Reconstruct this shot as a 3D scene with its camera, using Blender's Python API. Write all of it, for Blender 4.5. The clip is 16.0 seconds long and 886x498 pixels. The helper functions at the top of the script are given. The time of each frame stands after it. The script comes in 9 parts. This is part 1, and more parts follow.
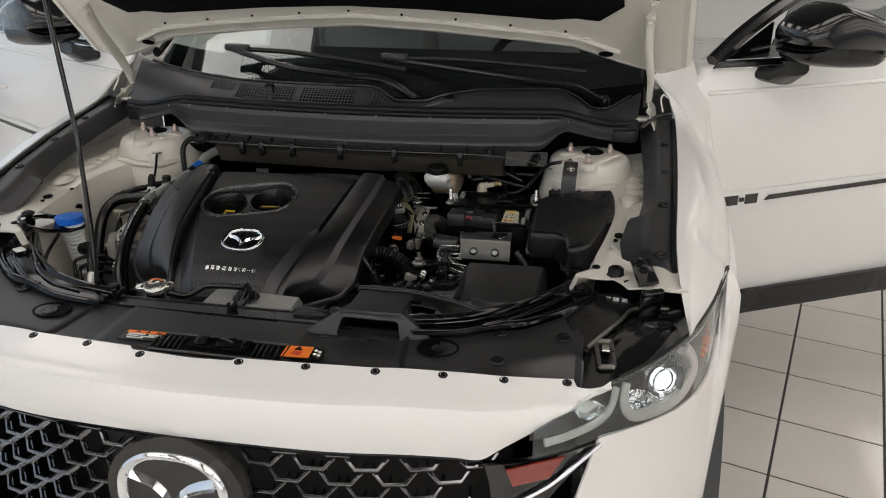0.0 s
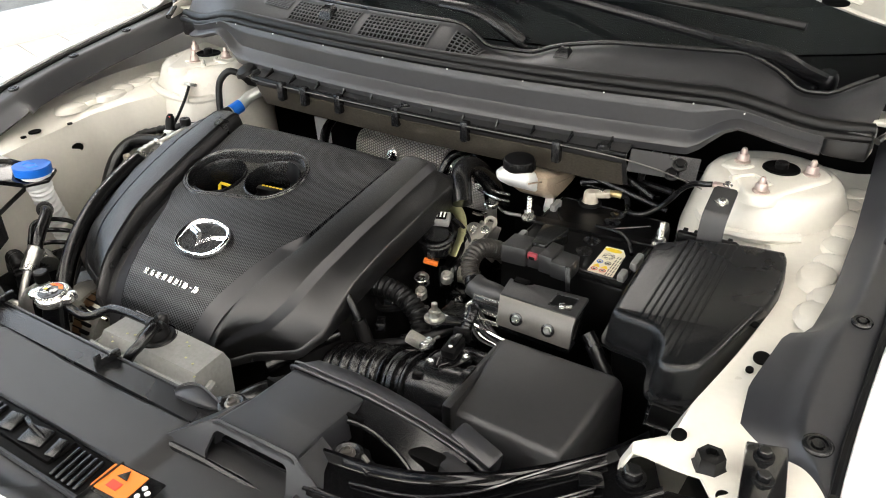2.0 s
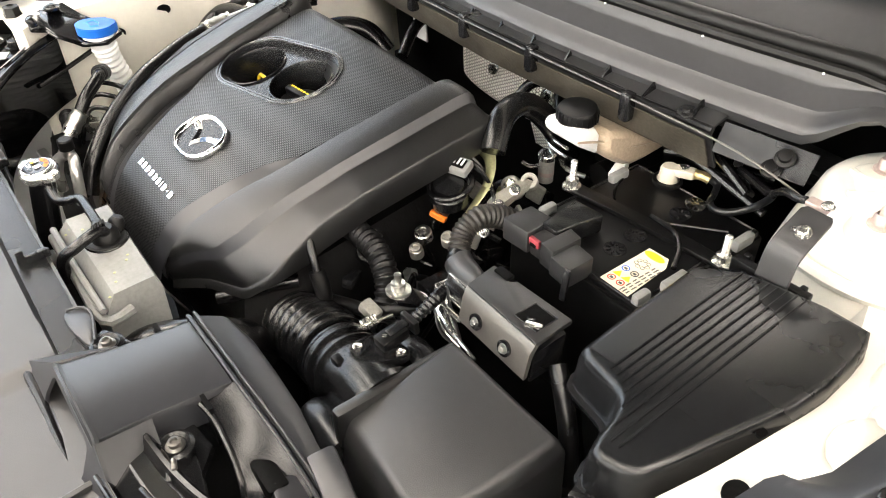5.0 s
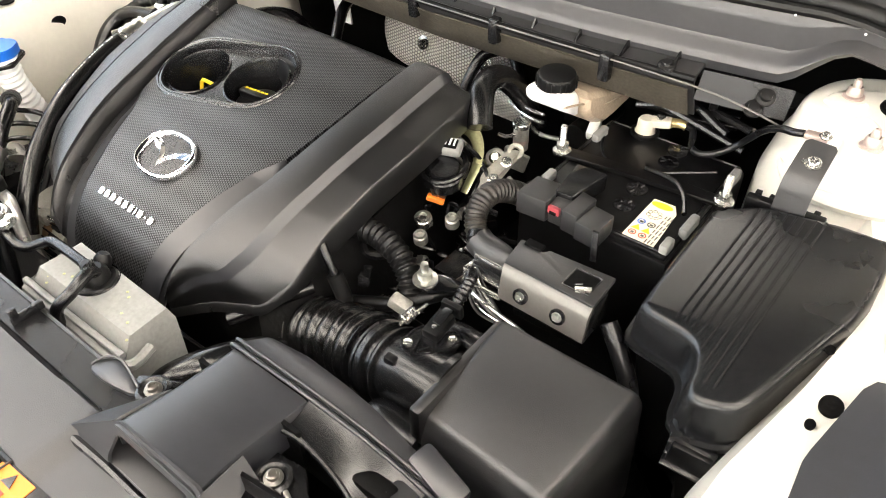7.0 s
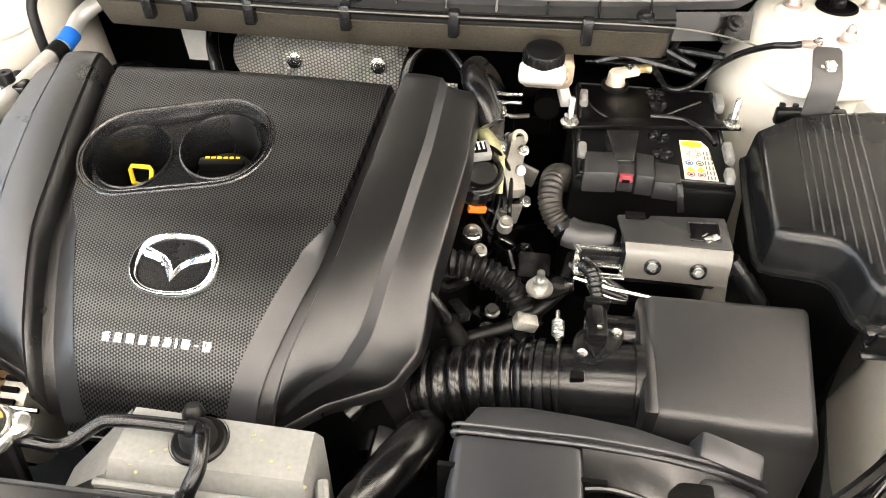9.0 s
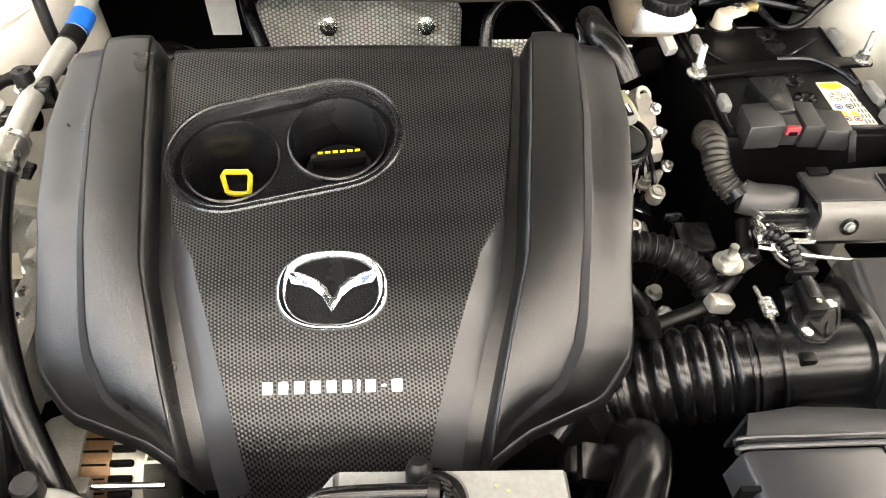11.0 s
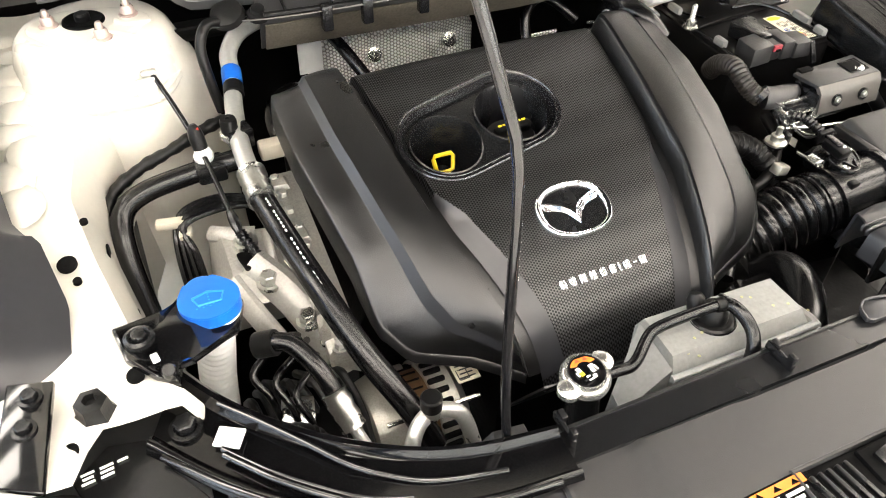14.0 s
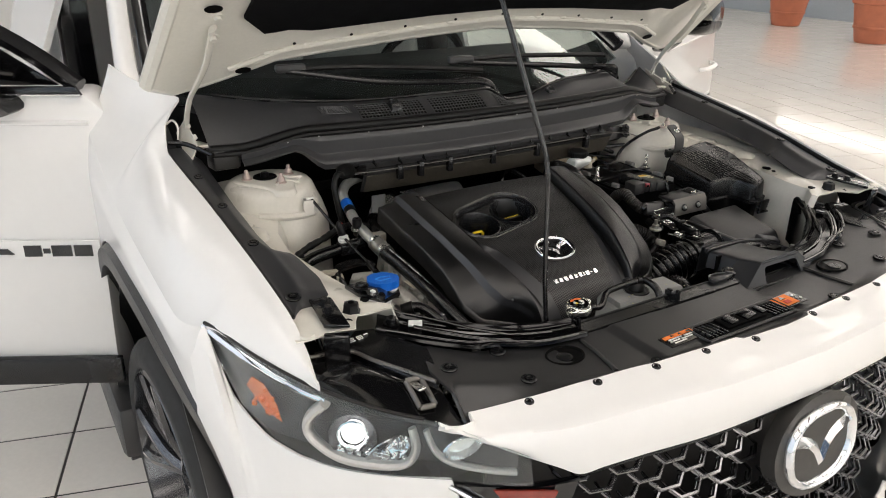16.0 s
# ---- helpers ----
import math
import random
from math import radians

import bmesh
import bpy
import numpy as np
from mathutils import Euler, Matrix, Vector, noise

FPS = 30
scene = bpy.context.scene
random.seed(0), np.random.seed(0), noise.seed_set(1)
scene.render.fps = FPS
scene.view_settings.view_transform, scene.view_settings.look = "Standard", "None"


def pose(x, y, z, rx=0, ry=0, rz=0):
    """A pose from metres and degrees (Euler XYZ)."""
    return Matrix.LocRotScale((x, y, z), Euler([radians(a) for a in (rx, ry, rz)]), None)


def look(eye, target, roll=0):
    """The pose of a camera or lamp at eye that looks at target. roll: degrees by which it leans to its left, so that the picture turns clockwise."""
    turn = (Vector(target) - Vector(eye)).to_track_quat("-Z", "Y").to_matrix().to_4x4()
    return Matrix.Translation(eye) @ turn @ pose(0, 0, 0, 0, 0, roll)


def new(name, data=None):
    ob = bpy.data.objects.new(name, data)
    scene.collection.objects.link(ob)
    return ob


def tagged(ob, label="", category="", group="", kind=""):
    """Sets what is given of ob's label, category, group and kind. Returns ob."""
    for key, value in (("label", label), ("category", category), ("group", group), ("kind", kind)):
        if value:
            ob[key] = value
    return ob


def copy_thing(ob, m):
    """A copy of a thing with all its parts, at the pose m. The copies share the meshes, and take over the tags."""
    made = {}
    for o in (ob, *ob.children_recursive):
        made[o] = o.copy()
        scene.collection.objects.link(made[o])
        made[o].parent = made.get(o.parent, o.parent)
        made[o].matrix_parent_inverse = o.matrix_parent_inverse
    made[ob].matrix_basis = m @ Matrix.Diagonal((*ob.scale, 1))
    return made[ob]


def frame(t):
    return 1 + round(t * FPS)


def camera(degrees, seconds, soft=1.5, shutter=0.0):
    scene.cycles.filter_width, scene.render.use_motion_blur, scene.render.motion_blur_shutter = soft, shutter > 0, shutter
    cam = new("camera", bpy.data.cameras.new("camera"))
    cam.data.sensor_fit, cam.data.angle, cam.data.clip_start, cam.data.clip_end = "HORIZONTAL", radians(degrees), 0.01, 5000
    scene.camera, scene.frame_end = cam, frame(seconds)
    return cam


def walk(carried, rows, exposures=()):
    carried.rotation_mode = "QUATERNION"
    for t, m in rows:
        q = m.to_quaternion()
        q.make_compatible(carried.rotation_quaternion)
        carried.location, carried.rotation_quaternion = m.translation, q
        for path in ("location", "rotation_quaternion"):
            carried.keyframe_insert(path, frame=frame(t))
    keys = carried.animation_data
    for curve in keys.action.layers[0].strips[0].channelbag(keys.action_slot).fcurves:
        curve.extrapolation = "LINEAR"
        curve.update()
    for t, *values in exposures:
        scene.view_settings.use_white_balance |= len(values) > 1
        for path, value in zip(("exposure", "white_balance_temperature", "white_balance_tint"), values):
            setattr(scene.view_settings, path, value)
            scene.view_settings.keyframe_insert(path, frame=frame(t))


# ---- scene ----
cam = camera(60.47, 16.0, soft=1.0)
PATH = [
    (0, 0.5554, 0.0089, 1.5842, 66.663, 0.28, 11.336),
    (0.5, 0.5558, 0.2679, 1.5629, 65.072, 0.319, 15.705),
    (1, 0.5876, 0.4625, 1.5443, 63.09, 0.284, 20.666),
    (1.5, 0.6379, 0.5957, 1.5362, 61.263, 0.321, 26.005),
    (2, 0.664, 0.6946, 1.5265, 59.646, 0.309, 31.45),
    (2.5, 0.6635, 0.8162, 1.5127, 58.126, 0.208, 36.91),
    (3, 0.6583, 0.9085, 1.4962, 56.395, 0.095, 42.255),
    (3.5, 0.6958, 0.9959, 1.4912, 54.311, 0.148, 47.938),
    (4, 0.7428, 1.0622, 1.4916, 52.602, -0.089, 52.739),
    (6.5, 0.6921, 1.0172, 1.4888, 48.682, 0.277, 47.391),
    (7, 0.6156, 0.9427, 1.5077, 48.415, 1.033, 38.662),
    (7.5, 0.5599, 0.9131, 1.5184, 48.075, 0.789, 29.09),
    (8, 0.4492, 0.8775, 1.513, 47.72, 0.674, 20.305),
    (8.5, 0.3069, 0.8433, 1.5074, 47.374, 0.411, 13.081),
    (9, 0.2021, 0.837, 1.5024, 46.886, 0.08, 7.647),
    (11.5, -0.1376, 0.9389, 1.4469, 42.532, -0.879, -3.901),
    (12, -0.2352, 0.8775, 1.4544, 41.741, -0.679, -5.631),
    (12.5, -0.3324, 0.8307, 1.4646, 41.371, -0.504, -8.451),
    (13, -0.3728, 0.8452, 1.4806, 41.949, -0.26, -12.651),
    (13.5, -0.4122, 0.8644, 1.4843, 43.227, -0.428, -18.253),
    (14, -0.5064, 0.8061, 1.5218, 46.659, -0.644, -23.544),
    (14.5, -0.6629, 0.6919, 1.5664, 54.061, -0.786, -27.003),
    (15, -0.7918, 0.5676, 1.5727, 59.184, -0.561, -28.982),
    (15.5, -0.911, 0.3981, 1.5695, 63.766, -0.453, -30.266),
    (16, -1.0411, 0.247, 1.5842, 66.9, -0.614, -31.234),
]
walk(cam, [(t, pose(x, y, z, rx, ry, rz)) for t, x, y, z, rx, ry, rz in PATH],
     [(0, -2.15, 6250, 15), (1, -1.37, 6000, 14), (2, -0.52, 6350, 13), (3.5, 0.3, 6600, 14), (6.5, 0.4, 6650, 14), (8, 0.6, 6650, 14), (9, 0.6, 6800, 15), (11.5, 0.65, 6750, 14), (12, 0.45, 6700, 14), (13, 0.26, 6650, 14), (14, 0.28, 6600, 14), (15, -0.32, 6650, 14), (16, -1.7, 6400, 15)])

# ---------------------------------------------------------------- world and light
world = bpy.data.worlds.new("sky")
scene.world = world
world.use_nodes = True
wn = world.node_tree
sky = wn.nodes.new("ShaderNodeTexSky")
sky.sky_type, sky.sun_disc, sky.sun_elevation, sky.sun_rotation = "NISHITA", False, radians(40), radians(300)
wn.links.new(sky.outputs[0], wn.nodes["Background"].inputs[0])
wn.nodes["Background"].inputs[1].default_value = 0.12
sun = new("sun", bpy.data.lights.new("sun", "SUN"))
sun.data.energy, sun.data.angle, sun.data.color = 1.2, radians(5), (1.0, 0.95, 0.88)
sun.matrix_world = look((-8, 9, 12), (2, 3, 0))


def lamp_area(name, eye, target, w, h, watts, colour):
    ob = new(name, bpy.data.lights.new(name, "AREA"))
    ob.data.shape, ob.data.size, ob.data.size_y, ob.data.energy, ob.data.color = "RECTANGLE", w, h, watts, colour
    ob.matrix_world = look(eye, target)
    return ob


# daylight through the glazed walls
lamp_area("daylight_side", (-5.25, 3.0, 2.3), (0, 3.0, 1.2), 16.0, 4.2, 600, (0.80, 0.91, 1.0))
lamp_area("daylight_front", (3.0, -6.25, 1.9), (3.0, 0, 1.2), 17.0, 3.0, 1000, (1.0, 0.95, 0.86))


# ---------------------------------------------------------------- materials
def mat(name, colour, rough=0.5, metal=0.0, vary=0.12, scale=8.0, bump=0.0, bump_scale=300.0, coat=0.0, spec=0.5, trans=0.0, rough_vary=0.1):
    m = bpy.data.materials.new(name)
    m.use_nodes = True
    nt = m.node_tree
    b = nt.nodes["Principled BSDF"]
    b.inputs["Metallic"].default_value = metal
    b.inputs["Coat Weight"].default_value = coat
    b.inputs["Coat Roughness"].default_value = 0.07
    b.inputs["Specular IOR Level"].default_value = spec
    b.inputs["Transmission Weight"].default_value = trans
    tc = nt.nodes.new("ShaderNodeTexCoord")
    n1 = nt.nodes.new("ShaderNodeTexNoise")
    n1.inputs["Scale"].default_value, n1.inputs["Detail"].default_value = scale, 5
    nt.links.new(tc.outputs["Object"], n1.inputs["Vector"])
    n2 = nt.nodes.new("ShaderNodeTexNoise")
    n2.inputs["Scale"].default_value, n2.inputs["Detail"].default_value = scale * 14, 3
    nt.links.new(tc.outputs["Object"], n2.inputs["Vector"])
    add = nt.nodes.new("ShaderNodeMath")
    add.operation = "ADD"
    nt.links.new(n1.outputs["Fac"], add.inputs[0])
    nt.links.new(n2.outputs["Fac"], add.inputs[1])
    ramp = nt.nodes.new("ShaderNodeMapRange")
    ramp.inputs["From Min"].default_value, ramp.inputs["From Max"].default_value = 0.6, 1.4
    ramp.inputs["To Min"].default_value, ramp.inputs["To Max"].default_value = 1 - vary, 1 + vary
    nt.links.new(add.outputs[0], ramp.inputs["Value"])
    mul = nt.nodes.new("ShaderNodeVectorMath")
    mul.operation = "SCALE"
    mul.inputs[0].default_value = colour
    nt.links.new(ramp.outputs[0], mul.inputs["Scale"])
    nt.links.new(mul.outputs[0], b.inputs["Base Color"])
    rr = nt.nodes.new("ShaderNodeMapRange")
    rr.inputs["From Min"].default_value, rr.inputs["From Max"].default_value = 0.3, 0.7
    rr.inputs["To Min"].default_value = max(0.0, rough * (1 - rough_vary))
    rr.inputs["To Max"].default_value = min(1.0, rough * (1 + rough_vary))
    nt.links.new(n1.outputs["Fac"], rr.inputs["Value"])
    nt.links.new(rr.outputs[0], b.inputs["Roughness"])
    if bump:
        n3 = nt.nodes.new("ShaderNodeTexNoise")
        n3.inputs["Scale"].default_value, n3.inputs["Detail"].default_value = bump_scale, 2
        nt.links.new(tc.outputs["Object"], n3.inputs["Vector"])
        bp = nt.nodes.new("ShaderNodeBump")
        bp.inputs["Strength"].default_value, bp.inputs["Distance"].default_value = bump, 0.001
        nt.links.new(n3.outputs["Fac"], bp.inputs["Height"])
        nt.links.new(bp.outputs[0], b.inputs["Normal"])
    return m


def mat_holes(name, colour, pitch, depth, rough, metal=0.0, dark=0.35, upright=False, spec=0.45, pit=1.0):
    """Fine hexagonal dimples: three crossed waves, as relief, with the pits' shade painted into colour and specular."""
    m = mat(name, colour, rough, metal, vary=0.08, spec=spec)
    nt = m.node_tree
    b = nt.nodes["Principled BSDF"]
    tc = nt.nodes.new("ShaderNodeTexCoord")
    total = None
    for a in (0, 60, 120):
        mp = nt.nodes.new("ShaderNodeVectorMath")
        mp.operation = "DOT_PRODUCT"
        k = 2 * math.pi / pitch
        mp.inputs[1].default_value = (math.cos(radians(a)) * k, 0.0 if upright else math.sin(radians(a)) * k, math.sin(radians(a)) * k if upright else 0.2 * k)
        nt.links.new(tc.outputs["Object"], mp.inputs[0])
        sn = nt.nodes.new("ShaderNodeMath")
        sn.operation = "COSINE"
        nt.links.new(mp.outputs["Value"], sn.inputs[0])
        if total is None:
            total = sn
        else:
            ad = nt.nodes.new("ShaderNodeMath")
            nt.links.new(total.outputs[0], ad.inputs[0])
            nt.links.new(sn.outputs[0], ad.inputs[1])
            total = ad
    bp = nt.nodes.new("ShaderNodeBump")
    bp.inputs["Strength"].default_value, bp.inputs["Distance"].default_value = 0.5, depth
    nt.links.new(total.outputs[0], bp.inputs["Height"])
    if depth > 0:
        nt.links.new(bp.outputs[0], b.inputs["Normal"])
    # painted shade: the base colour darkens towards the bottom of each dimple
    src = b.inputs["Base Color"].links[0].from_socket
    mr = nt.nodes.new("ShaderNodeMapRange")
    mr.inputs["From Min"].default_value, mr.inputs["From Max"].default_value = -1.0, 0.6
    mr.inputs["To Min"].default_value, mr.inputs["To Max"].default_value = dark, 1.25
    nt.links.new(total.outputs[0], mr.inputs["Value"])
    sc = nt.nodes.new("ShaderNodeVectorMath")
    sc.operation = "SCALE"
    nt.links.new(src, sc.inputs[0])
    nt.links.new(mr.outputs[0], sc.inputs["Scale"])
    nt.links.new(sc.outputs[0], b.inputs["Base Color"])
    # specular drops in the pits as well, deepening the painted shade
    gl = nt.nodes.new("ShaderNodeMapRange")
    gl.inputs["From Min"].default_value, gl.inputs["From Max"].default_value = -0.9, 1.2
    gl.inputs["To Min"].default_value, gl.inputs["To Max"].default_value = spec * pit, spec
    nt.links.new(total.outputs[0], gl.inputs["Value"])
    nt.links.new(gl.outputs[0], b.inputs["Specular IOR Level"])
    return m


def mat_glow(name, colour, strength):
    m = bpy.data.materials.new(name)
    m.use_nodes = True
    b = m.node_tree.nodes["Principled BSDF"]
    b.inputs["Base Color"].default_value = (*colour, 1)
    b.inputs["Emission Color"].default_value = (*colour, 1)
    b.inputs["Emission Strength"].default_value = strength
    return m


def mat_glass(name, colour=(0.9, 0.95, 0.95), rough=0.02):
    m = bpy.data.materials.new(name)
    m.use_nodes = True
    b = m.node_tree.nodes["Principled BSDF"]
    b.inputs["Base Color"].default_value = (*colour, 1)
    b.inputs["Transmission Weight"].default_value = 1.0
    b.inputs["Roughness"].default_value = rough
    b.inputs["IOR"].default_value = 1.45
    return m


PAINT = mat("white_pearl_paint", (0.80, 0.79, 0.77), 0.32, vary=0.015, scale=3, coat=0.7, rough_vary=0.1)
CREAM = mat("cream_primer_paint", (0.69, 0.665, 0.595), 0.30, vary=0.05, scale=9, coat=0.4)
PLASTIC = mat("black_grained_plastic", (0.0040, 0.0040, 0.0042), 0.30, vary=0.25, scale=14, bump=0.30, bump_scale=1500, spec=0.8)
SATIN = mat("black_satin_plastic", (0.0060, 0.0062, 0.0068), 0.26, vary=0.2, scale=6, bump=0.04, bump_scale=1200, spec=0.5)
GREYPL = mat("charcoal_plastic", (0.016, 0.016, 0.0165), 0.38, vary=0.2, scale=10, bump=0.22, bump_scale=1300, spec=0.75)
COWLPL = mat("charcoal_cowl_plastic", (0.026, 0.026, 0.028), 0.42, vary=0.2, scale=10, bump=0.15, bump_scale=1300, spec=0.8)
GLOSS = mat("gloss_black_paint", (0.004, 0.004, 0.0045), 0.14, vary=0.2, scale=5, coat=0.6)
BEAMBLK = mat("gloss_black_beam_paint", (0.003, 0.003, 0.0033), 0.10, vary=0.3, scale=9, spec=0.32, rough_vary=0.4)
RUBBER = mat("black_rubber", (0.004, 0.004, 0.004), 0.38, vary=0.25, scale=20, bump=0.2, bump_scale=500, spec=0.3)
HOSE = mat("black_rubber_hose", (0.004, 0.004, 0.0043), 0.24, vary=0.2, scale=20)
# near-black, hardly any gloss: dark castings, and painted shade for depths and holes
DARK = mat("black_casting_and_shade", (0.002, 0.002, 0.002), 0.6, vary=0.4, scale=25, bump=0.6, bump_scale=120, spec=0.08)
CHROME = mat("chrome", (0.83, 0.84, 0.86), 0.08, 1.0, vary=0.03)
STEEL = mat("zinc_plated_steel", (0.50, 0.50, 0.47), 0.28, 0.95, vary=0.2, scale=30)
ALU = mat("cast_aluminium", (0.46, 0.45, 0.41), 0.36, 0.65, vary=0.25, scale=30, bump=0.4, bump_scale=250)
PIPE = mat("aluminium_pipe", (0.66, 0.66, 0.63), 0.3, 0.7, vary=0.1, scale=20)
TANK = mat("grey_translucent_plastic", (0.21, 0.212, 0.205), 0.3, vary=0.18, scale=16, bump=0.15, bump_scale=200)
MILKY = mat("milky_white_plastic", (0.50, 0.46, 0.38), 0.4, vary=0.08, scale=15)
CLEARW = mat("frosted_white_plastic", (0.74, 0.75, 0.74), 0.35, vary=0.05)
BLUE = mat("bright_blue_plastic", (0.004, 0.13, 0.60), 0.38, vary=0.06)
PALEBLUE = mat("worn_blue_relief", (0.02, 0.24, 0.72), 0.35, vary=0.1)
YELLOW = mat("yellow_plastic", (0.85, 0.62, 0.02), 0.45, vary=0.05)
ORANGE = mat("orange_label", (0.80, 0.19, 0.02), 0.5, vary=0.04)
RED = mat("red_print", (0.55, 0.05, 0.03), 0.5)
WHITE = mat("white_print", (0.78, 0.78, 0.76), 0.5, vary=0.03)
AMBER = mat("amber_lens", (0.92, 0.17, 0.003), 0.12, vary=0.1, coat=1.0)
REDLENS = mat("dark_red_lens", (0.20, 0.02, 0.012), 0.1, vary=0.2, coat=1.0)
SILVERP = mat("silver_reflector", (0.75, 0.75, 0.76), 0.12, 1.0)
GREYLAMP = mat("smoked_lamp_bezel", (0.05, 0.05, 0.053), 0.22, 0.3, vary=0.1)
SATINLAMP = mat("satin_grey_lamp_ring", (0.48, 0.47, 0.45), 0.3, 0.3, vary=0.05)
# dimple and perforation shade is painted in, almost black on the engine cover
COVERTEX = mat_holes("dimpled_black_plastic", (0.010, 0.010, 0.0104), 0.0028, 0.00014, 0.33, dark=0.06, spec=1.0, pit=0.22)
SHIELD = mat_holes("perforated_aluminium", (0.86, 0.84, 0.80), 0.0052, 0.0005, 0.42, metal=0.0, dark=0.40, upright=True, spec=0.6)
FELT = mat("black_hood_felt", (0.004, 0.004, 0.0045), 0.85, vary=0.3, scale=20, bump=0.6, bump_scale=200, spec=0.1)
INTERIOR = mat("dark_dashboard", (0.004, 0.004, 0.0045), 0.6, vary=0.2, scale=6, spec=0.1)
SEATCLOTH = mat("grey_leather", (0.16, 0.155, 0.15), 0.5, vary=0.1)
TYRE = mat("tyre_rubber", (0.02, 0.02, 0.02), 0.7, vary=0.25, scale=30, bump=0.4)
ALLOY = mat("dark_grey_alloy", (0.13, 0.13, 0.135), 0.18, 0.85, vary=0.15)
TILE = mat("cream_porcelain_tile", (0.76, 0.73, 0.68), 0.11, vary=0.05, scale=4, coat=0.3)
GROUT = mat("dark_grout", (0.05, 0.048, 0.045), 0.8, vary=0.3, scale=40)
WALLP = mat("white_wall_paint", (0.78, 0.77, 0.74), 0.6, vary=0.03, scale=2)
WALLB = mat("blue_grey_wall_paint", (0.36, 0.41, 0.46), 0.6, vary=0.05, scale=2)
TERRA = mat("terracotta", (0.46, 0.15, 0.08), 0.65, vary=0.2, scale=8, bump=0.3, bump_scale=60)
SOIL = mat("potting_soil", (0.05, 0.035, 0.025), 0.9, vary=0.4, scale=30)
GLASS = mat_glass("clear_glass")
SCREEN = mat_glass("windscreen_glass", (0.72, 0.82, 0.80))
LAMPGLOW = mat_glow("lamp_panel", (1.0, 0.95, 0.86), 10.0)
# lifted, bluish base colour puts the skylight's sheen into the black plastic
SCOOPPL = mat("satin_plastic_sky_sheen", (0.018, 0.0187, 0.0215), 0.36, vary=0.15, scale=8, bump=0.08, bump_scale=1200, spec=0.75)
SILVER = mat("satin_silver", (0.88, 0.88, 0.89), 0.2, 0.85, vary=0.05)
XENON = mat_glow("lit_headlamp", (1.0, 0.97, 0.92), 9.0)
BRASS = mat("passivated_green_brass", (0.36, 0.36, 0.20), 0.32, 0.6, vary=0.25, scale=25)
FRONTPL = mat("satin_warm_metal", (0.15, 0.142, 0.13), 0.3, 0.7, vary=0.08, scale=20)
BLADE = mat("brown_copper_winding", (0.17, 0.10, 0.05), 0.35, 0.6, vary=0.3, scale=40)
BATBLK = mat("matt_black_battery_plastic", (0.0030, 0.0030, 0.0032), 0.34, vary=0.3, scale=30, bump=0.15, bump_scale=600, spec=0.22)
PINK = mat("copper_tinged_plating", (0.52, 0.42, 0.38), 0.30, 0.55, vary=0.15, scale=40)
TRANSLUCENT = mat("translucent_amber_plastic", (0.42, 0.34, 0.25), 0.35, vary=0.25, scale=18)
BRIGHTPL = mat("bright_plated_steel", (0.72, 0.72, 0.68), 0.20, 0.9, vary=0.25, scale=60, rough_vary=0.4)
PALEALU = mat("pale_machined_alloy", (0.36, 0.35, 0.31), 0.34, 0.55, vary=0.25, scale=40, bump=0.25, bump_scale=260)
PALEALU_CASE = mat("pale_rough_casting", (0.40, 0.385, 0.34), 0.45, 0.4, vary=0.35, scale=50, bump=0.5, bump_scale=220)

# ---------------------------------------------------------------- mesh helpers
BASE = Vector((0, 2.4, 0))
car = new("car")
car.empty_display_size = 0.3
car.location = BASE
tagged(car, "white crossover car with its bonnet propped open and doors ajar", "car")


def part(name, bm, material, parent, label="", smooth=True):
    me = bpy.data.meshes.new(name)
    bmesh.ops.recalc_face_normals(bm, faces=bm.faces)
    bm.to_mesh(me)
    bm.free()
    if smooth:
        me.shade_smooth()
        me.set_sharp_from_angle(angle=radians(38))
    for m in material if isinstance(material, (list, tuple)) else [material]:
        me.materials.append(m)
    ob = new(name, me)
    if parent is not None:
        ob.parent = parent
        if parent.type == "EMPTY":
            ob.matrix_parent_inverse = Matrix.Translation(-parent.location)
    if label:
        ob["label"] = label
    return ob


def lerp(a, b, f):
    return tuple(p + (q - p) * f for p, q in zip(a, b))


def smooth(x, pts):
    """Cubic glide through (x, value) pairs, without overshoot."""
    xs, ys = [p[0] for p in pts], [p[1] for p in pts]
    if x <= xs[0]:
        return ys[0]
    if x >= xs[-1]:
        return ys[-1]
    i = max(k for k in range(len(xs) - 1) if xs[k] <= x)
    h = [xs[k + 1] - xs[k] for k in range(len(xs) - 1)]
    d = [(ys[k + 1] - ys[k]) / h[k] for k in range(len(h))]

    def tan(k):
        if k == 0 or k == len(xs) - 1:
            return d[min(k, len(d) - 1)]
        if d[k - 1] * d[k] <= 0:
            return 0.0
        return 3 * (h[k - 1] + h[k]) / ((2 * h[k] + h[k - 1]) / d[k - 1] + (h[k] + 2 * h[k - 1]) / d[k])
    t = (x - xs[i]) / h[i]
    a, b = tan(i) * h[i], tan(i + 1) * h[i]
    return float((2 * t ** 3 - 3 * t * t + 1) * ys[i] + (t ** 3 - 2 * t * t + t) * a + (3 * t * t - 2 * t ** 3) * ys[i + 1] + (t ** 3 - t * t) * b)


def ease(a, b, x):
    t = max(0.0, min(1.0, (x - a) / (b - a)))
    return t * t * (3 - 2 * t)


def interp(x, pts):
    return float(np.interp(x, [p[0] for p in pts], [p[1] for p in pts]))


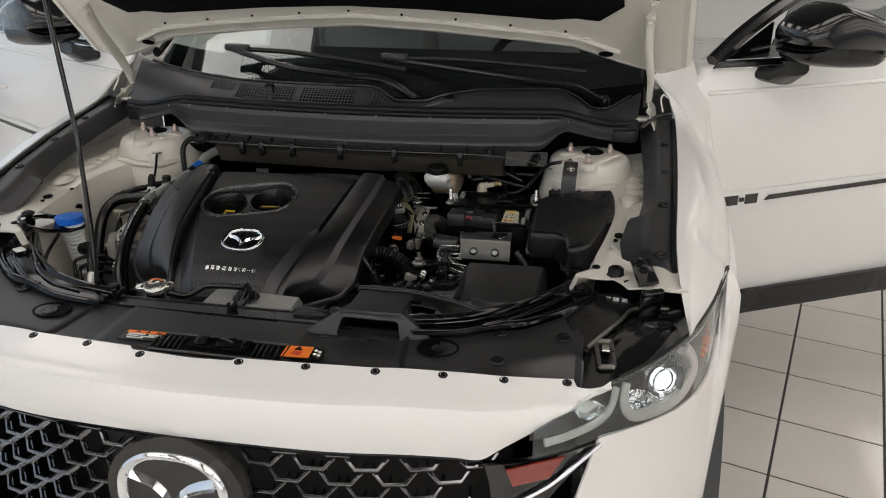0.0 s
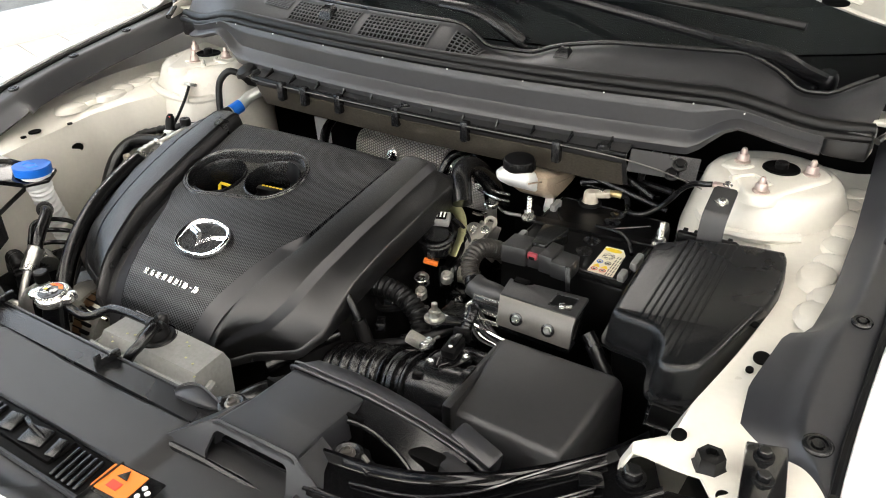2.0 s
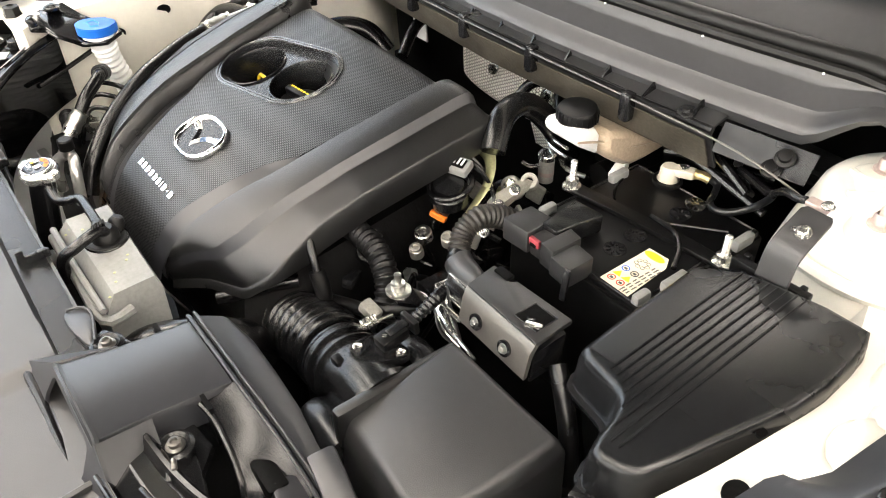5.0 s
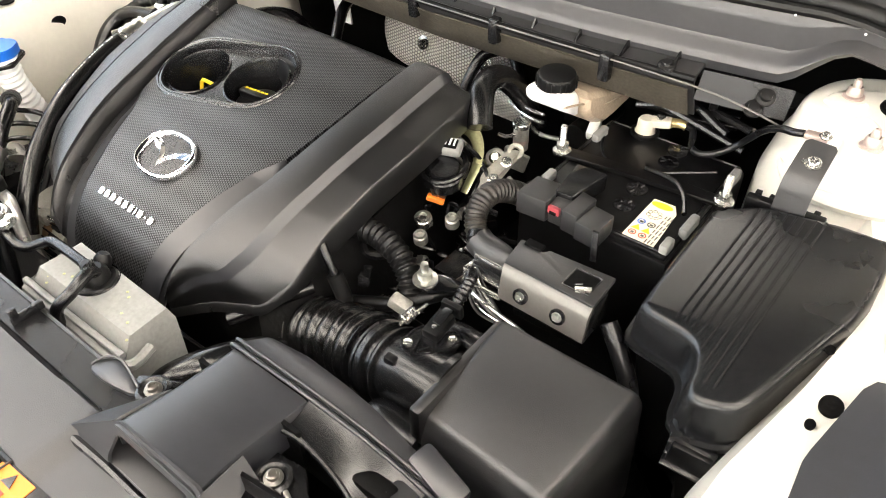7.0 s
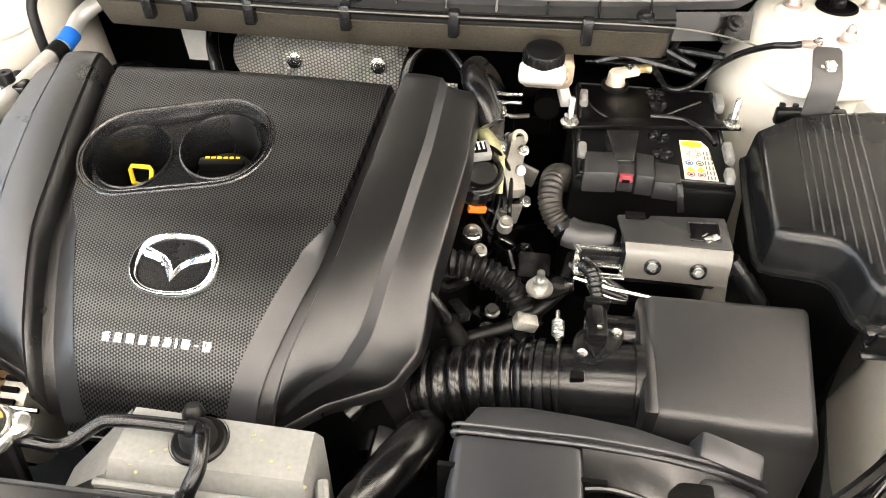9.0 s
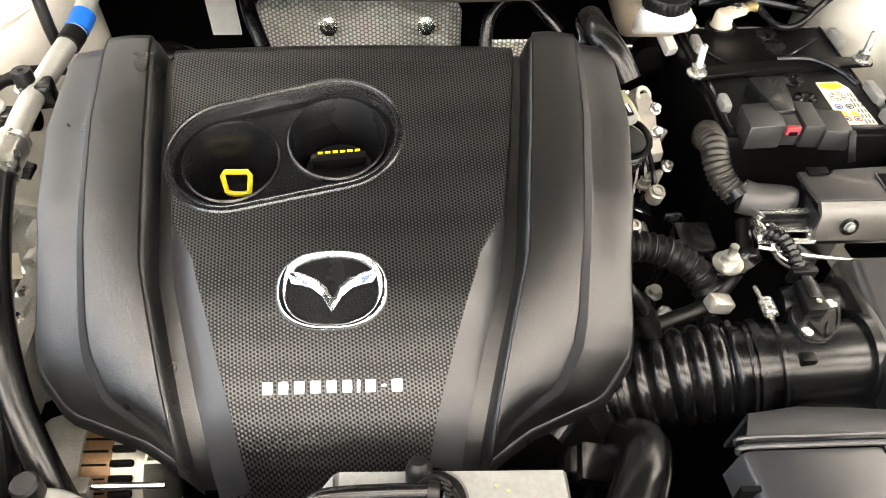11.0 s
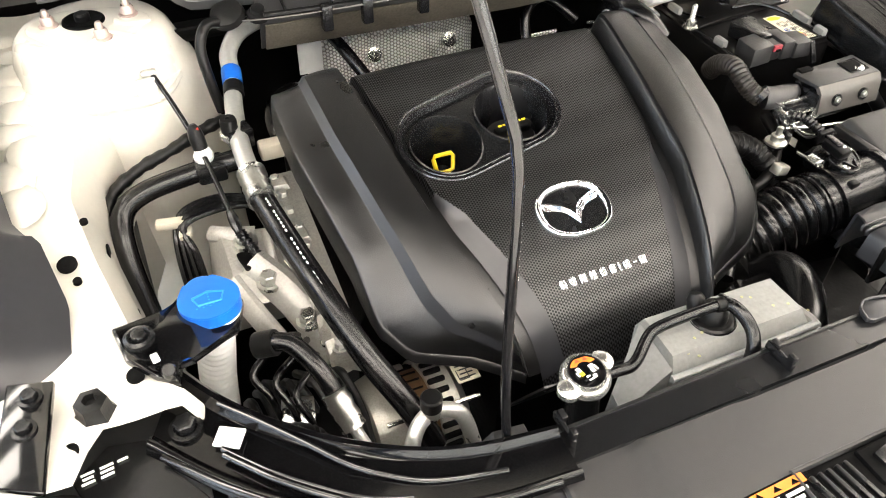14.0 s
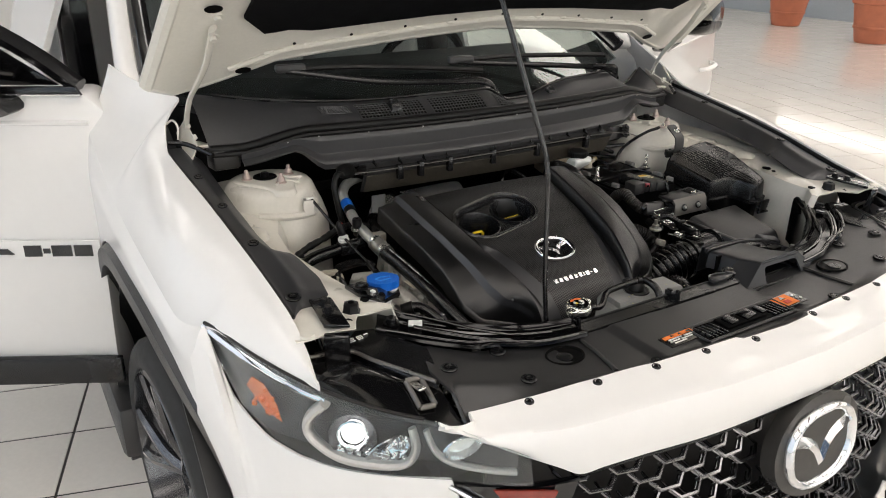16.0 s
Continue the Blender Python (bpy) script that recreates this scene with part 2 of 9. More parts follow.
def spline(pts, n):
    """Catmull-Rom through the points, n steps a span."""
    P = [Vector(p) for p in pts]
    out = []
    for i in range(len(P) - 1):
        a, b = P[max(i - 1, 0)], P[i]
        c, d = P[i + 1], P[min(i + 2, len(P) - 1)]
        for k in range(n):
            t = k / n
            out.append(0.5 * (2 * b + (c - a) * t + (2 * a - 5 * b + 4 * c - d) * t * t + (3 * b - a - 3 * c + d) * t ** 3))
    out.append(P[-1])
    return out


def add_tube(bm, pts, r, seg=10, steps=6, flat=1.0, cap=True):
    """A swept round bar; r is a number or a function of the share of the length."""
    path = spline(pts, steps) if steps > 1 else [Vector(p) for p in pts]
    n = len(path)
    rings, side = [], None
    for i, p in enumerate(path):
        d = (path[min(i + 1, n - 1)] - path[max(i - 1, 0)]).normalized()
        if side is None:
            side = d.orthogonal().normalized()
        side = (side - d * side.dot(d)).normalized()
        up = d.cross(side)
        rad = r(i / (n - 1)) if callable(r) else r
        rings.append([bm.verts.new(p + rad * (math.cos(a) * side + flat * math.sin(a) * up)) for a in (2 * math.pi * k / seg for k in range(seg))])
    for a, b in zip(rings, rings[1:]):
        for k in range(seg):
            bm.faces.new((a[k], a[(k + 1) % seg], b[(k + 1) % seg], b[k]))
    if cap:
        bm.faces.new(rings[0][::-1])
        bm.faces.new(rings[-1])
    return bm


def tube(pts, r, seg=10, steps=6, flat=1.0):
    return add_tube(bmesh.new(), pts, r, seg, steps, flat)


def ribbed(n, r, d):
    """Radius of a corrugated hose with n ribs."""
    return lambda s: r + d * math.cos(2 * math.pi * n * s)


def add_lathe(bm, profile, at=(0, 0, 0), axis=(0, 0, 1), seg=24, sx=1.0, sy=1.0):
    """profile: (radius, height) pairs, turned about axis."""
    q = Vector((0, 0, 1)).rotation_difference(Vector(axis).normalized()).to_matrix()
    rings = []
    for r, h in profile:
        if r < 1e-6:
            rings.append([bm.verts.new(Vector(at) + q @ Vector((0, 0, h)))])
        else:
            rings.append([bm.verts.new(Vector(at) + q @ Vector((r * sx * math.cos(a), r * sy * math.sin(a), h))) for a in (2 * math.pi * k / seg for k in range(seg))])
    for a, b in zip(rings, rings[1:]):
        for k in range(seg):
            if len(a) == 1 and len(b) > 1:
                bm.faces.new((a[0], b[k], b[(k + 1) % seg]))
            elif len(b) == 1 and len(a) > 1:
                bm.faces.new((a[k], a[(k + 1) % seg], b[0]))
            elif len(a) > 1:
                bm.faces.new((a[k], a[(k + 1) % seg], b[(k + 1) % seg], b[k]))
    return bm


def lathe(profile, at=(0, 0, 0), axis=(0, 0, 1), seg=24, sx=1.0, sy=1.0):
    return add_lathe(bmesh.new(), profile, at, axis, seg, sx, sy)


def add_prism(bm, poly, z0, z1, bevel=0.0, fn=None, seg=2):
    """A plate from a plan outline between two heights; fn moves each vertex."""
    if sum(a[0] * b[1] - b[0] * a[1] for a, b in zip(poly, poly[1:] + poly[:1])) < 0:
        poly = poly[::-1]
    lo = [bm.verts.new((x, y, z0)) for x, y in poly]
    hi = [bm.verts.new((x, y, z1)) for x, y in poly]
    n = len(poly)
    fs = [bm.faces.new(lo[::-1]), bm.faces.new(hi)]
    for k in range(n):
        fs.append(bm.faces.new((lo[k], lo[(k + 1) % n], hi[(k + 1) % n], hi[k])))
    vs = lo + hi
    if bevel:
        es = list({e for f in fs for e in f.edges})
        res = bmesh.ops.bevel(bm, geom=es, offset=bevel, segments=seg, affect="EDGES", profile=0.5)
        vs = list({v for f in res["faces"] for v in f.verts} | {v for v in vs if v.is_valid})
        vs = [v for v in vs if v.is_valid]
    if fn:
        for v in vs:
            v.co = Vector(fn(*v.co))
    return bm


def prism(poly, z0, z1, bevel=0.0, fn=None, seg=2):
    return add_prism(bmesh.new(), list(poly), z0, z1, bevel, fn, seg)


def add_box(bm, c, s, bevel=0.0, rot=(0, 0, 0), seg=2, taper=1.0):
    x, y, z = (v / 2 for v in s)
    m = Matrix.Translation(c) @ Euler([radians(a) for a in rot]).to_matrix().to_4x4()
    t = lambda px, py, pz: m @ Vector((px * (taper if pz > 0 else 1), py * (taper if pz > 0 else 1), pz))
    return add_prism(bm, [(-x, -y), (x, -y), (x, y), (-x, y)], -z, z, bevel, t, seg)


def box(c, s, bevel=0.0, rot=(0, 0, 0), seg=2, taper=1.0):
    return add_box(bmesh.new(), c, s, bevel, rot, seg, taper)


def grid(fn, nu, nv, keep=None):
    """A sheet fn(u, v), u and v from 0 to 1."""
    bm = bmesh.new()
    vs = [[bm.verts.new(fn(i / nu, j / nv)) for i in range(nu + 1)] for j in range(nv + 1)]
    for j in range(nv):
        for i in range(nu):
            if keep is None or keep((i + 0.5) / nu, (j + 0.5) / nv):
                bm.faces.new((vs[j][i], vs[j][i + 1], vs[j + 1][i + 1], vs[j + 1][i]))
    bmesh.ops.delete(bm, geom=[v for v in bm.verts if not v.link_faces], context="VERTS")
    return bm


def thick(bm, t, up=False):
    """Give a sheet thickness: an offset copy, joined along the free edges."""
    bmesh.ops.recalc_face_normals(bm, faces=bm.faces)
    if up and sum(f.normal.z for f in bm.faces) < 0:
        bmesh.ops.reverse_faces(bm, faces=bm.faces)
    bm.normal_update()
    vs, fs = list(bm.verts), list(bm.faces)
    rim = [(e.verts[0], e.verts[1]) for e in bm.edges if len(e.link_faces) == 1]
    twin = {v: bm.verts.new(v.co - v.normal * t) for v in vs}
    for f in fs:
        bm.faces.new([twin[v] for v in reversed(f.verts)])
    for a, b in rim:
        bm.faces.new((a, b, twin[b], twin[a]))
    return bm


def loft(sections, closed=True, caps=True):
    """A skin over sections of equal length."""
    bm = bmesh.new()
    rings = [[bm.verts.new(p) for p in s] for s in sections]
    n = len(rings[0])
    for a, b in zip(rings, rings[1:]):
        for k in range(n if closed else n - 1):
            bm.faces.new((a[k], a[(k + 1) % n], b[(k + 1) % n], b[k]))
    if caps and closed:
        bm.faces.new(rings[0][::-1])
        bm.faces.new(rings[-1])
    return bm


def chaikin(poly, n=2):
    """Round the corners of a closed outline."""
    for _ in range(n):
        out = []
        for a, b in zip(poly, poly[1:] + poly[:1]):
            out += [lerp(a, b, 0.25), lerp(a, b, 0.75)]
        poly = out
    return poly


def inset(poly, d):
    """Move a closed outline inwards by d."""
    n = len(poly)
    turn = 1 if sum(a[0] * b[1] - b[0] * a[1] for a, b in zip(poly, poly[1:] + poly[:1])) > 0 else -1
    out = []
    for k in range(n):
        t = (Vector(poly[(k + 1) % n]) - Vector(poly[k - 1])).normalized()
        out.append((poly[k][0] - turn * t.y * d, poly[k][1] + turn * t.x * d))
    return out


def path2(pts, n=6):
    return [(p.x, p.y) for p in spline([(x, y, 0) for x, y in pts], n)]


def hexbolt(at, r, h, material, parent, axis=(0, 0, 1), flange=1.5, name="bolt", label=""):
    bm = lathe([(0, 0), (r * flange, 0), (r * flange, h * 0.25), (r * 1.05, h * 0.3)], at, axis, 16)
    add_lathe(bm, [(r, h * 0.25), (r, h * 0.9), (r * 0.85, h), (0, h)], at, axis, 6)
    return part(name, bm, material, parent, label, smooth=False)


def pushclip(at, r, parent, axis=(0, 0, 1), material=None, name="clip"):
    bm = lathe([(r, 0), (r, 0.002), (r * 0.85, 0.0035), (r * 0.62, 0.0035), (r * 0.58, 0.0015), (r * 0.45, 0.0015), (r * 0.40, 0.004), (0, 0.0045)], at, axis, 20)
    return part(name, bm, material or SATIN, parent)

# ---------------------------------------------------------------- the showroom
X0, X1, Y0, Y1, HT = -5.0, 13.1, -6.0, 12.0, 5.0
bm = box(((X0 + X1) / 2, (Y0 + Y1) / 2, -0.053), (X1 - X0, Y1 - Y0, 0.1))
floor = tagged(part("floor", bm, GROUT, None, smooth=False), "cream porcelain tiled showroom floor with dark grout", "floor", kind="structure")
bm = box(((X0 + X1) / 2, (Y0 + Y1) / 2, HT + 0.05), (X1 - X0 + 0.4, Y1 - Y0 + 0.4, 0.1))
tagged(part("ceiling", bm, mat("grey_ceiling_paint", (0.10, 0.10, 0.10), 0.8, vary=0.05, scale=2), None, smooth=False), "plain grey showroom ceiling", "ceiling", kind="structure")
bm = box((X1 + 0.1, (Y0 + Y1) / 2, HT / 2), (0.2, Y1 - Y0, HT))
wall_e = tagged(part("wall_east", bm, WALLP, None, smooth=False), "showroom wall, white above a blue-grey dado", "wall", kind="structure")
part("dado", box((X1 - 0.012, (Y0 + Y1) / 2, 0.75), (0.024, Y1 - Y0, 1.5)), WALLB, wall_e, "blue-grey painted lower wall", smooth=False)


def wall_lamp(z):
    lamp = part("wall_lamp", box((X1 - 0.05, (Y0 + Y1) / 2, z), (0.08, 14.0, 0.30), 0.01), WALLP, None, smooth=False)
    part("diffuser", box((X1 - 0.095, (Y0 + Y1) / 2, z), (0.012, 13.9, 0.24)), LAMPGLOW, lamp, smooth=False)
    return tagged(lamp, "long lit strip lamp along the showroom wall", "wall lamp", "wall strip lamps")


for z in (2.1, 3.1, 4.1):
    wall_lamp(z)
bm = box(((X0 + X1) / 2, Y1 + 0.1, HT / 2), (X1 - X0 + 0.4, 0.2, HT))
tagged(part("wall_north", bm, WALLP, None, smooth=False), "white painted showroom wall", "wall", kind="structure")
bm = bmesh.new()
add_box(bm, ((X0 + X1) / 2, Y0 - 0.1, 0.15), (X1 - X0 + 0.4, 0.2, 0.3))
add_box(bm, ((X0 + X1) / 2, Y0 - 0.1, HT - 0.3), (X1 - X0 + 0.4, 0.2, 0.6))
tagged(part("wall_south", bm, WALLP, None, smooth=False), "white showroom front wall with wide glazing", "wall", kind="structure")
bm = bmesh.new()
add_box(bm, (X0 - 0.1, (Y0 + Y1) / 2, 0.1), (0.2, Y1 - Y0, 0.2))
add_box(bm, (X0 - 0.1, (Y0 + Y1) / 2, HT - 0.2), (0.2, Y1 - Y0, 0.4))
tagged(part("wall_west", bm, WALLP, None, smooth=False), "white showroom side wall with full-height glazing", "wall", kind="structure")


def glazed(name, horizontal, at, a0, a1, step):
    """A row of panes between posts along one wall."""
    holder = new(name)
    holder.location = (at, a0, 0.2) if not horizontal else (a0, at, 0.3)
    tagged(holder, "full-height showroom glazing in white aluminium frames", "window", kind="structure")
    n = round((a1 - a0) / step)
    put = lambda a, w, z0, z1, d: box((at, a, (z0 + z1) / 2), (d, w, z1 - z0), 0.0) if not horizontal else box((a, at, (z0 + z1) / 2), (w, d, z1 - z0), 0.0)
    lo, hi = (0.2, HT - 0.4) if not horizontal else (0.3, HT - 0.6)
    for i in range(n + 1):
        part("window_frame", put(a0 + i * step, 0.09, lo, hi, 0.1), WALLP, holder, smooth=False)
    for i in range(n):
        p = part("pane", put(a0 + (i + 0.5) * step, step - 0.09, lo, hi, 0.012), GLASS, holder, smooth=False)
        p.visible_shadow = False
    return holder


glazed("window_1", False, X0 - 0.1, Y0, Y1, 1.5)
glazed("window_2", True, Y0 - 0.1, X0, X1, 18.1 / 12)

ground = part("ground", box((3, 3, -0.16), (400, 400, 0.1)), mat("pale_concrete_paving", (0.42, 0.41, 0.39), 0.8, vary=0.15, scale=0.6, bump=0.3, bump_scale=30), None, smooth=False)
tagged(ground, "pale concrete paving outside the showroom", "ground", kind="structure")


def ceiling_lamp():
    holder = new("ceiling_lamp")
    bm = bmesh.new()
    for c, s in (((0, 0.615, 0), (2.46, 0.03, 0.06)), ((0, -0.615, 0), (2.46, 0.03, 0.06)), ((1.215, 0, 0), (0.03, 1.2, 0.06)), ((-1.215, 0, 0), (0.03, 1.2, 0.06))):
        add_box(bm, c, s)
    part("frame", bm, WALLP, holder, smooth=False)
    part("diffuser", box((0, 0, 0.005), (2.4, 1.2, 0.02)), LAMPGLOW, holder, smooth=False)
    return tagged(holder, "wide white ceiling panel lamp, lit warm white", "ceiling lamp", "ceiling panel lamps")


lampA = ceiling_lamp()
spots = [(x, y) for y in (-4.5, -1.8, 0.6) for x in (-3.4, -0.4, 2.6, 5.6, 8.6)] + [(x, y) for y in (3.6, 6.3, 9.0) for x in (-3.4, 5.6, 8.6, 11.6)]
lampA.location = (*spots[0], HT - 0.035)
for x, y in spots[1:]:
    copy_thing(lampA, pose(x, y, HT - 0.035))

# lamps
LAMP_TOP = [(0.46, 0.905), (0.52, 0.936), (0.60, 0.975), (0.66, 0.982), (0.724, 0.996), (0.77, 1.004), (0.811, 1.008)]
LAMP_LOW = [(0.50, 0.888), (0.55, 0.892), (0.60, 0.896), (0.66, 0.892), (0.72, 0.885), (0.77, 0.886), (0.791, 0.905), (0.803, 0.950), (0.812, 1.006)]


def lamp_skin(x, z, d=0.0):
    y = smooth(x, [(0.45, 0.868), (0.55, 0.912), (0.60, 0.948), (0.65, 0.99), (0.724, 1.072), (0.77, 1.17), (0.811, 1.31), (0.836, 1.34)])
    return y + 0.25 * (z - 0.93) + d


# ---------------------------------------------------------------- body panels
PLAN = [(0, 0.80), (0.2, 0.81), (0.4, 0.85), (0.55, 0.915), (0.65, 0.985), (0.74, 1.09), (0.808, 1.22), (0.846, 1.38), (0.858, 1.58), (0.863, 1.8), (0.865, 2.12)]


TIP = 1.08 + 1.04 * 21 / 90


def plan_y(x):
    return smooth(min(abs(x), 0.8625), [p for p in PLAN if p[1] < 1.9])


def plan_x(y):
    return smooth(y, [(p[1], p[0]) for p in PLAN])


def arch_z(y):
    r = abs(y - 1.72)
    return 0.42 + 0.525 * max(0.0, 1 - (r / 0.525) ** 3.0) ** (1 / 3.0)


def nose_low(x):
    return smooth(abs(x), [(0, 0.912), (0.3, 0.906), (0.40, 0.895), (0.43, 0.888), (0.46, 0.903), (0.52, 0.934), (0.57, 0.960), (0.607, 0.979)])


def nose_top(x):
    return smooth(abs(x), [(0, 0.993), (0.28, 0.993), (0.37, 0.986), (0.47, 0.972), (0.56, 0.966), (0.607, 0.981)])


def nose_in(x):
    n = 0.008 * (ease(-0.105, -0.100, x) - ease(0.060, 0.065, x))
    return interp(abs(x), [(0, 0.888), (0.17, 0.898), (0.276, 0.905), (0.37, 0.925), (0.47, 0.952), (0.555, 0.972), (0.558, 0.954), (0.607, 0.945)]) - n


def nose_fn(u, v):
    x = (u * 2 - 1) * 0.607
    yi, zt, zl, yf = nose_in(x), nose_top(x), nose_low(x), plan_y(x)
    if v < 0.45:
        f = v / 0.45
        return (x, yi + (yf + 0.012 - yi) * f, zt - 0.012 * f * f - 0.004 * math.sin(f * math.pi))
    f = (v - 0.45) / 0.55
    return (x, yf + 0.012 * (1 - f) ** 2 + 0.010 * f * f, zt - 0.012 + (zl - zt + 0.012) * f)


bumper = part("bumper", thick(grid(nose_fn, 160, 22), 0.004), PAINT, car, "white painted bumper top with black clips")
def crease_pt(x):
    f = 0.017 / max(0.02, nose_in(x) - plan_y(x) - 0.012)
    return (x, nose_in(x) - 0.017, nose_top(x) - 0.012 * f * f - 0.004 * math.sin(f * math.pi) - 0.0008)


part("bumper_crease", tube([crease_pt(x) for x in np.linspace(-0.545, 0.545, 60)], 0.0017, 6, 1), PAINT, bumper)
part("bumper_crease", tube([tuple(Vector(nose_fn((x / 0.607 + 1) / 2, 0.86)) + Vector((0, -0.0012, 0))) for x in np.linspace(-0.40, 0.40, 60)], 0.0030, 8, 1), PAINT, bumper)
for x in (-0.47, -0.37, -0.276, -0.178, -0.081, 0.073, 0.174, 0.276, 0.37, 0.455, 0.545):
    pushclip((x, nose_in(x) - 0.008, nose_top(x) + 0.0005), 0.0072, bumper)


def side_low(u, v, s):
    """Lower bumper corner, from the lamp's lower edge round to the wheel arch."""
    x = 0.595 - 0.17 * v + u * (0.2425 + 0.17 * v)
    y = plan_y(x)
    top = smooth(x, [(0.44, 0.886), (0.50, 0.886), (0.60, 0.893), (0.66, 0.888), (0.72, 0.882), (0.77, 0.884), (0.793, 0.905), (0.805, 0.952), (0.814, 1.004), (0.826, 0.985), (0.842, 0.945)])
    back = max(0.0, min(TIP + 0.004, lamp_skin(min(x, 0.812), top) - 0.003) - y) if x > 0.60 else 0.0
    low = 0.28 + (arch_z(y) - 0.004 - 0.28) * ease(1.12, 1.24, y)
    z = top + (low - top) * v
    return (s * x, y + back * max(0.0, 1 - (top - z) / 0.22) ** 2 - 0.012 * math.sin(v * math.pi) + 0.004, z)


for s in (1, -1):
    bc = part("bumper_corner", thick(grid(lambda u, v: side_low(u, v, s), 40, 20), 0.004), PAINT, car, "white painted bumper corner")
bm = grid(lambda u, v: ((u * 2 - 1) * 0.45, plan_y((u * 2 - 1) * 0.45) - 0.04 * math.sin(v * 1.5), 0.50 - 0.25 * v), 24, 8)
part("bumper_chin", thick(bm, 0.004), PAINT, car)

# fenders
FIN = [(1.08, 0.724, 0.998), (1.15, 0.715, 1.028), (1.22, 0.712, 1.050), (1.27, 0.713, 1.060), (1.42, 0.722, 1.094), (1.56, 0.730, 1.120), (1.70, 0.737, 1.140), (1.86, 0.745, 1.165), (2.0, 0.760, 1.21), (2.10, 0.775, 1.262)]
FX = [(p[0], p[1]) for p in FIN]
FZ = [(p[0], p[2]) for p in FIN]


# inner edge with the corner that reaches in beside the bonnet hinge
FIN_Y = [1.0, 1.08, 1.15, 1.22, 1.27, 1.42, 1.56, 1.70, 1.80, 1.835, 1.870, 1.885, 1.900, 1.95, 2.0, 2.05, 2.12]
FIN_X = [0.740, 0.724, 0.715, 0.712, 0.713, 0.722, 0.730, 0.737, 0.741, 0.736, 0.726, 0.708, 0.684, 0.710, 0.733, 0.755, 0.782]
FIN_Z = [0.960, 0.998, 1.028, 1.050, 1.060, 1.094, 1.120, 1.140, 1.157, 1.172, 1.200, 1.222, 1.243, 1.250, 1.257, 1.268, 1.288]


def fend_edge(y):
    """Lower end of the wing's top: the lamp's edge, then the shoulder."""
    b = ease(TIP - 0.03, 1.45, y)
    lx = smooth(min(y, TIP), [(1.08, 0.7245), (1.2, 0.772), (1.325, 0.811)])
    lz = smooth(min(y, TIP), [(1.08, 0.9975), (1.2, 1.006), (1.325, 1.008)])
    return lx + (plan_x(y) - 0.016 - lx) * b, lz + (smooth(y, FZ) - 0.12 - lz) * b


def fend_top(u, v, s):
    y = 1.08 + u * 1.04
    w = ease(1.76, 1.84, y)
    xi = smooth(y, FX) * (1 - w) + float(np.interp(y, FIN_Y, FIN_X)) * w
    zi = smooth(y, FZ) * (1 - w) + float(np.interp(y, FIN_Y, FIN_Z)) * w
    xe, ze = fend_edge(y)
    b, a = ease(1.20, 1.55, y) * (1 - 1.35 * ease(1.60, 2.08, y)), v * math.pi / 2
    f = v + (math.sin(a) - v) * b
    g = 1 - v + (math.cos(a) - 1 + v) * b
    return (s * (xi + (xe - xi) * f), y, ze + (zi - ze) * g + 0.010 * math.sin(v * math.pi) * (1 - b))


def fend_side(u, v, s):
    y = TIP + u * (2.12 - TIP)
    xe, ze = fend_edge(y)
    low = max(arch_z(y), 0.30)
    xo = plan_x(y)
    return (s * (xe + (xo - xe) * math.sin(min(1.0, v * 2.2) * math.pi / 2)), y, ze + (low - ze) * v)


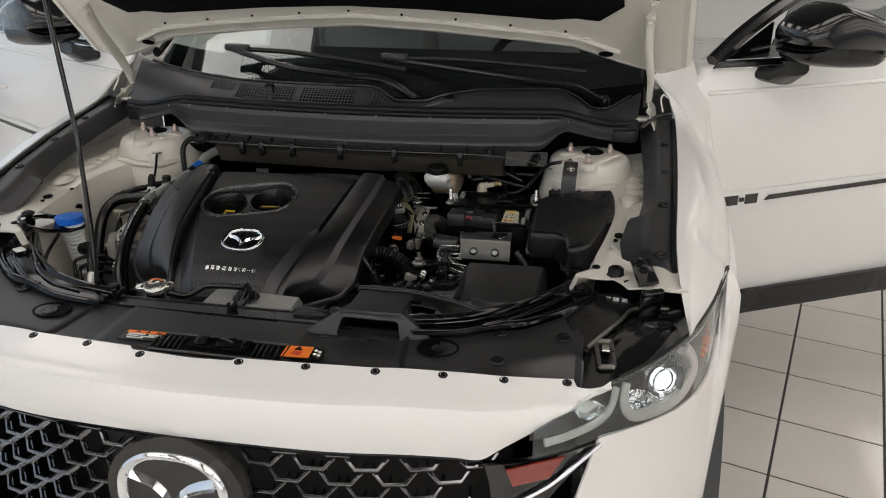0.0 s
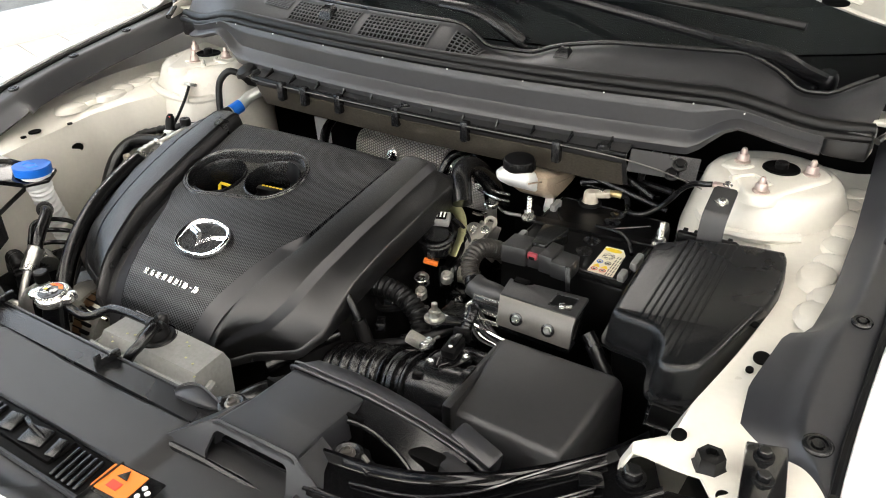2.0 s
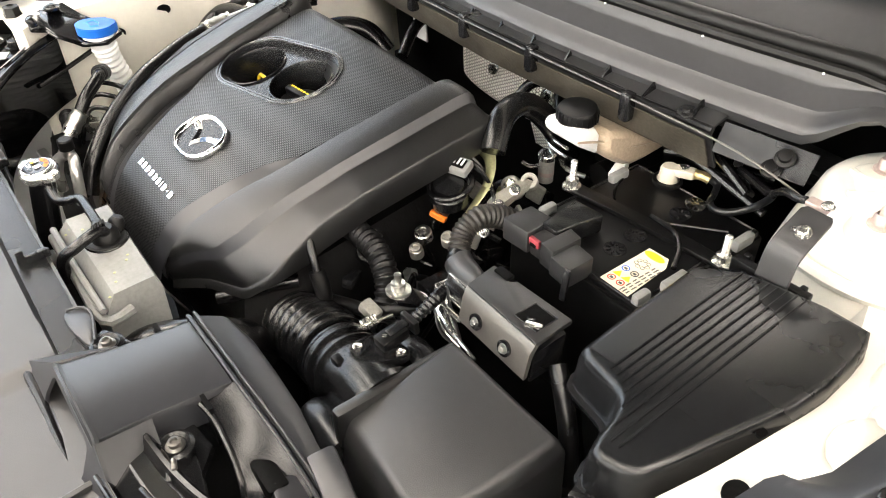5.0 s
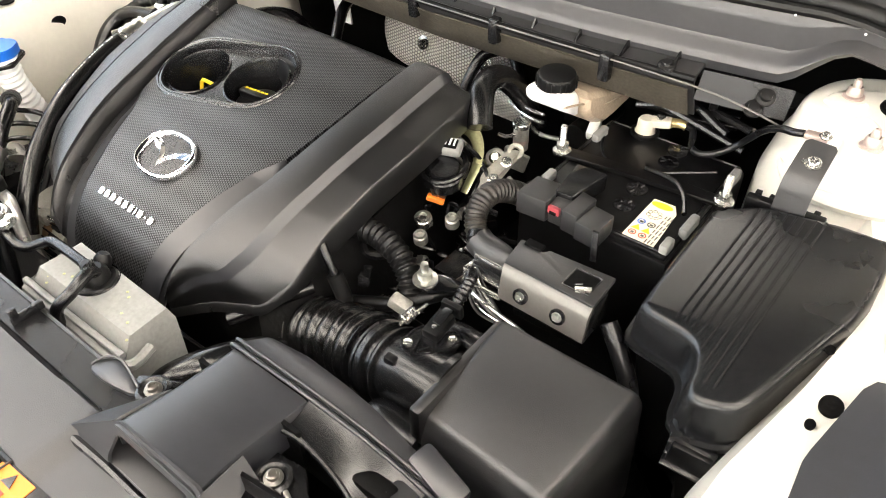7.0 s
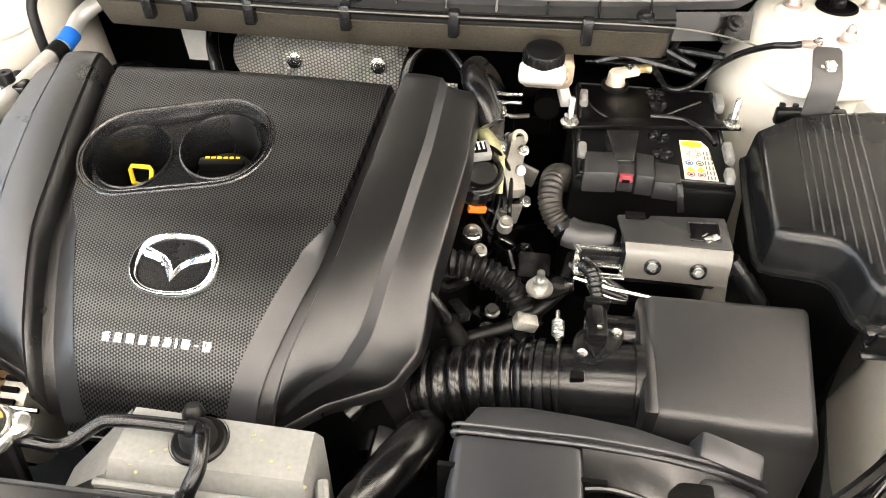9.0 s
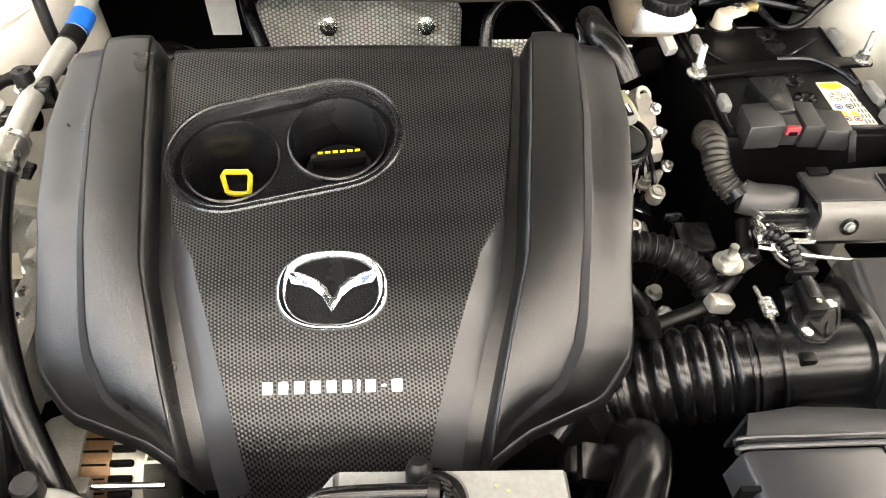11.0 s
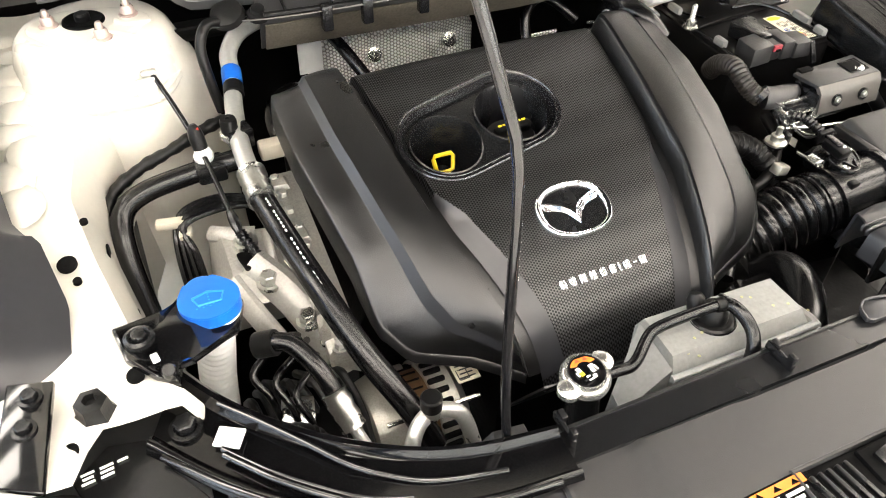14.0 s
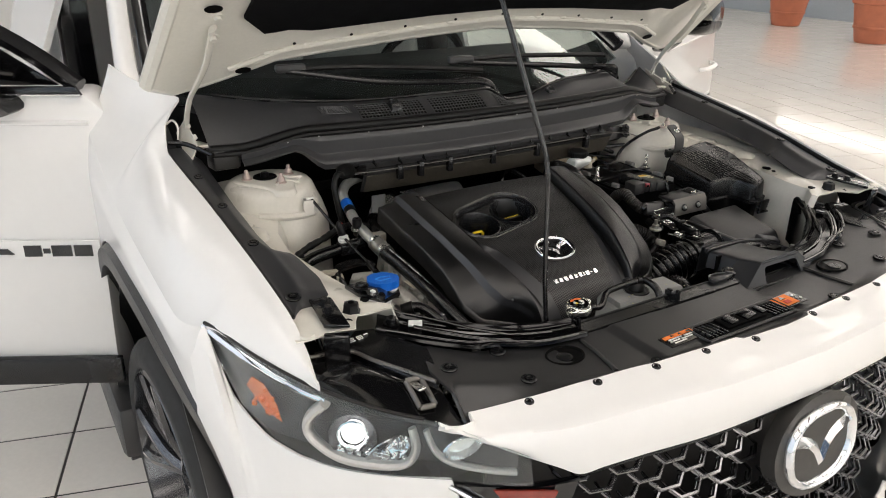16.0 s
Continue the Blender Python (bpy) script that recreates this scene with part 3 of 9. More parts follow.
WHEEL = (1.77, 0.372)
for s in (1, -1):
    bm = grid(lambda u, v: fend_top(u, v, s), 140, 16)
    b2 = grid(lambda u, v: fend_side(u, v, s), 69, 14)
    me = bpy.data.meshes.new("tmp")
    b2.to_mesh(me)
    b2.free()
    bm.from_mesh(me)
    bpy.data.meshes.remove(me)
    bmesh.ops.remove_doubles(bm, verts=bm.verts, dist=0.0008)
    fender = part("fender", thick(bm, 0.004), PAINT, car, "glossy white painted front wing")
    secs = []
    for k in range(41):
        a = radians(-20 + 220 * k / 40)
        ca, sa = math.cos(a), math.sin(a)
        ca, sa = math.copysign(abs(ca) ** 0.667, ca), math.copysign(abs(sa) ** 0.667, sa)
        cy, cz = 1.72 + 0.525 * ca, 0.42 + 0.525 * sa
        iy, iz = 1.72 + 0.475 * ca, 0.42 + 0.475 * sa
        xo = plan_x(cy) - 0.001 - 0.014 * (1 - ease(1.15, 1.50, cy))
        secs.append([(s * (xo - 0.01), cy, cz), (s * (xo + 0.012), (cy * 3 + iy) / 4, (cz * 3 + iz) / 4), (s * (xo + 0.012), iy, iz), (s * (xo - 0.03), iy, iz)])
    part("arch_cladding", loft(secs), GREYPL, car, "dark grey plastic wheel arch cladding")
    bm = grid(lambda u, v: (s * (0.845 - 0.28 * v), 1.72 + 0.49 * math.cos(radians(-20 + 220 * u)), 0.42 + 0.49 * math.sin(radians(-20 + 220 * u))), 30, 4)
    part("wheel_liner", thick(bm, 0.004), PLASTIC, car)
    # wheel
    turn = radians(3)
    hub = Vector((s * 0.748, *WHEEL))
    spin, tang, up = Vector((s * math.cos(turn), s * math.sin(turn), 0)), Vector((-math.sin(turn), math.cos(turn), 0)), Vector((0, 0, 1))
    wheel = part("wheel", lathe([(0.10, -0.06), (0.26, -0.07), (0.286, 0.085), (0.290, 0.092), (0.282, 0.098), (0.268, 0.02), (0.12, -0.02), (0.06, 0.0)], tuple(hub), tuple(spin), 48), ALLOY, car, "dark grey alloy wheel")
    part("tyre", lathe([(0.245, -0.10), (0.33, -0.115), (0.358, -0.09), (0.364, 0.0), (0.358, 0.075), (0.345, 0.090), (0.336, 0.092), (0.330, 0.097), (0.305, 0.100), (0.292, 0.094), (0.24, -0.1)], tuple(hub), tuple(spin), 64), TYRE, wheel)
    for k in range(10):
        a = radians(36 * (k // 2) * 2 + (13 if k % 2 else -13))
        c, n = math.cos(a), math.sin(a)
        b = radians(72 * (k // 2))
        cb, nb = math.cos(b), math.sin(b)
        bm = tube([tuple(hub + spin * o + tang * (r * x) + up * (r * z)) for o, r, x, z in ((0.040, 0.050, cb, nb), (0.066, 0.12, (c + cb) / 2, (n + nb) / 2), (0.082, 0.20, c, n), (0.090, 0.276, c, n))], lambda f: 0.017 - 0.006 * f, 6, 4, 0.7)
        part("spoke", bm, ALLOY, wheel)
    part("hub_cap", lathe([(0.06, 0), (0.055, 0.02), (0.03, 0.03), (0, 0.032)], tuple(hub + spin * 0.023), tuple(spin), 24), ALLOY, wheel)

# grille
bm = grid(lambda u, v: ((u * 2 - 1) * 0.46, plan_y((u * 2 - 1) * 0.46) + 0.19, 0.93 - 0.42 * v), 20, 6)
grille = part("grille", thick(bm, 0.004), BATBLK, car, "black grille mesh with dark chrome wing-shaped bars")
DCHROME = mat("dark_chrome", (0.20, 0.20, 0.21), 0.12, 0.95, vary=0.2, rough_vary=0.4)
piece = None
for row in range(14):
    z = 0.890 - 0.0255 * row
    half = interp(z, [(0.52, 0.26), (0.7, 0.40), (0.9, 0.445)])
    for col in range(-6, 7):
        x = col * 0.078 + (0.039 if row % 2 else 0)
        if abs(x) > half or ((x / 0.112) ** 2 + ((z - 0.825) / 0.092) ** 2 < 1):
            continue
        if piece is None:
            b2 = bmesh.new()
            add_tube(b2, [(-0.030, 0.012, 0.011), (-0.016, 0, 0.0), (0.016, 0, 0.0), (0.030, 0.012, 0.011)], 0.0034, 6, 1, 0.7)
            add_tube(b2, [(-0.027, 0.016, 0.004), (-0.014, 0.006, -0.0065), (0.014, 0.006, -0.0065), (0.027, 0.016, 0.004)], 0.0020, 6, 1, 0.7)
            add_tube(b2, [(0.030, 0.012, 0.011), (0.032, 0.03, 0.014)], 0.0025, 6, 1)
            for kx in (-0.015, 0.015):
                add_tube(b2, [(kx, 0.004, -0.001), (kx * 1.25, 0.012, -0.010)], 0.0016, 5, 1)
            add_tube(b2, [(-0.030, 0.012, 0.011), (-0.032, 0.03, 0.014)], 0.0025, 6, 1)
            ob = part("grille_bar", b2, DCHROME, grille)
            piece = ob.data
        else:
            ob = new("grille_bar", piece)
            ob.parent = grille
        slope = (plan_y(x + 0.02) - plan_y(x - 0.02)) / 0.04
        ob.location, ob.rotation_euler = (x, plan_y(x) + 0.022, z), (0, 0, math.atan(slope))
bm = bmesh.new()
add_tube(bm, [(x, plan_y(x) + 0.014, nose_low(x) - 0.006) for x in np.linspace(-0.43, 0.43, 25)], 0.006, 8, 1)
part("grille_surround", bm, BEAMBLK, grille, "thin gloss black line under the bumper top")


def oval_ring(a, b, r, n=48, rz=None):
    return [(a * math.cos(2 * math.pi * k / n), b * math.sin(2 * math.pi * k / n)) for k in range(n)]


def emblem(m, w, h, depth, parent, plate_mat, label, metal=None):
    """A rounded chrome oval with spread wings on a dark plate, in the local xy plane."""
    fn = lambda x, y, z: tuple(m @ Vector((x, y, z)))
    oval = lambda a, k: (lambda c, q: (w / 2 * k * math.copysign(abs(c) ** 0.84, c), h / 2 * k * math.copysign(abs(q) ** 0.84, q)))(math.cos(a), math.sin(a))
    turn = [2 * math.pi * k / 72 for k in range(72)]
    base = part("emblem", prism([oval(a, 0.97) for a in turn], -depth, 0.0, 0.0, fn), plate_mat, parent, label)
    rows = ((1.0, -0.3), (1.0, 0.25), (0.975, 0.62), (0.935, 0.78), (0.875, 0.70), (0.83, 0.42), (0.815, 0.02))
    rings = [[fn(*oval(a, k), depth * z) for k, z in rows] for a in turn]
    part("ring", loft(rings + rings[:1], closed=False), metal or SILVER, parent, "chrome oval ring")
    for s in (1, -1):
        edge = [(0.0, -0.30), (0.09, -0.10), (0.17, -0.01), (0.27, 0.035), (0.36, 0.06), (0.42, 0.19), (0.375, 0.225), (0.25, 0.175), (0.14, 0.11), (0.06, 0.02), (0.0, -0.12)]
        mid = [lerp(edge[k], edge[-1 - k], 0.5) for k in range(6)]
        bm = bmesh.new()
        lo = [bm.verts.new(fn(s * x * w, (y + 0.03) * h, 0.0)) for x, y in edge[:6]]
        up = [bm.verts.new(fn(s * x * w, (y + 0.03) * h, 0.0)) for x, y in edge[:4:-1]]
        top = [bm.verts.new(fn(s * x * w, (y + 0.03) * h, depth * 0.62)) for x, y in mid]
        for k in range(5):
            bm.faces.new((lo[k], lo[k + 1], top[k + 1], top[k]))
            bm.faces.new((top[k], top[k + 1], up[k + 1], up[k]))
        part("wing", bm, metal or SILVER, parent, smooth=False)
    return base


m_front = Matrix.Translation((0, 0.782, 0.825)) @ Euler((radians(82), 0, 0)).to_matrix().to_4x4()
PLATE = mat("smoked_grey_plate", (0.040, 0.038, 0.035), 0.22, spec=0.3, rough_vary=0.3)
part("emblem_bezel", prism(oval_ring(0.108, 0.088, 0), -0.03, -0.004, 0.004, lambda x, y, z: tuple(m_front @ Vector((x, y, z)))), PLATE, grille)
emblem(m_front, 0.176, 0.140, 0.012, grille, PLATE, "large chrome winged oval on a smoked grey plate", CHROME)

def headlight(s):
    lens_fn = lambda u, v: (lambda x: (s * x, lamp_skin(x, interp(x, LAMP_LOW) + (interp(x, LAMP_TOP) - interp(x, LAMP_LOW)) * v), interp(x, LAMP_LOW) + (interp(x, LAMP_TOP) - interp(x, LAMP_LOW)) * v))(0.505 + 0.3065 * u)
    back_fn = lambda u, v: (lambda p: (p[0] * (1 - 0.015 * (1 - ease(0.74, 0.81, abs(p[0])))), p[1] + 0.045 - 0.042 * ease(0.72, 0.81, abs(p[0])), p[2] - 0.003))(lens_fn(u, v))
    body = part("headlight", thick(grid(back_fn, 40, 8), 0.004), GREYLAMP, car, "wide swept headlight with a lit projector lens")
    lens = part("lens", thick(grid(lens_fn, 44, 10), 0.002), GLASS, body, "clear outer lens")
    lens.visible_shadow = False
    at = lambda x, z, d: (s * x, lamp_skin(x, z, d), z)
    c = at(0.688, 0.930, 0.030)
    ax = (s * 0.55, -0.83, 0.10)
    part("reflector_bowl", lathe([(0.036, 0.006), (0.034, 0.009), (0.030, -0.002), (0.017, -0.010)], c, ax, 32), GREYLAMP, body)
    part("projector", lathe([(0.0165, -0.009), (0.0165, 0.000), (0.013, 0.005), (0.007, 0.008), (0, 0.009)], c, ax, 28), XENON, body, "glowing white projector lens")
    part("beam_bowl", lathe([(0.028, 0.010), (0.026, 0.012), (0.016, 0.002), (0, -0.002)], at(0.652, 0.918, 0.028), ax, 28, 1.3, 0.6), SILVERP, body, "silver lower reflector")
    part("chrome_ring", lathe([(0.022, 0.004), (0.0225, 0.007), (0.020, 0.008), (0.018, 0.004)], c, ax, 32), CHROME, body)
    part("lamp_ring", tube([at(0.716, 0.975, 0.012), at(0.734, 0.945, 0.010), at(0.735, 0.918, 0.010), at(0.712, 0.900, 0.010), at(0.675, 0.899, 0.010), at(0.643, 0.907, 0.010), at(0.629, 0.930, 0.012), at(0.630, 0.958, 0.014)], lambda f: 0.012 - 0.004 * f, 10, 6, 0.7), SATINLAMP, body, "satin grey ring round the projector")
    part("lamp_ring", tube([at(0.616, 0.958, 0.012), at(0.609, 0.930, 0.010), at(0.590, 0.915, 0.010), at(0.550, 0.908, 0.010), at(0.52, 0.904, 0.010)], 0.007, 10, 6, 0.6), SATINLAMP, body, "satin grey ring of the inner lamp")
    c2 = at(0.575, 0.936, 0.022)
    part("inner_lamp", lathe([(0.020, 0.008), (0.018, 0.010), (0.014, -0.004), (0, -0.006)], c2, (s * 0.4, -0.9, 0.1), 24, 1.5, 0.8), SILVERP, body)
    part("chrome_strip", tube([at(0.812, 1.000, 0.010), at(0.78, 0.990, 0.012), at(0.745, 0.983, 0.014), at(0.715, 0.978, 0.014)], 0.006, 8, 6, 0.6), CHROME, body, "bright strip along the lamp's upper edge")
    part("lamp_gasket", tube([at(x, interp(x, LAMP_TOP) + 0.001, 0.001) for x in np.linspace(0.62, 0.812, 24)], 0.0028, 6, 1), RUBBER, body)
    brow = [0.60 + 0.0262 * k for k in range(9)]
    part("lamp_brow", loft([[at(x, interp(x, LAMP_TOP) - d, 0.006 + 0.006 * (d > 0.003)) for d in (0.0015, 0.006, 0.012 + 0.004 * ease(0.62, 0.72, x))] for x in brow], closed=False), GLOSS, body, "gloss black strip under the lamp's upper edge")
    rnf = random.Random(9)
    for k in range(16):
        x, z = 0.640 + 0.075 * (k % 8) / 8, 0.9035 + 0.007 * (k // 8) + 0.004 * rnf.random()
        part("reflector_facet", box(at(x, z, 0.020), (0.010, 0.006, 0.006), 0.001, (rnf.uniform(-40, 40), rnf.uniform(-30, 30), rnf.uniform(-40, 40))), SILVERP, body)
    for k in range(7):
        x, z = 0.640 + 0.006 * (k % 3), 0.925 + 0.006 * (k // 3)
        part("reflector_facet", box(at(x, z, 0.022), (0.009, 0.005, 0.008), 0.001, (rnf.uniform(-40, 40), rnf.uniform(-60, 60), rnf.uniform(-40, 40))), SILVERP, body)
    rnd = random.Random(7)
    marker = part("marker_lamp", prism([(s * a, b) for a, b in [(0.775, 0.960), (0.781, 0.940), (0.770, 0.918), (0.756, 0.912), (0.758, 0.935), (0.766, 0.958)]], 0, 0.004, 0.0, lambda x, z, d: (x, lamp_skin(abs(x), z, 0.030 - d), z)), AMBER, body, "amber side marker lens")
    for k in range(14):
        x, z = 0.758 + rnd.random() * 0.020, 0.916 + rnd.random() * 0.04
        part("marker_facet", box(at(x, z, 0.023), (0.006, 0.006, 0.006), 0.001, (rnd.random() * 90, rnd.random() * 90, rnd.random() * 90)), AMBER, body)
    poly = [(0.435, 0.884), (0.50, 0.872), (0.56, 0.880), (0.60, 0.884), (0.585, 0.865), (0.54, 0.82), (0.49, 0.74), (0.455, 0.66), (0.425, 0.66), (0.44, 0.74), (0.455, 0.80), (0.45, 0.85)]
    bm = prism([(s * a, b) for a, b in poly], 0, 0.012, 0.003, lambda x, z, d: (x, plan_y(x) - d + 0.012, z))
    part("wing_trim", bm, GLOSS, body, "gloss black and red-tinted wing trim")
    part("lower_lamp", prism([(s * a, b) for a, b in [(0.47, 0.872), (0.55, 0.878), (0.53, 0.845), (0.48, 0.842)]], 0, 0.004, 0.0, lambda x, z, d: (x, plan_y(x) - d - 0.003, z)), REDLENS, body, "dark red lower lens")
    part("lamp_chrome", tube([(s * 0.46, plan_y(0.46) - 0.004, 0.80), (s * 0.53, plan_y(0.53) - 0.004, 0.83), (s * 0.60, plan_y(0.6) - 0.003, 0.882)], 0.004, 8, 5), CHROME, body)
    # glossy housing top between lamp and radiator panel
    def top_fn(u, v):
        x = 0.567 + 0.153 * u
        y0 = smooth(x, [(0.56, 0.955), (0.62, 0.990), (0.666, 1.043), (0.709, 1.128), (0.72, 1.150)])
        y1 = smooth(x, [(0.567, 1.032), (0.582, 1.064), (0.617, 1.130), (0.640, 1.174), (0.69, 1.186), (0.72, 1.192)])
        return (s * x, y0 + (y1 - y0) * v, 0.956 + 0.032 * u + (0.984 - 0.956 - 0.030 * u) * v + 0.010 * math.sin(min(1.0, v * 1.1) * math.pi) * math.sin(0.15 + u * 2.8))
    part("housing_top", thick(grid(top_fn, 16, 16), 0.004), GLOSS, body, "gloss black lamp housing top")
    part("housing_bump", lathe([(0.018, -0.004), (0.014, 0.003), (0.006, 0.005), (0, 0.005)], (s * 0.682, 1.120, 0.992), (0, -0.2, 1), 24, 1.5, 0.7), GLOSS, body)
    part("housing_rail", tube([(s * 0.690, 1.180, 0.990), (s * 0.640, 1.172, 0.992), (s * 0.617, 1.128, 0.988), (s * 0.582, 1.062, 0.984), (s * 0.567, 1.030, 0.982)], 0.006, 8, 6, 0.5), SATIN, body, "raised satin rail on the lamp housing")
    bm = bmesh.new()
    for (xa, ya), (xb, yb) in (((0.583, 1.052), (0.590, 0.998)), ((0.606, 1.054), (0.612, 1.002)), ((0.583, 1.052), (0.606, 1.054)), ((0.590, 0.998), (0.612, 1.002))):
        add_tube(bm, [(s * xa, ya, 0.990 if ya > 1.03 else 0.978), (s * xb, yb, 0.990 if yb > 1.03 else 0.978)], 0.0042, 8, 1, 0.5)
    part("housing_catch", bm, FRONTPL, body, "satin metal catch frame")
    part("catch_tongue", box((s * 0.598, 1.034, 0.990), (0.012, 0.030, 0.004), 0.001, (-12, 0, 0)), BRIGHTPL, body)
    part("rail_lip", tube([(s * x, y, 0.9925) for x, y in ((0.700, 1.178), (0.644, 1.166), (0.622, 1.124), (0.589, 1.062), (0.572, 1.028))], 0.0032, 8, 6, 0.6), FRONTPL, body)
    return body


for s in (1, -1):
    headlight(s)

# bonnet, propped open
HK = 0.9
hood_pt = lambda x, y, d=0.0: (x, y + d * 0.67, 1.312 + HK * (1.813 - y) + d * 0.74)


def hood_edge(x):
    return interp(abs(x), [(0, 1.752), (0.19, 1.765), (0.42, 1.79), (0.50, 1.80), (0.62, 1.85), (0.70, 1.875), (0.752, 1.855)])


def hood_fn(u, v, d=0.0):
    x = (u * 2 - 1) * (0.752 - 0.10 * v)
    y1 = hood_edge(x * 0.752 / (0.752 - 0.10 * v))
    y0 = 1.03 + 0.09 * (x / 0.7) ** 2
    return hood_pt(x, y1 + (y0 - y1) * v, d + 0.035 * (1 - (x / 0.75) ** 2) * (1 if d > 0.02 else 0))


bonnet = part("bonnet", thick(grid(hood_fn, 60, 24), -0.006), CREAM, car, "cream-white inner side of the raised bonnet")
part("outer_skin", thick(grid(lambda u, v: hood_fn(u, v, 0.028), 60, 24), 0.003), PAINT, bonnet)
for sgn in (1, -1):
    bm = tube([hood_pt(sgn * (0.752 - 0.1 * v), hood_edge(0.752) + (1.12 - hood_edge(0.752)) * v, 0.012) for v in np.linspace(0, 1, 8)], 0.016, 8, 2)
    part("hem", bm, CREAM, bonnet)
part("hem", tube([hood_pt(x, hood_edge(x), 0.012) for x in np.linspace(-0.75, 0.75, 31)], 0.014, 8, 1), CREAM, bonnet)
part("hem_groove", tube([hood_pt(x, hood_edge(x) - 0.028, -0.004) for x in np.linspace(-0.60, 0.60, 31)], 0.006, 8, 1), CREAM, bonnet)


def insul(u, v):
    x = (u * 2 - 1) * (0.60 - 0.06 * v)
    edge = hood_edge(x) - interp(abs(x), [(0, 0.062), (0.45, 0.075), (0.55, 0.10), (0.60, 0.16)])
    return hood_pt(x, edge + (1.12 - edge) * v, -0.012 - 0.008 * math.sin(math.pi * min(1, v * 6) / 2))


part("insulation", thick(grid(insul, 50, 20), -0.008), FELT, bonnet, "black felt insulation mat")
# dark discs laid on the panel paint the shade in its holes
for x, y in ((0.571, 1.813), (-0.571, 1.813), (0.66, 1.66), (-0.66, 1.66)):
    part("drain_hole", lathe([(0, 0.001), (0.013, 0.001), (0.013, 0)], hood_pt(x, y, -0.009), (0, -0.67, -0.74), 20, 1.3, 0.8), DARK, bonnet)
for x in np.linspace(-0.52, 0.52, 14):
    part("stamping", lathe([(0.010, -0.002), (0.008, 0.002), (0.004, 0.003), (0, 0.003)], hood_pt(x, hood_edge(x) - 0.030, -0.004), (0, -0.67, -0.74), 14, 1.5, 0.7), CREAM, bonnet)
for x in np.linspace(-0.48, 0.48, 9):
    part("frame_hole", lathe([(0, 0.002), (0.0032, 0.002), (0.0032, 0)], hood_pt(x, hood_edge(x) - 0.046, -0.008), (0, -0.67, -0.74), 10), DARK, bonnet)
for x in (-0.02, 0.42, -0.30):
    part("spray_nozzle", box(hood_pt(x, 1.60, -0.03), (0.05, 0.02, 0.014), 0.004, (45, 0, 0)), MILKY, bonnet)
for s in (1, -1):
    hinge = part("hinge", tube([hood_pt(s * 0.655, 1.70, -0.012), (s * 0.660, 1.745, 1.335), (s * 0.670, 1.805, 1.282), (s * 0.677, 1.840, 1.250), (s * 0.680, 1.866, 1.214), (s * 0.681, 1.880, 1.186)], lambda f: 0.014 - 0.004 * f, 10, 6, 0.45), CREAM, car, "cream painted bonnet hinge arm")
    part("hinge_plate", thick(grid(lambda u, v: (s * (0.683 + 0.020 * v - 0.004 * u), 1.800 + 0.105 * u, 1.165 + 0.030 * u - 0.045 * v * (1 - 0.4 * u)), 8, 6), 0.003), CREAM, hinge)
    part("hinge_plate", box((s * 0.668, 1.86, 1.148), (0.035, 0.085, 0.008), 0.004, (-8, 0, 0)), CREAM, hinge)
    part("hinge_wire", tube([(s * 0.722, 1.876, 1.196), (s * 0.712, 1.866, 1.205), (s * 0.706, 1.850, 1.195), (s * 0.712, 1.832, 1.172)], 0.0022, 6, 4), CREAM, hinge)
    part("hinge_cable", tube([(s * 0.73, 1.838, 1.166), (s * 0.705, 1.825, 1.164), (s * 0.685, 1.805, 1.158), (s * 0.662, 1.765, 1.148)], 0.005, 8, 5), HOSE, hinge)
    for y in (1.665, 1.71):
        hexbolt(hood_pt(s * 0.655, y, -0.02), 0.007, 0.01, CREAM, hinge, (0, -0.67, -0.74))
    for y, z in ((1.830, 1.172), (1.878, 1.186)):
        hexbolt((s * 0.682, y, z), 0.006, 0.008, CREAM, hinge, (-s, 0, 0.4))

prop = part("prop_rod", tube([(-0.311, 1.103, 0.955), (-0.311, 1.118, 1.05), (-0.310, 1.128, 1.20), (-0.311, 1.133, 1.245), (-0.320, 1.142, 1.29), (-0.37, 1.196, 1.5), (-0.44, 1.275, 1.79)], 0.0042, 10, 8), GLOSS, car, "thin black bonnet prop rod")
part("rod_pivot", loft([[(-0.332, 1.096, 0.958), (-0.288, 1.092, 0.958), (-0.286, 1.114, 0.958), (-0.330, 1.118, 0.958)], [(-0.322, 1.100, 0.974), (-0.294, 1.097, 0.974), (-0.292, 1.112, 0.974), (-0.320, 1.115, 0.974)]]), GREYPL, prop)

# screen, cowl, pillars, roof
scr_base = lambda u: Vector((0.71 * u, 1.845 + 0.22 * u * u, 1.180 + 0.02 * u * u))
scr_top = lambda u: Vector((0.60 * u, 2.70 + 0.10 * u * u, 1.62 - 0.03 * u * u))
bm = grid(lambda u, v: tuple(scr_base(u * 2 - 1).lerp(scr_top(u * 2 - 1), v) + Vector((0, -0.03 * math.sin(v * math.pi), 0.03 * math.sin(v * math.pi)))), 30, 14)
ws = part("windscreen", thick(bm, 0.004), SCREEN, car, "curved laminated windscreen")
ws.visible_shadow = False
part("frit_band", thick(grid(lambda u, v: tuple(scr_base(u * 2 - 1).lerp(scr_top(u * 2 - 1), 0.01 + 0.11 * v) + Vector((0, 0.004 - 0.03 * math.sin((0.01 + 0.11 * v) * math.pi), -0.008 + 0.03 * math.sin((0.01 + 0.11 * v) * math.pi)))), 30, 4), 0.001), INTERIOR, ws, "black printed band at the screen's foot")
strip = lambda u: Vector((0.655 * u, 1.722 + 0.20 * (0.655 * u) ** 2, 1.177 - 0.030 * ease(0.45, 0.61, abs(0.655 * u))))
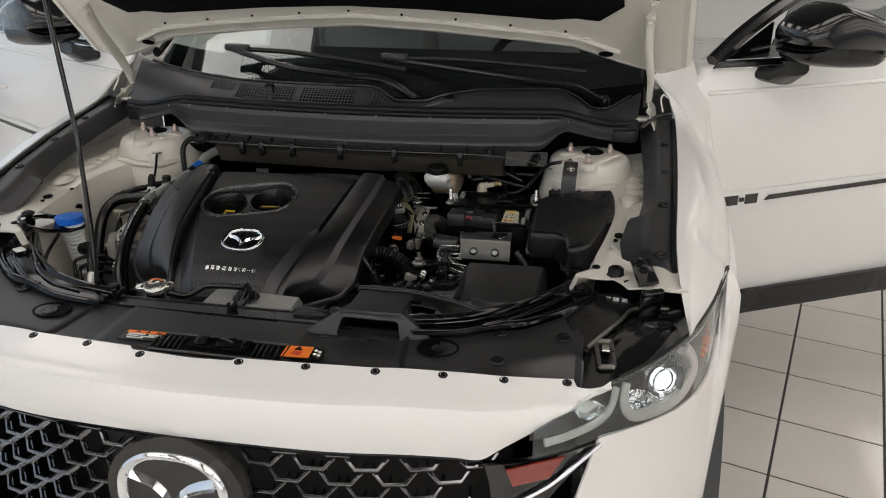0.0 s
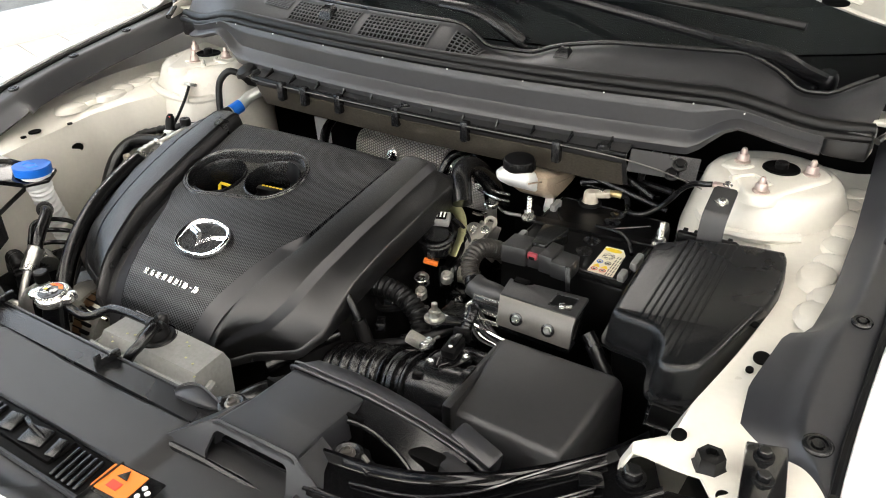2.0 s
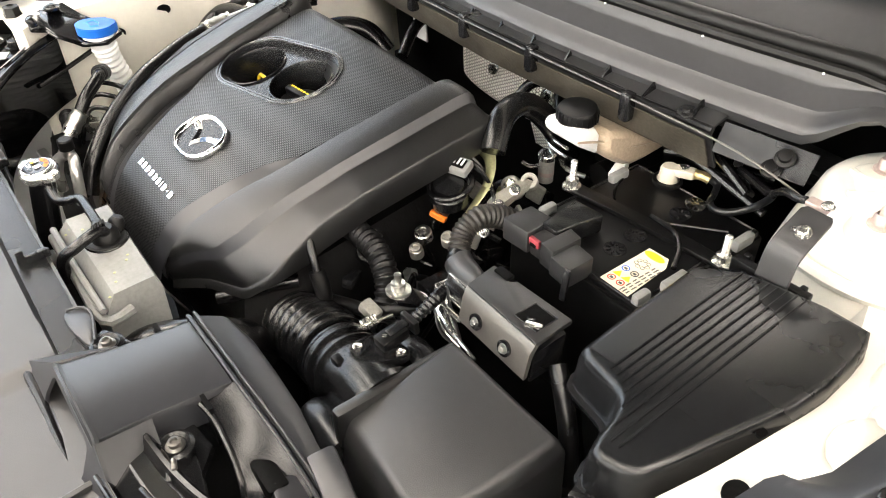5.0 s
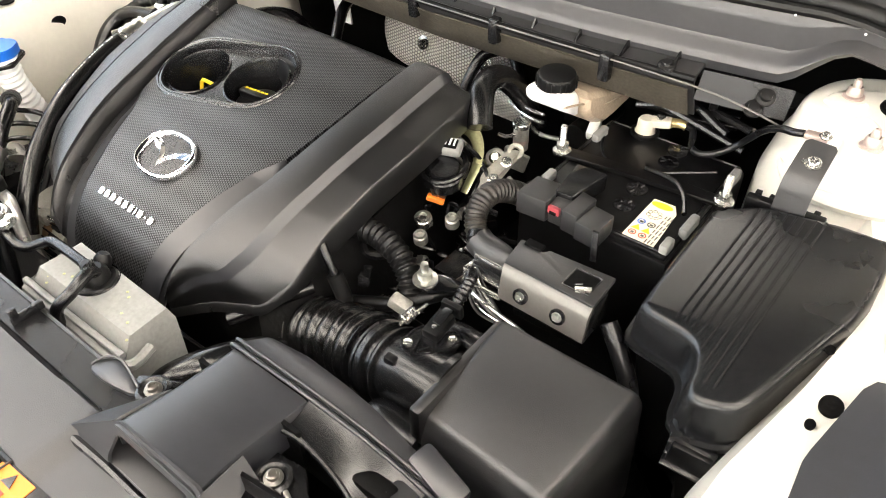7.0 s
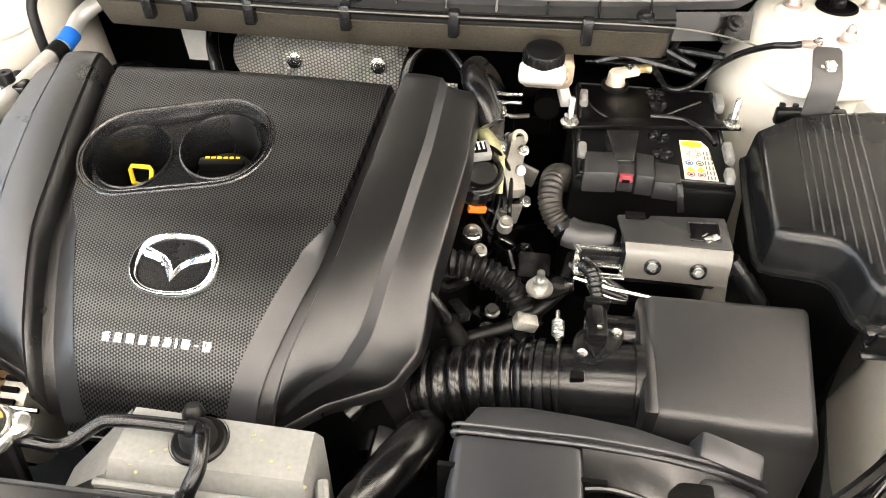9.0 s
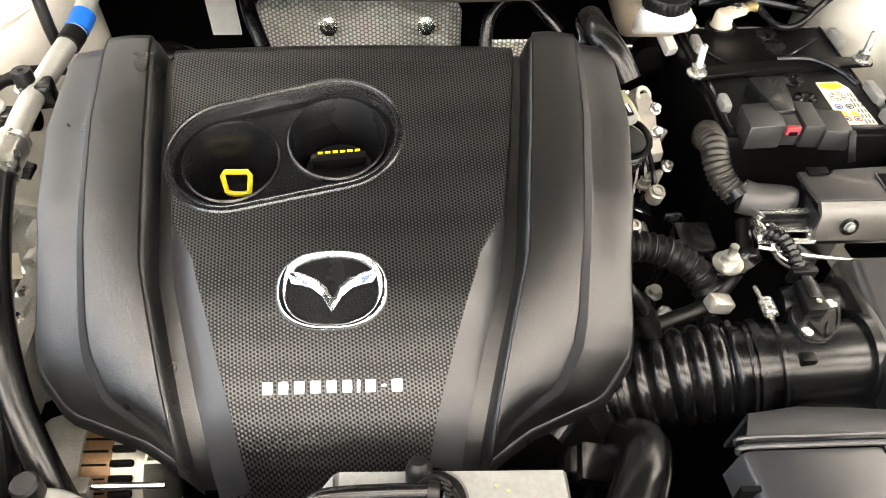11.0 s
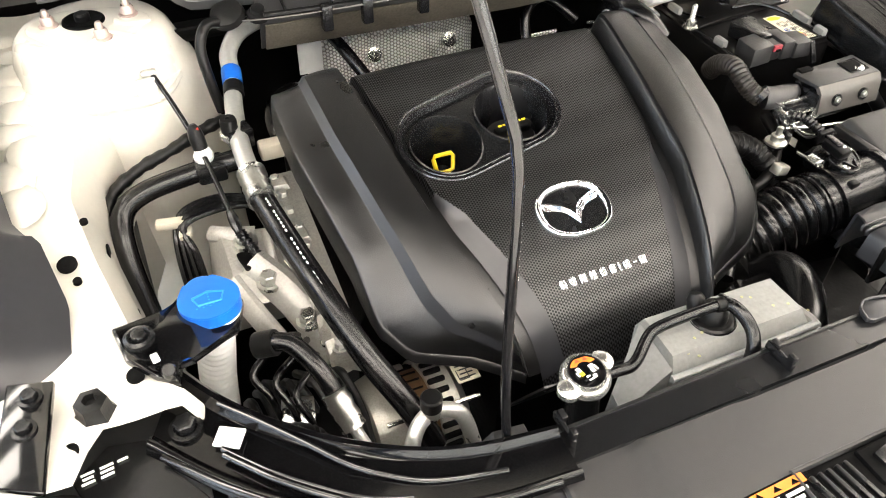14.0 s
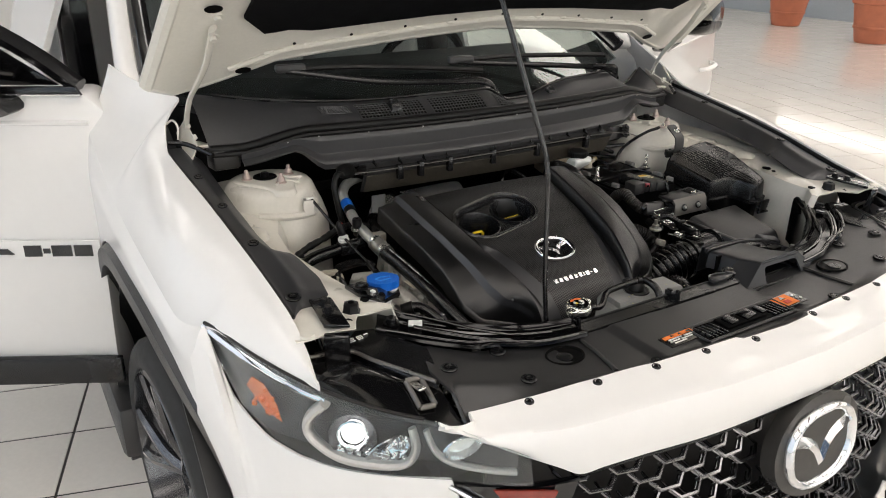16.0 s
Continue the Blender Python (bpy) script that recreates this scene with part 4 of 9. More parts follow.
LIP = [(-0.67, 1.250), (-0.5, 1.224), (-0.3, 1.213), (0.02, 1.214), (0.045, 1.205), (0.085, 1.181), (0.15, 1.181), (0.19, 1.194), (0.23, 1.203), (0.30, 1.211), (0.46, 1.212), (0.51, 1.192), (0.555, 1.162), (0.58, 1.161), (0.62, 1.180), (0.67, 1.205)]
lip = lambda x: Vector((x, 1.785 + 0.28 * x * x, smooth(x, LIP)))


def cowl_pt(u, v, d=0.0):
    """The deck rises from the weatherstrip to its lip and drops behind it."""
    a, b = strip(u), lip(0.655 * u * 1.01)
    if v > 0.85:
        f = (v - 0.85) / 0.15
        return (b.x, b.y + 0.022 * f, b.z + 0.004 * math.sin(f * math.pi) - 0.045 * f * f + d)
    f = v / 0.85
    p = a.lerp(b, f)
    return (p.x, p.y, p.z - 0.004 + d + 0.005 * math.sin(f * math.pi))


cowl = part("cowl_panel", thick(grid(lambda u, v: cowl_pt(u * 2 - 1, v), 120, 20), 0.003, True), COWLPL, car, "black plastic cowl panel under the windscreen")
part("cowl_lip", tube([tuple(lip(x) + Vector((0, 0.003, 0.003))) for x in np.linspace(-0.62, 0.64, 90)], 0.0035, 8, 1), SATIN, cowl)
LATTICE = mat("grey_mesh_plastic", (0.035, 0.035, 0.036), 0.4, vary=0.1, spec=0.8)
for a, b, v0, v1 in ((-0.62, -0.52, 0.42, 0.70), (-0.497, -0.36, 0.20, 0.74), (-0.345, -0.26, 0.18, 0.76), (-0.23, -0.015, 0.16, 0.76), (0.045, 0.125, 0.14, 0.70)):
    # dark sheet under the lattice paints the shade inside the mesh openings
    vent = part("vent_mesh", thick(grid(lambda u, v: cowl_pt(a + (b - a) * u, v0 + (v1 - v0) * v, 0.0012), 10, 4), 0.0005, True), DARK, cowl, "fine black air intake mesh")
    nu, nv = max(4, round((b - a) * 0.655 / 0.0085)), 6
    bm = bmesh.new()
    for i in range(nu + 1):
        u = a + (b - a) * i / nu
        add_tube(bm, [Vector(cowl_pt(u, v0 + (v1 - v0) * j / 4, 0.0018)) for j in range(5)], 0.0012, 4, 1)
    for j in range(nv + 1):
        v = v0 + (v1 - v0) * j / nv
        add_tube(bm, [Vector(cowl_pt(a + (b - a) * i / 8, v, 0.0018)) for i in range(9)], 0.0012, 4, 1)
    part("mesh_lattice", bm, LATTICE, cowl)
for x, y, z in ((-0.239, 1.775, 1.192), (0.216, 1.778, 1.178)):
    nz = part("washer_nozzle", loft([[(x + a * 0.010 * w, y + dy + 0.009 * b * w, z + dz) for a, b in ((1, 1), (-1, 1), (-1, -1), (1, -1))] for w, dy, dz in ((1.5, 0, 0), (1.2, -0.001, 0.012), (1.0, 0.002, 0.02), (0.6, 0.004, 0.026))]), SATIN, cowl)
seal = part("weatherstrip", tube([tuple(strip(u)) for u in np.linspace(-1, 1, 41)] , 0.010, 10, 1), RUBBER, car, "black rubber weatherstrip along the cowl")
part("seal_lip", tube([(p.x, p.y - 0.013, p.z - 0.008) for p in (strip(u) for u in np.linspace(-1, 1, 41))], 0.006, 8, 1), RUBBER, seal)
for x in (-0.506, -0.441, -0.331, -0.202, -0.071, 0.054, 0.183, 0.307, 0.431, 0.498):
    p = strip(x / 0.655)
    part("clip", lathe([(0.0012, 0), (0.0012, 0.0015), (0, 0.002)], (p.x, p.y - 0.021, p.z - 0.011), (0, -1, 0.3), 8), WHITE, seal)

WIPE = [((0.122, 1.872, 1.160), [(0.120, 1.868, 1.166), (0.095, 1.852, 1.188), (0.062, 1.832, 1.216), (0.025, 1.830, 1.228), (-0.04, 1.838, 1.230), (-0.22, 1.882, 1.238), (-0.42, 1.972, 1.266)]),
        ((0.575, 1.930, 1.165), [(0.572, 1.925, 1.170), (0.545, 1.895, 1.188), (0.51, 1.862, 1.214), (0.47, 1.848, 1.224), (0.42, 1.855, 1.228), (0.22, 1.900, 1.243), (0.03, 1.935, 1.258)])]
for piv, arm in WIPE:
    w = part("wiper", tube(arm[:5], lambda s: 0.014 - 0.005 * s, 10, 6, 0.7), SATIN, car, "black wiper arm and blade resting on the windscreen")
    part("wiper_tail", tube(arm[4:], 0.0085, 8, 6, 0.7), SATIN, w)
    part("wiper_nut", lathe([(0.016, -0.012), (0.016, 0.01), (0.012, 0.018), (0, 0.02)], piv, (0, -0.2, 1), 20), SATIN, w)
    e = Vector(arm[-1])
    d = Vector((1, -0.07, -0.02)) if piv[0] > 0.3 else Vector((1, -0.22, -0.04))
    mid = e
    part("wiper_blade", tube([tuple(mid - d * 0.02), tuple(mid + d * 0.15 + Vector((0, 0.03, 0.004))), tuple(mid + d * 0.33 + Vector((0, 0.035, 0.0))), tuple(mid + d * 0.5 + Vector((0, 0.03, -0.006)))], 0.007, 8, 6, 0.8), RUBBER, w)
    part("blade_joint", box(tuple(e + Vector((0.01, 0, 0.006))), (0.07, 0.022, 0.018), 0.005, (0, 0, -8)), GREYPL, w)

for s in (1, -1):
    part("pillar", tube([(s * 0.750, 2.05, 1.235), (s * 0.748, 2.09, 1.250), (s * 0.740, 2.16, 1.30), (s * 0.69, 2.45, 1.47), (s * 0.63, 2.75, 1.60)], lambda f: 0.028 * min(1.0, 0.12 + f * 4), 12, 8, 0.7), PAINT, car, "white painted windscreen pillar")
    part("pillar_trim", tube([(s * 0.70, 2.05, 1.24), (s * 0.685, 2.18, 1.31), (s * 0.64, 2.45, 1.47), (s * 0.59, 2.72, 1.59)], 0.022, 8, 6, 0.6), GLOSS, car)
    part("rear_body", thick(grid(lambda u, v: (s * interp(v, [(0, 0.88), (0.55, 0.885), (0.7, 0.84), (1, 0.68)]), 3.15 + 1.4 * u, 0.30 + 1.25 * v), 6, 10), 0.02), PAINT, car)
    part("sill", box((s * 0.82, 2.65, 0.34), (0.16, 1.15, 0.16), 0.02), GREYPL, car)
    part("rear_pillar", box((s * 0.72, 3.25, 1.25), (0.10, 0.16, 0.75), 0.02), GLOSS, car)
    rw = part("wheel", lathe([(0.10, -0.02), (0.235, -0.03), (0.245, 0.09), (0.225, 0.05), (0.06, 0.02)], (s * 0.765, 4.42, 0.365), (s, 0, 0), 32), ALLOY, car, "dark grey alloy wheel")
    part("tyre", lathe([(0.245, -0.10), (0.33, -0.115), (0.364, 0.0), (0.335, 0.108), (0.26, 0.112), (0.245, 0.095)], (s * 0.765, 4.42, 0.365), (s, 0, 0), 40), TYRE, rw)
part("roof", thick(grid(lambda u, v: ((u * 2 - 1) * 0.62, 2.70 + 1.75 * v, 1.64 - 0.06 * (u * 2 - 1) ** 2 - 0.10 * v * v), 12, 12), 0.03), PAINT, car)
part("tailgate", thick(grid(lambda u, v: ((u * 2 - 1) * (0.86 - 0.2 * max(0, v - 0.5)), 4.75 - 0.35 * max(0, v - 0.5), 0.35 + 1.15 * v), 12, 10), 0.03), PAINT, car)
part("underbody", box((0, 2.65, 0.24), (1.5, 3.9, 0.06), 0.02), DARK, car)
dash = part("dashboard", loft([[(-0.68, 2.0, 1.10), (-0.68, 2.15, 1.175), (-0.68, 2.55, 1.19), (-0.68, 2.68, 1.10), (-0.68, 2.66, 0.80), (-0.68, 2.0, 0.80)], [(0.68, 2.0, 1.10), (0.68, 2.15, 1.175), (0.68, 2.55, 1.19), (0.68, 2.68, 1.10), (0.68, 2.66, 0.80), (0.68, 2.0, 0.80)]]), INTERIOR, car, "dark dashboard behind the windscreen")
part("steering_wheel", add_tube(bmesh.new(), [(0.36 + 0.18 * math.cos(a), 2.72 - 0.07 * math.sin(a), 1.08 + 0.17 * math.sin(a)) for a in np.linspace(0, 2 * math.pi, 33)], 0.015, 8, 1, cap=False), INTERIOR, car)
part("mirror_inside", box((0, 2.52, 1.50), (0.22, 0.03, 0.06), 0.02), INTERIOR, car)
for s in (1, -1):
    seat = part("seat", box((s * 0.36, 3.15, 0.86), (0.5, 0.20, 0.70), 0.08, (-14, 0, 0), 3), SEATCLOTH, car, "pale grey leather front seat")
    part("headrest", box((s * 0.36, 3.26, 1.30), (0.25, 0.10, 0.18), 0.04, (-10, 0, 0), 3), SEATCLOTH, seat)


# doors, both ajar
def door(s):
    a = radians(62)
    hx, hy = 0.862, 2.108
    along, out = Vector((math.sin(a), math.cos(a), 0)), Vector((math.cos(a), -math.sin(a), 0))
    P = lambda d, z, o=0.0: tuple(((hx + along.x * d + out.x * o) * s, hy + along.y * d + out.y * o, z))
    outer = [(0.0, 0.49), (1.06, 0.49), (1.12, 0.62), (1.14, 0.95), (1.10, 1.22), (0.14, 1.235), (-0.015, 1.234), (-0.068, 1.182), (-0.045, 1.12), (0.0, 1.02)]
    bm = prism(outer, 0, 0.11, 0.012, lambda d, z, o: P(d, z, o - 0.11 + 0.012 * math.sin(max(0, min(1, (z - 0.5) / 0.7)) * math.pi)))
    d = part("door", bm, PAINT, car, "white front door standing open")
    part("crease", tube([P(-0.02, 1.166, 0.002), P(0.5, 1.166, 0.004), P(1.1, 1.166, 0.002)], 0.006, 8, 4), PAINT, d)
    part("lower_cladding", prism([(-0.005, 0.492), (1.06, 0.492), (1.07, 0.572), (-0.005, 0.566)], 0, 0.02, 0.004, lambda x, z, o: P(x, z, o + 0.002)), SATIN, d, "dark grey sill cladding")
    part("side_moulding", prism([(0.20, 0.852), (1.10, 0.872), (1.10, 0.884), (0.215, 0.866)], 0, 0.006, 0.0, lambda x, z, o: P(x, z, o + 0.012)), GLOSS, d, "thin black side moulding")
    part("plaque", prism([(0.0, 0.835), (1.11, 0.862), (1.11, 0.895), (0.0, 0.885)], 0, 0.003, 0.0, lambda x, z, o: P(x, z, o + 0.0105)), PAINT, d)
    for k, (w, gap) in enumerate(((0.042, 0.0), (0.046, 0.048), (0.016, 0.098), (0.040, 0.118))):
        x0 = 0.018 + gap
        zc = 0.860
        hgt = 0.006 if k == 2 else 0.014
        part("badge_bar", prism([(x0, zc - hgt), (x0 + w, zc - hgt), (x0 + w, zc + hgt), (x0, zc + hgt)], 0, 0.003, 0.0, lambda x, z, o: P(x, z, o + 0.0135)), GLOSS, d)
    part("belt_trim", prism([(-0.016, 1.228), (1.10, 1.220), (1.10, 1.244), (-0.004, 1.248)], 0, 0.012, 0.002, lambda x, z, o: P(x, z, o - 0.004)), GLOSS, d, "black belt line strip")
    part("belt_line", tube([P(-0.016, 1.231, 0.010), P(0.5, 1.228, 0.010), P(1.1, 1.223, 0.010)], 0.0025, 6, 4), CHROME, d)
    fr = bmesh.new()
    add_tube(fr, [P(-0.004, 1.243, -0.02), P(0.10, 1.315, -0.04), P(0.26, 1.400, -0.06), P(0.56, 1.53, -0.10), P(0.85, 1.57, -0.12)], 0.022, 8, 5)
    add_tube(fr, [P(0.85, 1.57, -0.12), P(1.06, 1.24, -0.06)], 0.025, 8, 1)
    part("window_frame", fr, GLOSS, d, "black window frame")
    g = part("window_glass", prism([(0.18, 1.24), (1.05, 1.235), (0.86, 1.55), (0.55, 1.51), (0.26, 1.37)], 0, 0.004, 0.0, lambda x, z, o: P(x, z, o - 0.05 - 0.22 * (z - 1.235))), mat_glass("door_glass", (0.35, 0.38, 0.38)) if s > 0 else bpy.data.materials["door_glass"], d)
    g.visible_shadow = False
    part("quarter_trim", prism([(0.05, 1.242), (0.185, 1.242), (0.185, 1.335)], 0, 0.01, 0.002, lambda x, z, o: P(x, z, o - 0.05)), GLOSS, d)
    part("door_handle", tube([P(0.86, 1.02, 0.006), P(0.89, 1.025, 0.04), P(1.0, 1.028, 0.045), P(1.05, 1.03, 0.006)], 0.011, 8, 5, 0.8), PAINT, d)
    # door mirror
    def shell(outline, grow=1.0):
        """Folded mirror housing: an outline on the door, carried outwards and rounded off."""
        poly = chaikin(outline, 2)
        cx, cz = 0.215, 1.315
        return loft([[P(0.252 + (x - cx) * k * grow * 0.86, cz + (z - cz) * k * grow, o) for x, z in poly] for o, k in ((0.030, 0.80), (0.040, 0.93), (0.060, 0.99), (0.120, 1.0), (0.150, 0.95), (0.168, 0.84), (0.176, 0.68))])
    part("door_mirror", shell([(0.052, 1.330), (0.085, 1.362), (0.165, 1.396), (0.200, 1.394), (0.300, 1.370), (0.380, 1.343), (0.384, 1.290), (0.374, 1.2655), (0.215, 1.278), (0.064, 1.290)]), GLOSS, d, "folded gloss black door mirror housing")
    part("mirror_band", shell([(0.064, 1.2905), (0.215, 1.2785), (0.374, 1.2660), (0.373, 1.2625), (0.215, 1.2748), (0.064, 1.2868)], 1.006), SATIN, d)
    part("mirror_base", shell([(0.066, 1.2865), (0.215, 1.2745), (0.372, 1.2620), (0.362, 1.244), (0.335, 1.234), (0.20, 1.238), (0.10, 1.250), (0.072, 1.266)]), SATIN, d)
    part("mirror_foot", loft([[P(x, z, o) for x, z in chaikin(q, 1)] for q, o in (([(0.108, 1.205), (0.135, 1.188), (0.185, 1.182), (0.200, 1.195), (0.190, 1.225), (0.125, 1.232)], 0.002), ([(0.125, 1.200), (0.150, 1.186), (0.200, 1.182), (0.215, 1.195), (0.208, 1.232), (0.135, 1.240)], 0.040), ([(0.135, 1.225), (0.155, 1.215), (0.205, 1.212), (0.222, 1.220), (0.215, 1.250), (0.140, 1.255)], 0.075))]), SATIN, d)
    return d


for s in (1, -1):
    door(s)

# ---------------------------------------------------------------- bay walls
# bulkhead and floor get the near-black that paints the bay's deep shade
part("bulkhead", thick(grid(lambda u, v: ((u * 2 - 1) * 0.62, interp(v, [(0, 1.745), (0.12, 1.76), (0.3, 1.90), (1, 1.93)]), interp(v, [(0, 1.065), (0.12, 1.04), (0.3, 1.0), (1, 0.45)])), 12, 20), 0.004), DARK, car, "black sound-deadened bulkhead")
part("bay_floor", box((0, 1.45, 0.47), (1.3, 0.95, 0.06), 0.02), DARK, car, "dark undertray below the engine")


def panel_fn(u, v):
    x = (u * 2 - 1) * 0.60
    p = strip(x / 0.655)
    y = interp(v, [(0, p.y - 0.014), (0.12, p.y - 0.020), (0.55, p.y - 0.018), (0.80, p.y - 0.030), (0.86, p.y - 0.036), (1, p.y - 0.030)])
    k = 1 - 0.62 * ease(0.43, 0.50, abs(x))
    z = p.z + k * interp(v, [(0, -0.010), (0.12, -0.022), (0.55, -0.052), (0.80, -0.064), (0.86, -0.070), (1, -0.084)])
    return (x, y, z)


fw = part("cowl_front_panel", thick(grid(panel_fn, 80, 24), -0.004), COWLPL, car, "charcoal plastic panel below the weatherstrip")
part("panel_seam", box((-0.005, 1.714, 1.128), (0.002, 0.006, 0.045), 0, (-20, 0, 0)), DARK, fw)
for s in (1, -1):
    part("end_block", prism([(s * a, b) for a, b in [(0.60, 1.79), (0.655, 1.79), (0.66, 1.83), (0.61, 1.86), (0.59, 1.82)]], 1.105, 1.148, 0.006), PLASTIC, fw)
rail = part("cowl_rail", thick(grid(lambda u, v: (-0.36 + 0.72 * u, 1.700 + 0.03 * abs(u - 0.5) - interp(v, [(0, 0), (0.3, 0.022), (0.5, 0.022), (1, 0.0)]), interp(v, [(0, 1.096), (0.3, 1.091), (0.5, 1.083), (1, 1.036)])), 30, 10), -0.003), GREYPL, car, "black plastic rail with cable clips")
part("brake_line", tube([(-0.40, 1.70, 1.085), (-0.30, 1.674, 1.090), (0.0, 1.670, 1.090), (0.30, 1.674, 1.092), (0.40, 1.69, 1.08), (0.47, 1.70, 1.06)], 0.0012, 8, 6), FRONTPL, rail, "thin metal line")
for x in (-0.28, -0.227, -0.15, -0.03, 0.102, 0.259):
    part("cable_clip", box((x, 1.676, 1.080), (0.014, 0.014, 0.034), 0.003), SATIN, rail)
STAINED = mat("stained_dull_metal", (0.050, 0.044, 0.034), 0.55, 0.2, vary=0.55, scale=22, bump=0.3, bump_scale=300, spec=0.5, rough_vary=0.3)
part("rail_band", thick(grid(lambda u, v: (-0.355 + 0.71 * u, 1.6745 + 0.03 * abs(u - 0.5) + 0.020 * v, 1.0775 - 0.042 * v), 30, 4), 0.002), STAINED, rail, "dull brown-stained metal band")
part("rail_channel", tube([(-0.355, 1.690, 1.0895), (-0.18, 1.6765, 1.0895), (0.0, 1.6735, 1.0895), (0.18, 1.6765, 1.0895), (0.36, 1.692, 1.0895)], 0.0045, 8, 6), BATBLK, rail)
for x in np.linspace(-0.33, 0.33, 12):
    bm = bmesh.new()
    p = strip(x / 0.655)
    for o in (0, 0.0025):
        vs = [bm.verts.new((x + o, 1.684, 1.0935)), bm.verts.new((x + o, p.y - 0.030, p.z - 0.080)), bm.verts.new((x + o, p.y - 0.031, p.z - 0.068))]
        bm.faces.new(vs if o else vs[::-1])
    bm.verts.ensure_lookup_table()
    for a, b in ((0, 1), (1, 2), (2, 0)):
        bm.faces.new((bm.verts[a], bm.verts[b], bm.verts[b + 3], bm.verts[a + 3]))
    part("rail_tab", bm, SATIN, rail)
for x in (-0.02, 0.325):
    part("rail_stud", lathe([(0.011, 0), (0.010, 0.003), (0.006, 0.004), (0.005, 0.007), (0, 0.007)], (x, 1.692, 1.0945), (0, -0.2, 1), 16), SATIN, rail)
for x in (-0.36,):
    part("grommet", lathe([(0.014, 0), (0.013, 0.006), (0.009, 0.008), (0.008, 0.014), (0, 0.016)], (x, 1.70, 1.085), (0, -0.3, 1), 18), RUBBER, rail)

APIN = [(1.10, 0.545), (1.184, 0.534), (1.237, 0.562), (1.30, 0.566), (1.40, 0.585), (1.50, 0.600), (1.58, 0.590), (1.66, 0.56), (1.90, 0.55)]
for s in (1, -1):
    def apron(u, v):
        y = 1.160 + 0.74 * u
        xi = interp(y, APIN)
        cut = 0.045 * ease(0.26, 0.33, v) * max(0.0, 1 - u * 8)
        zt = 1.022 + 0.012 * max(0, (y - 1.45)) / 0.3
        if v < 0.5:
            f = v / 0.5
            return (s * (0.725 + (xi + 0.012 - 0.725) * f), y + cut, zt + 0.012 * (1 - f) + 0.003 * math.sin(f * 9 + y * 20))
        f = (v - 0.5) / 0.5
        return (s * (xi + 0.012 * (1 - min(1, f * 8)) - 0.02 * f), y + cut, zt - 0.012 * min(1, f * 8) - 0.22 * f)
    inner = part("inner_wing", thick(grid(apron, 60, 30), -0.003), CREAM, car, "cream painted inner wing with bolt holes")
    bm = lathe([(0.026, 1.060), (0.028, 1.079), (0.034, 1.081), (0.072, 1.083), (0.084, 1.080), (0.091, 1.072), (0.097, 1.055), (0.108, 1.030), (0.120, 0.99), (0.126, 0.86), (0.13, 0.60)], (s * 0.552, 1.755, 0), (0, 0, 1), 48)
    for v in bm.verts:
        q = math.atan2(v.co.y - 1.755, v.co.x - s * 0.552)
        k = max(0.0, min(1.0, (1.075 - v.co.z) / 0.08))
        v.co.x += 0.006 * k * math.cos(q) * math.sin(3 * q + 1)
        v.co.y += 0.006 * k * math.sin(q) * math.sin(4 * q)
    tower = part("strut_tower", bm, CREAM, car, "cream painted strut tower")
    part("tower_cup", lathe([(0.026, 1.074), (0.022, 1.062), (0, 1.060)], (s * 0.552, 1.755, 0), (0, 0, 1), 28), DARK, tower)
    part("stiffener", tube([(s * 0.47, 1.70, 1.03), (s * 0.50, 1.655, 1.03), (s * 0.56, 1.645, 1.035), (s * 0.61, 1.66, 1.04)], 0.008, 8, 5), CREAM, tower)
    lobe = chaikin([(0.478, 1.752), (0.500, 1.786), (0.56, 1.806), (0.612, 1.80), (0.628, 1.766), (0.606, 1.735), (0.578, 1.690), (0.562, 1.655), (0.530, 1.655), (0.520, 1.690), (0.500, 1.725)], 2)
    part("tower_plate", loft([[(s * x, y, z) for x, y in inset(lobe, d)] for d, z in ((-0.003, 1.074), (0.0, 1.0835), (0.003, 1.086), (0.007, 1.0865))]), CREAM, tower, "cream lobed reinforcement plate")
    # dark disc on the plate paints the shade of the strut hole
    part("hole_shade", lathe([(0, 0.0005), (0.020, 0.0005), (0.022, 0.002), (0.0245, 0.001), (0.0255, -0.002)], (s * 0.558, 1.7646, 1.0875), (0, 0, 1), 32), DARK, tower, "dark disc as the shade in the strut tower's round hole")
    part("strut_rod", lathe([(0.009, 0), (0.009, 0.008), (0.007, 0.010), (0, 0.010)], (s * 0.558, 1.7646, 1.087), (0, 0, 1), 16), BATBLK, tower)
    for pts in ([(0.505, 1.700, 1.088), (0.520, 1.715, 1.0885), (0.532, 1.722, 1.0885), (0.545, 1.712, 1.0885), (0.556, 1.70, 1.0885)], [(0.485, 1.745, 1.085), (0.500, 1.735, 1.0885), (0.512, 1.738, 1.0885), (0.522, 1.752, 1.0885)]):
        part("plate_crease", tube([(s * x, y, z - 0.003) for x, y, z in pts], 0.0042, 8, 5), CREAM, tower)
    for x, y in ((0.506, 1.763), (0.597, 1.766), (0.5487, 1.676) if s > 0 else (0.541, 1.712)):
        b = part("tower_nut", lathe([(0.0115, 0), (0.0115, 0.002), (0.0085, 0.0035), (0.0082, 0.010), (0.0065, 0.0125), (0.0062, 0.013)], (s * x, y, 1.086), (0, 0, 1), 12), PINK, tower, "copper-tinged flanged nut")
        part("stud", lathe([(0.0045, 0.012), (0.0045, 0.018), (0.003, 0.021), (0, 0.0215)], (s * x, y, 1.086), (0, 0, 1), 10), PINK, tower)
    # seam sealer blobs where panels meet
    rnd = random.Random(5)
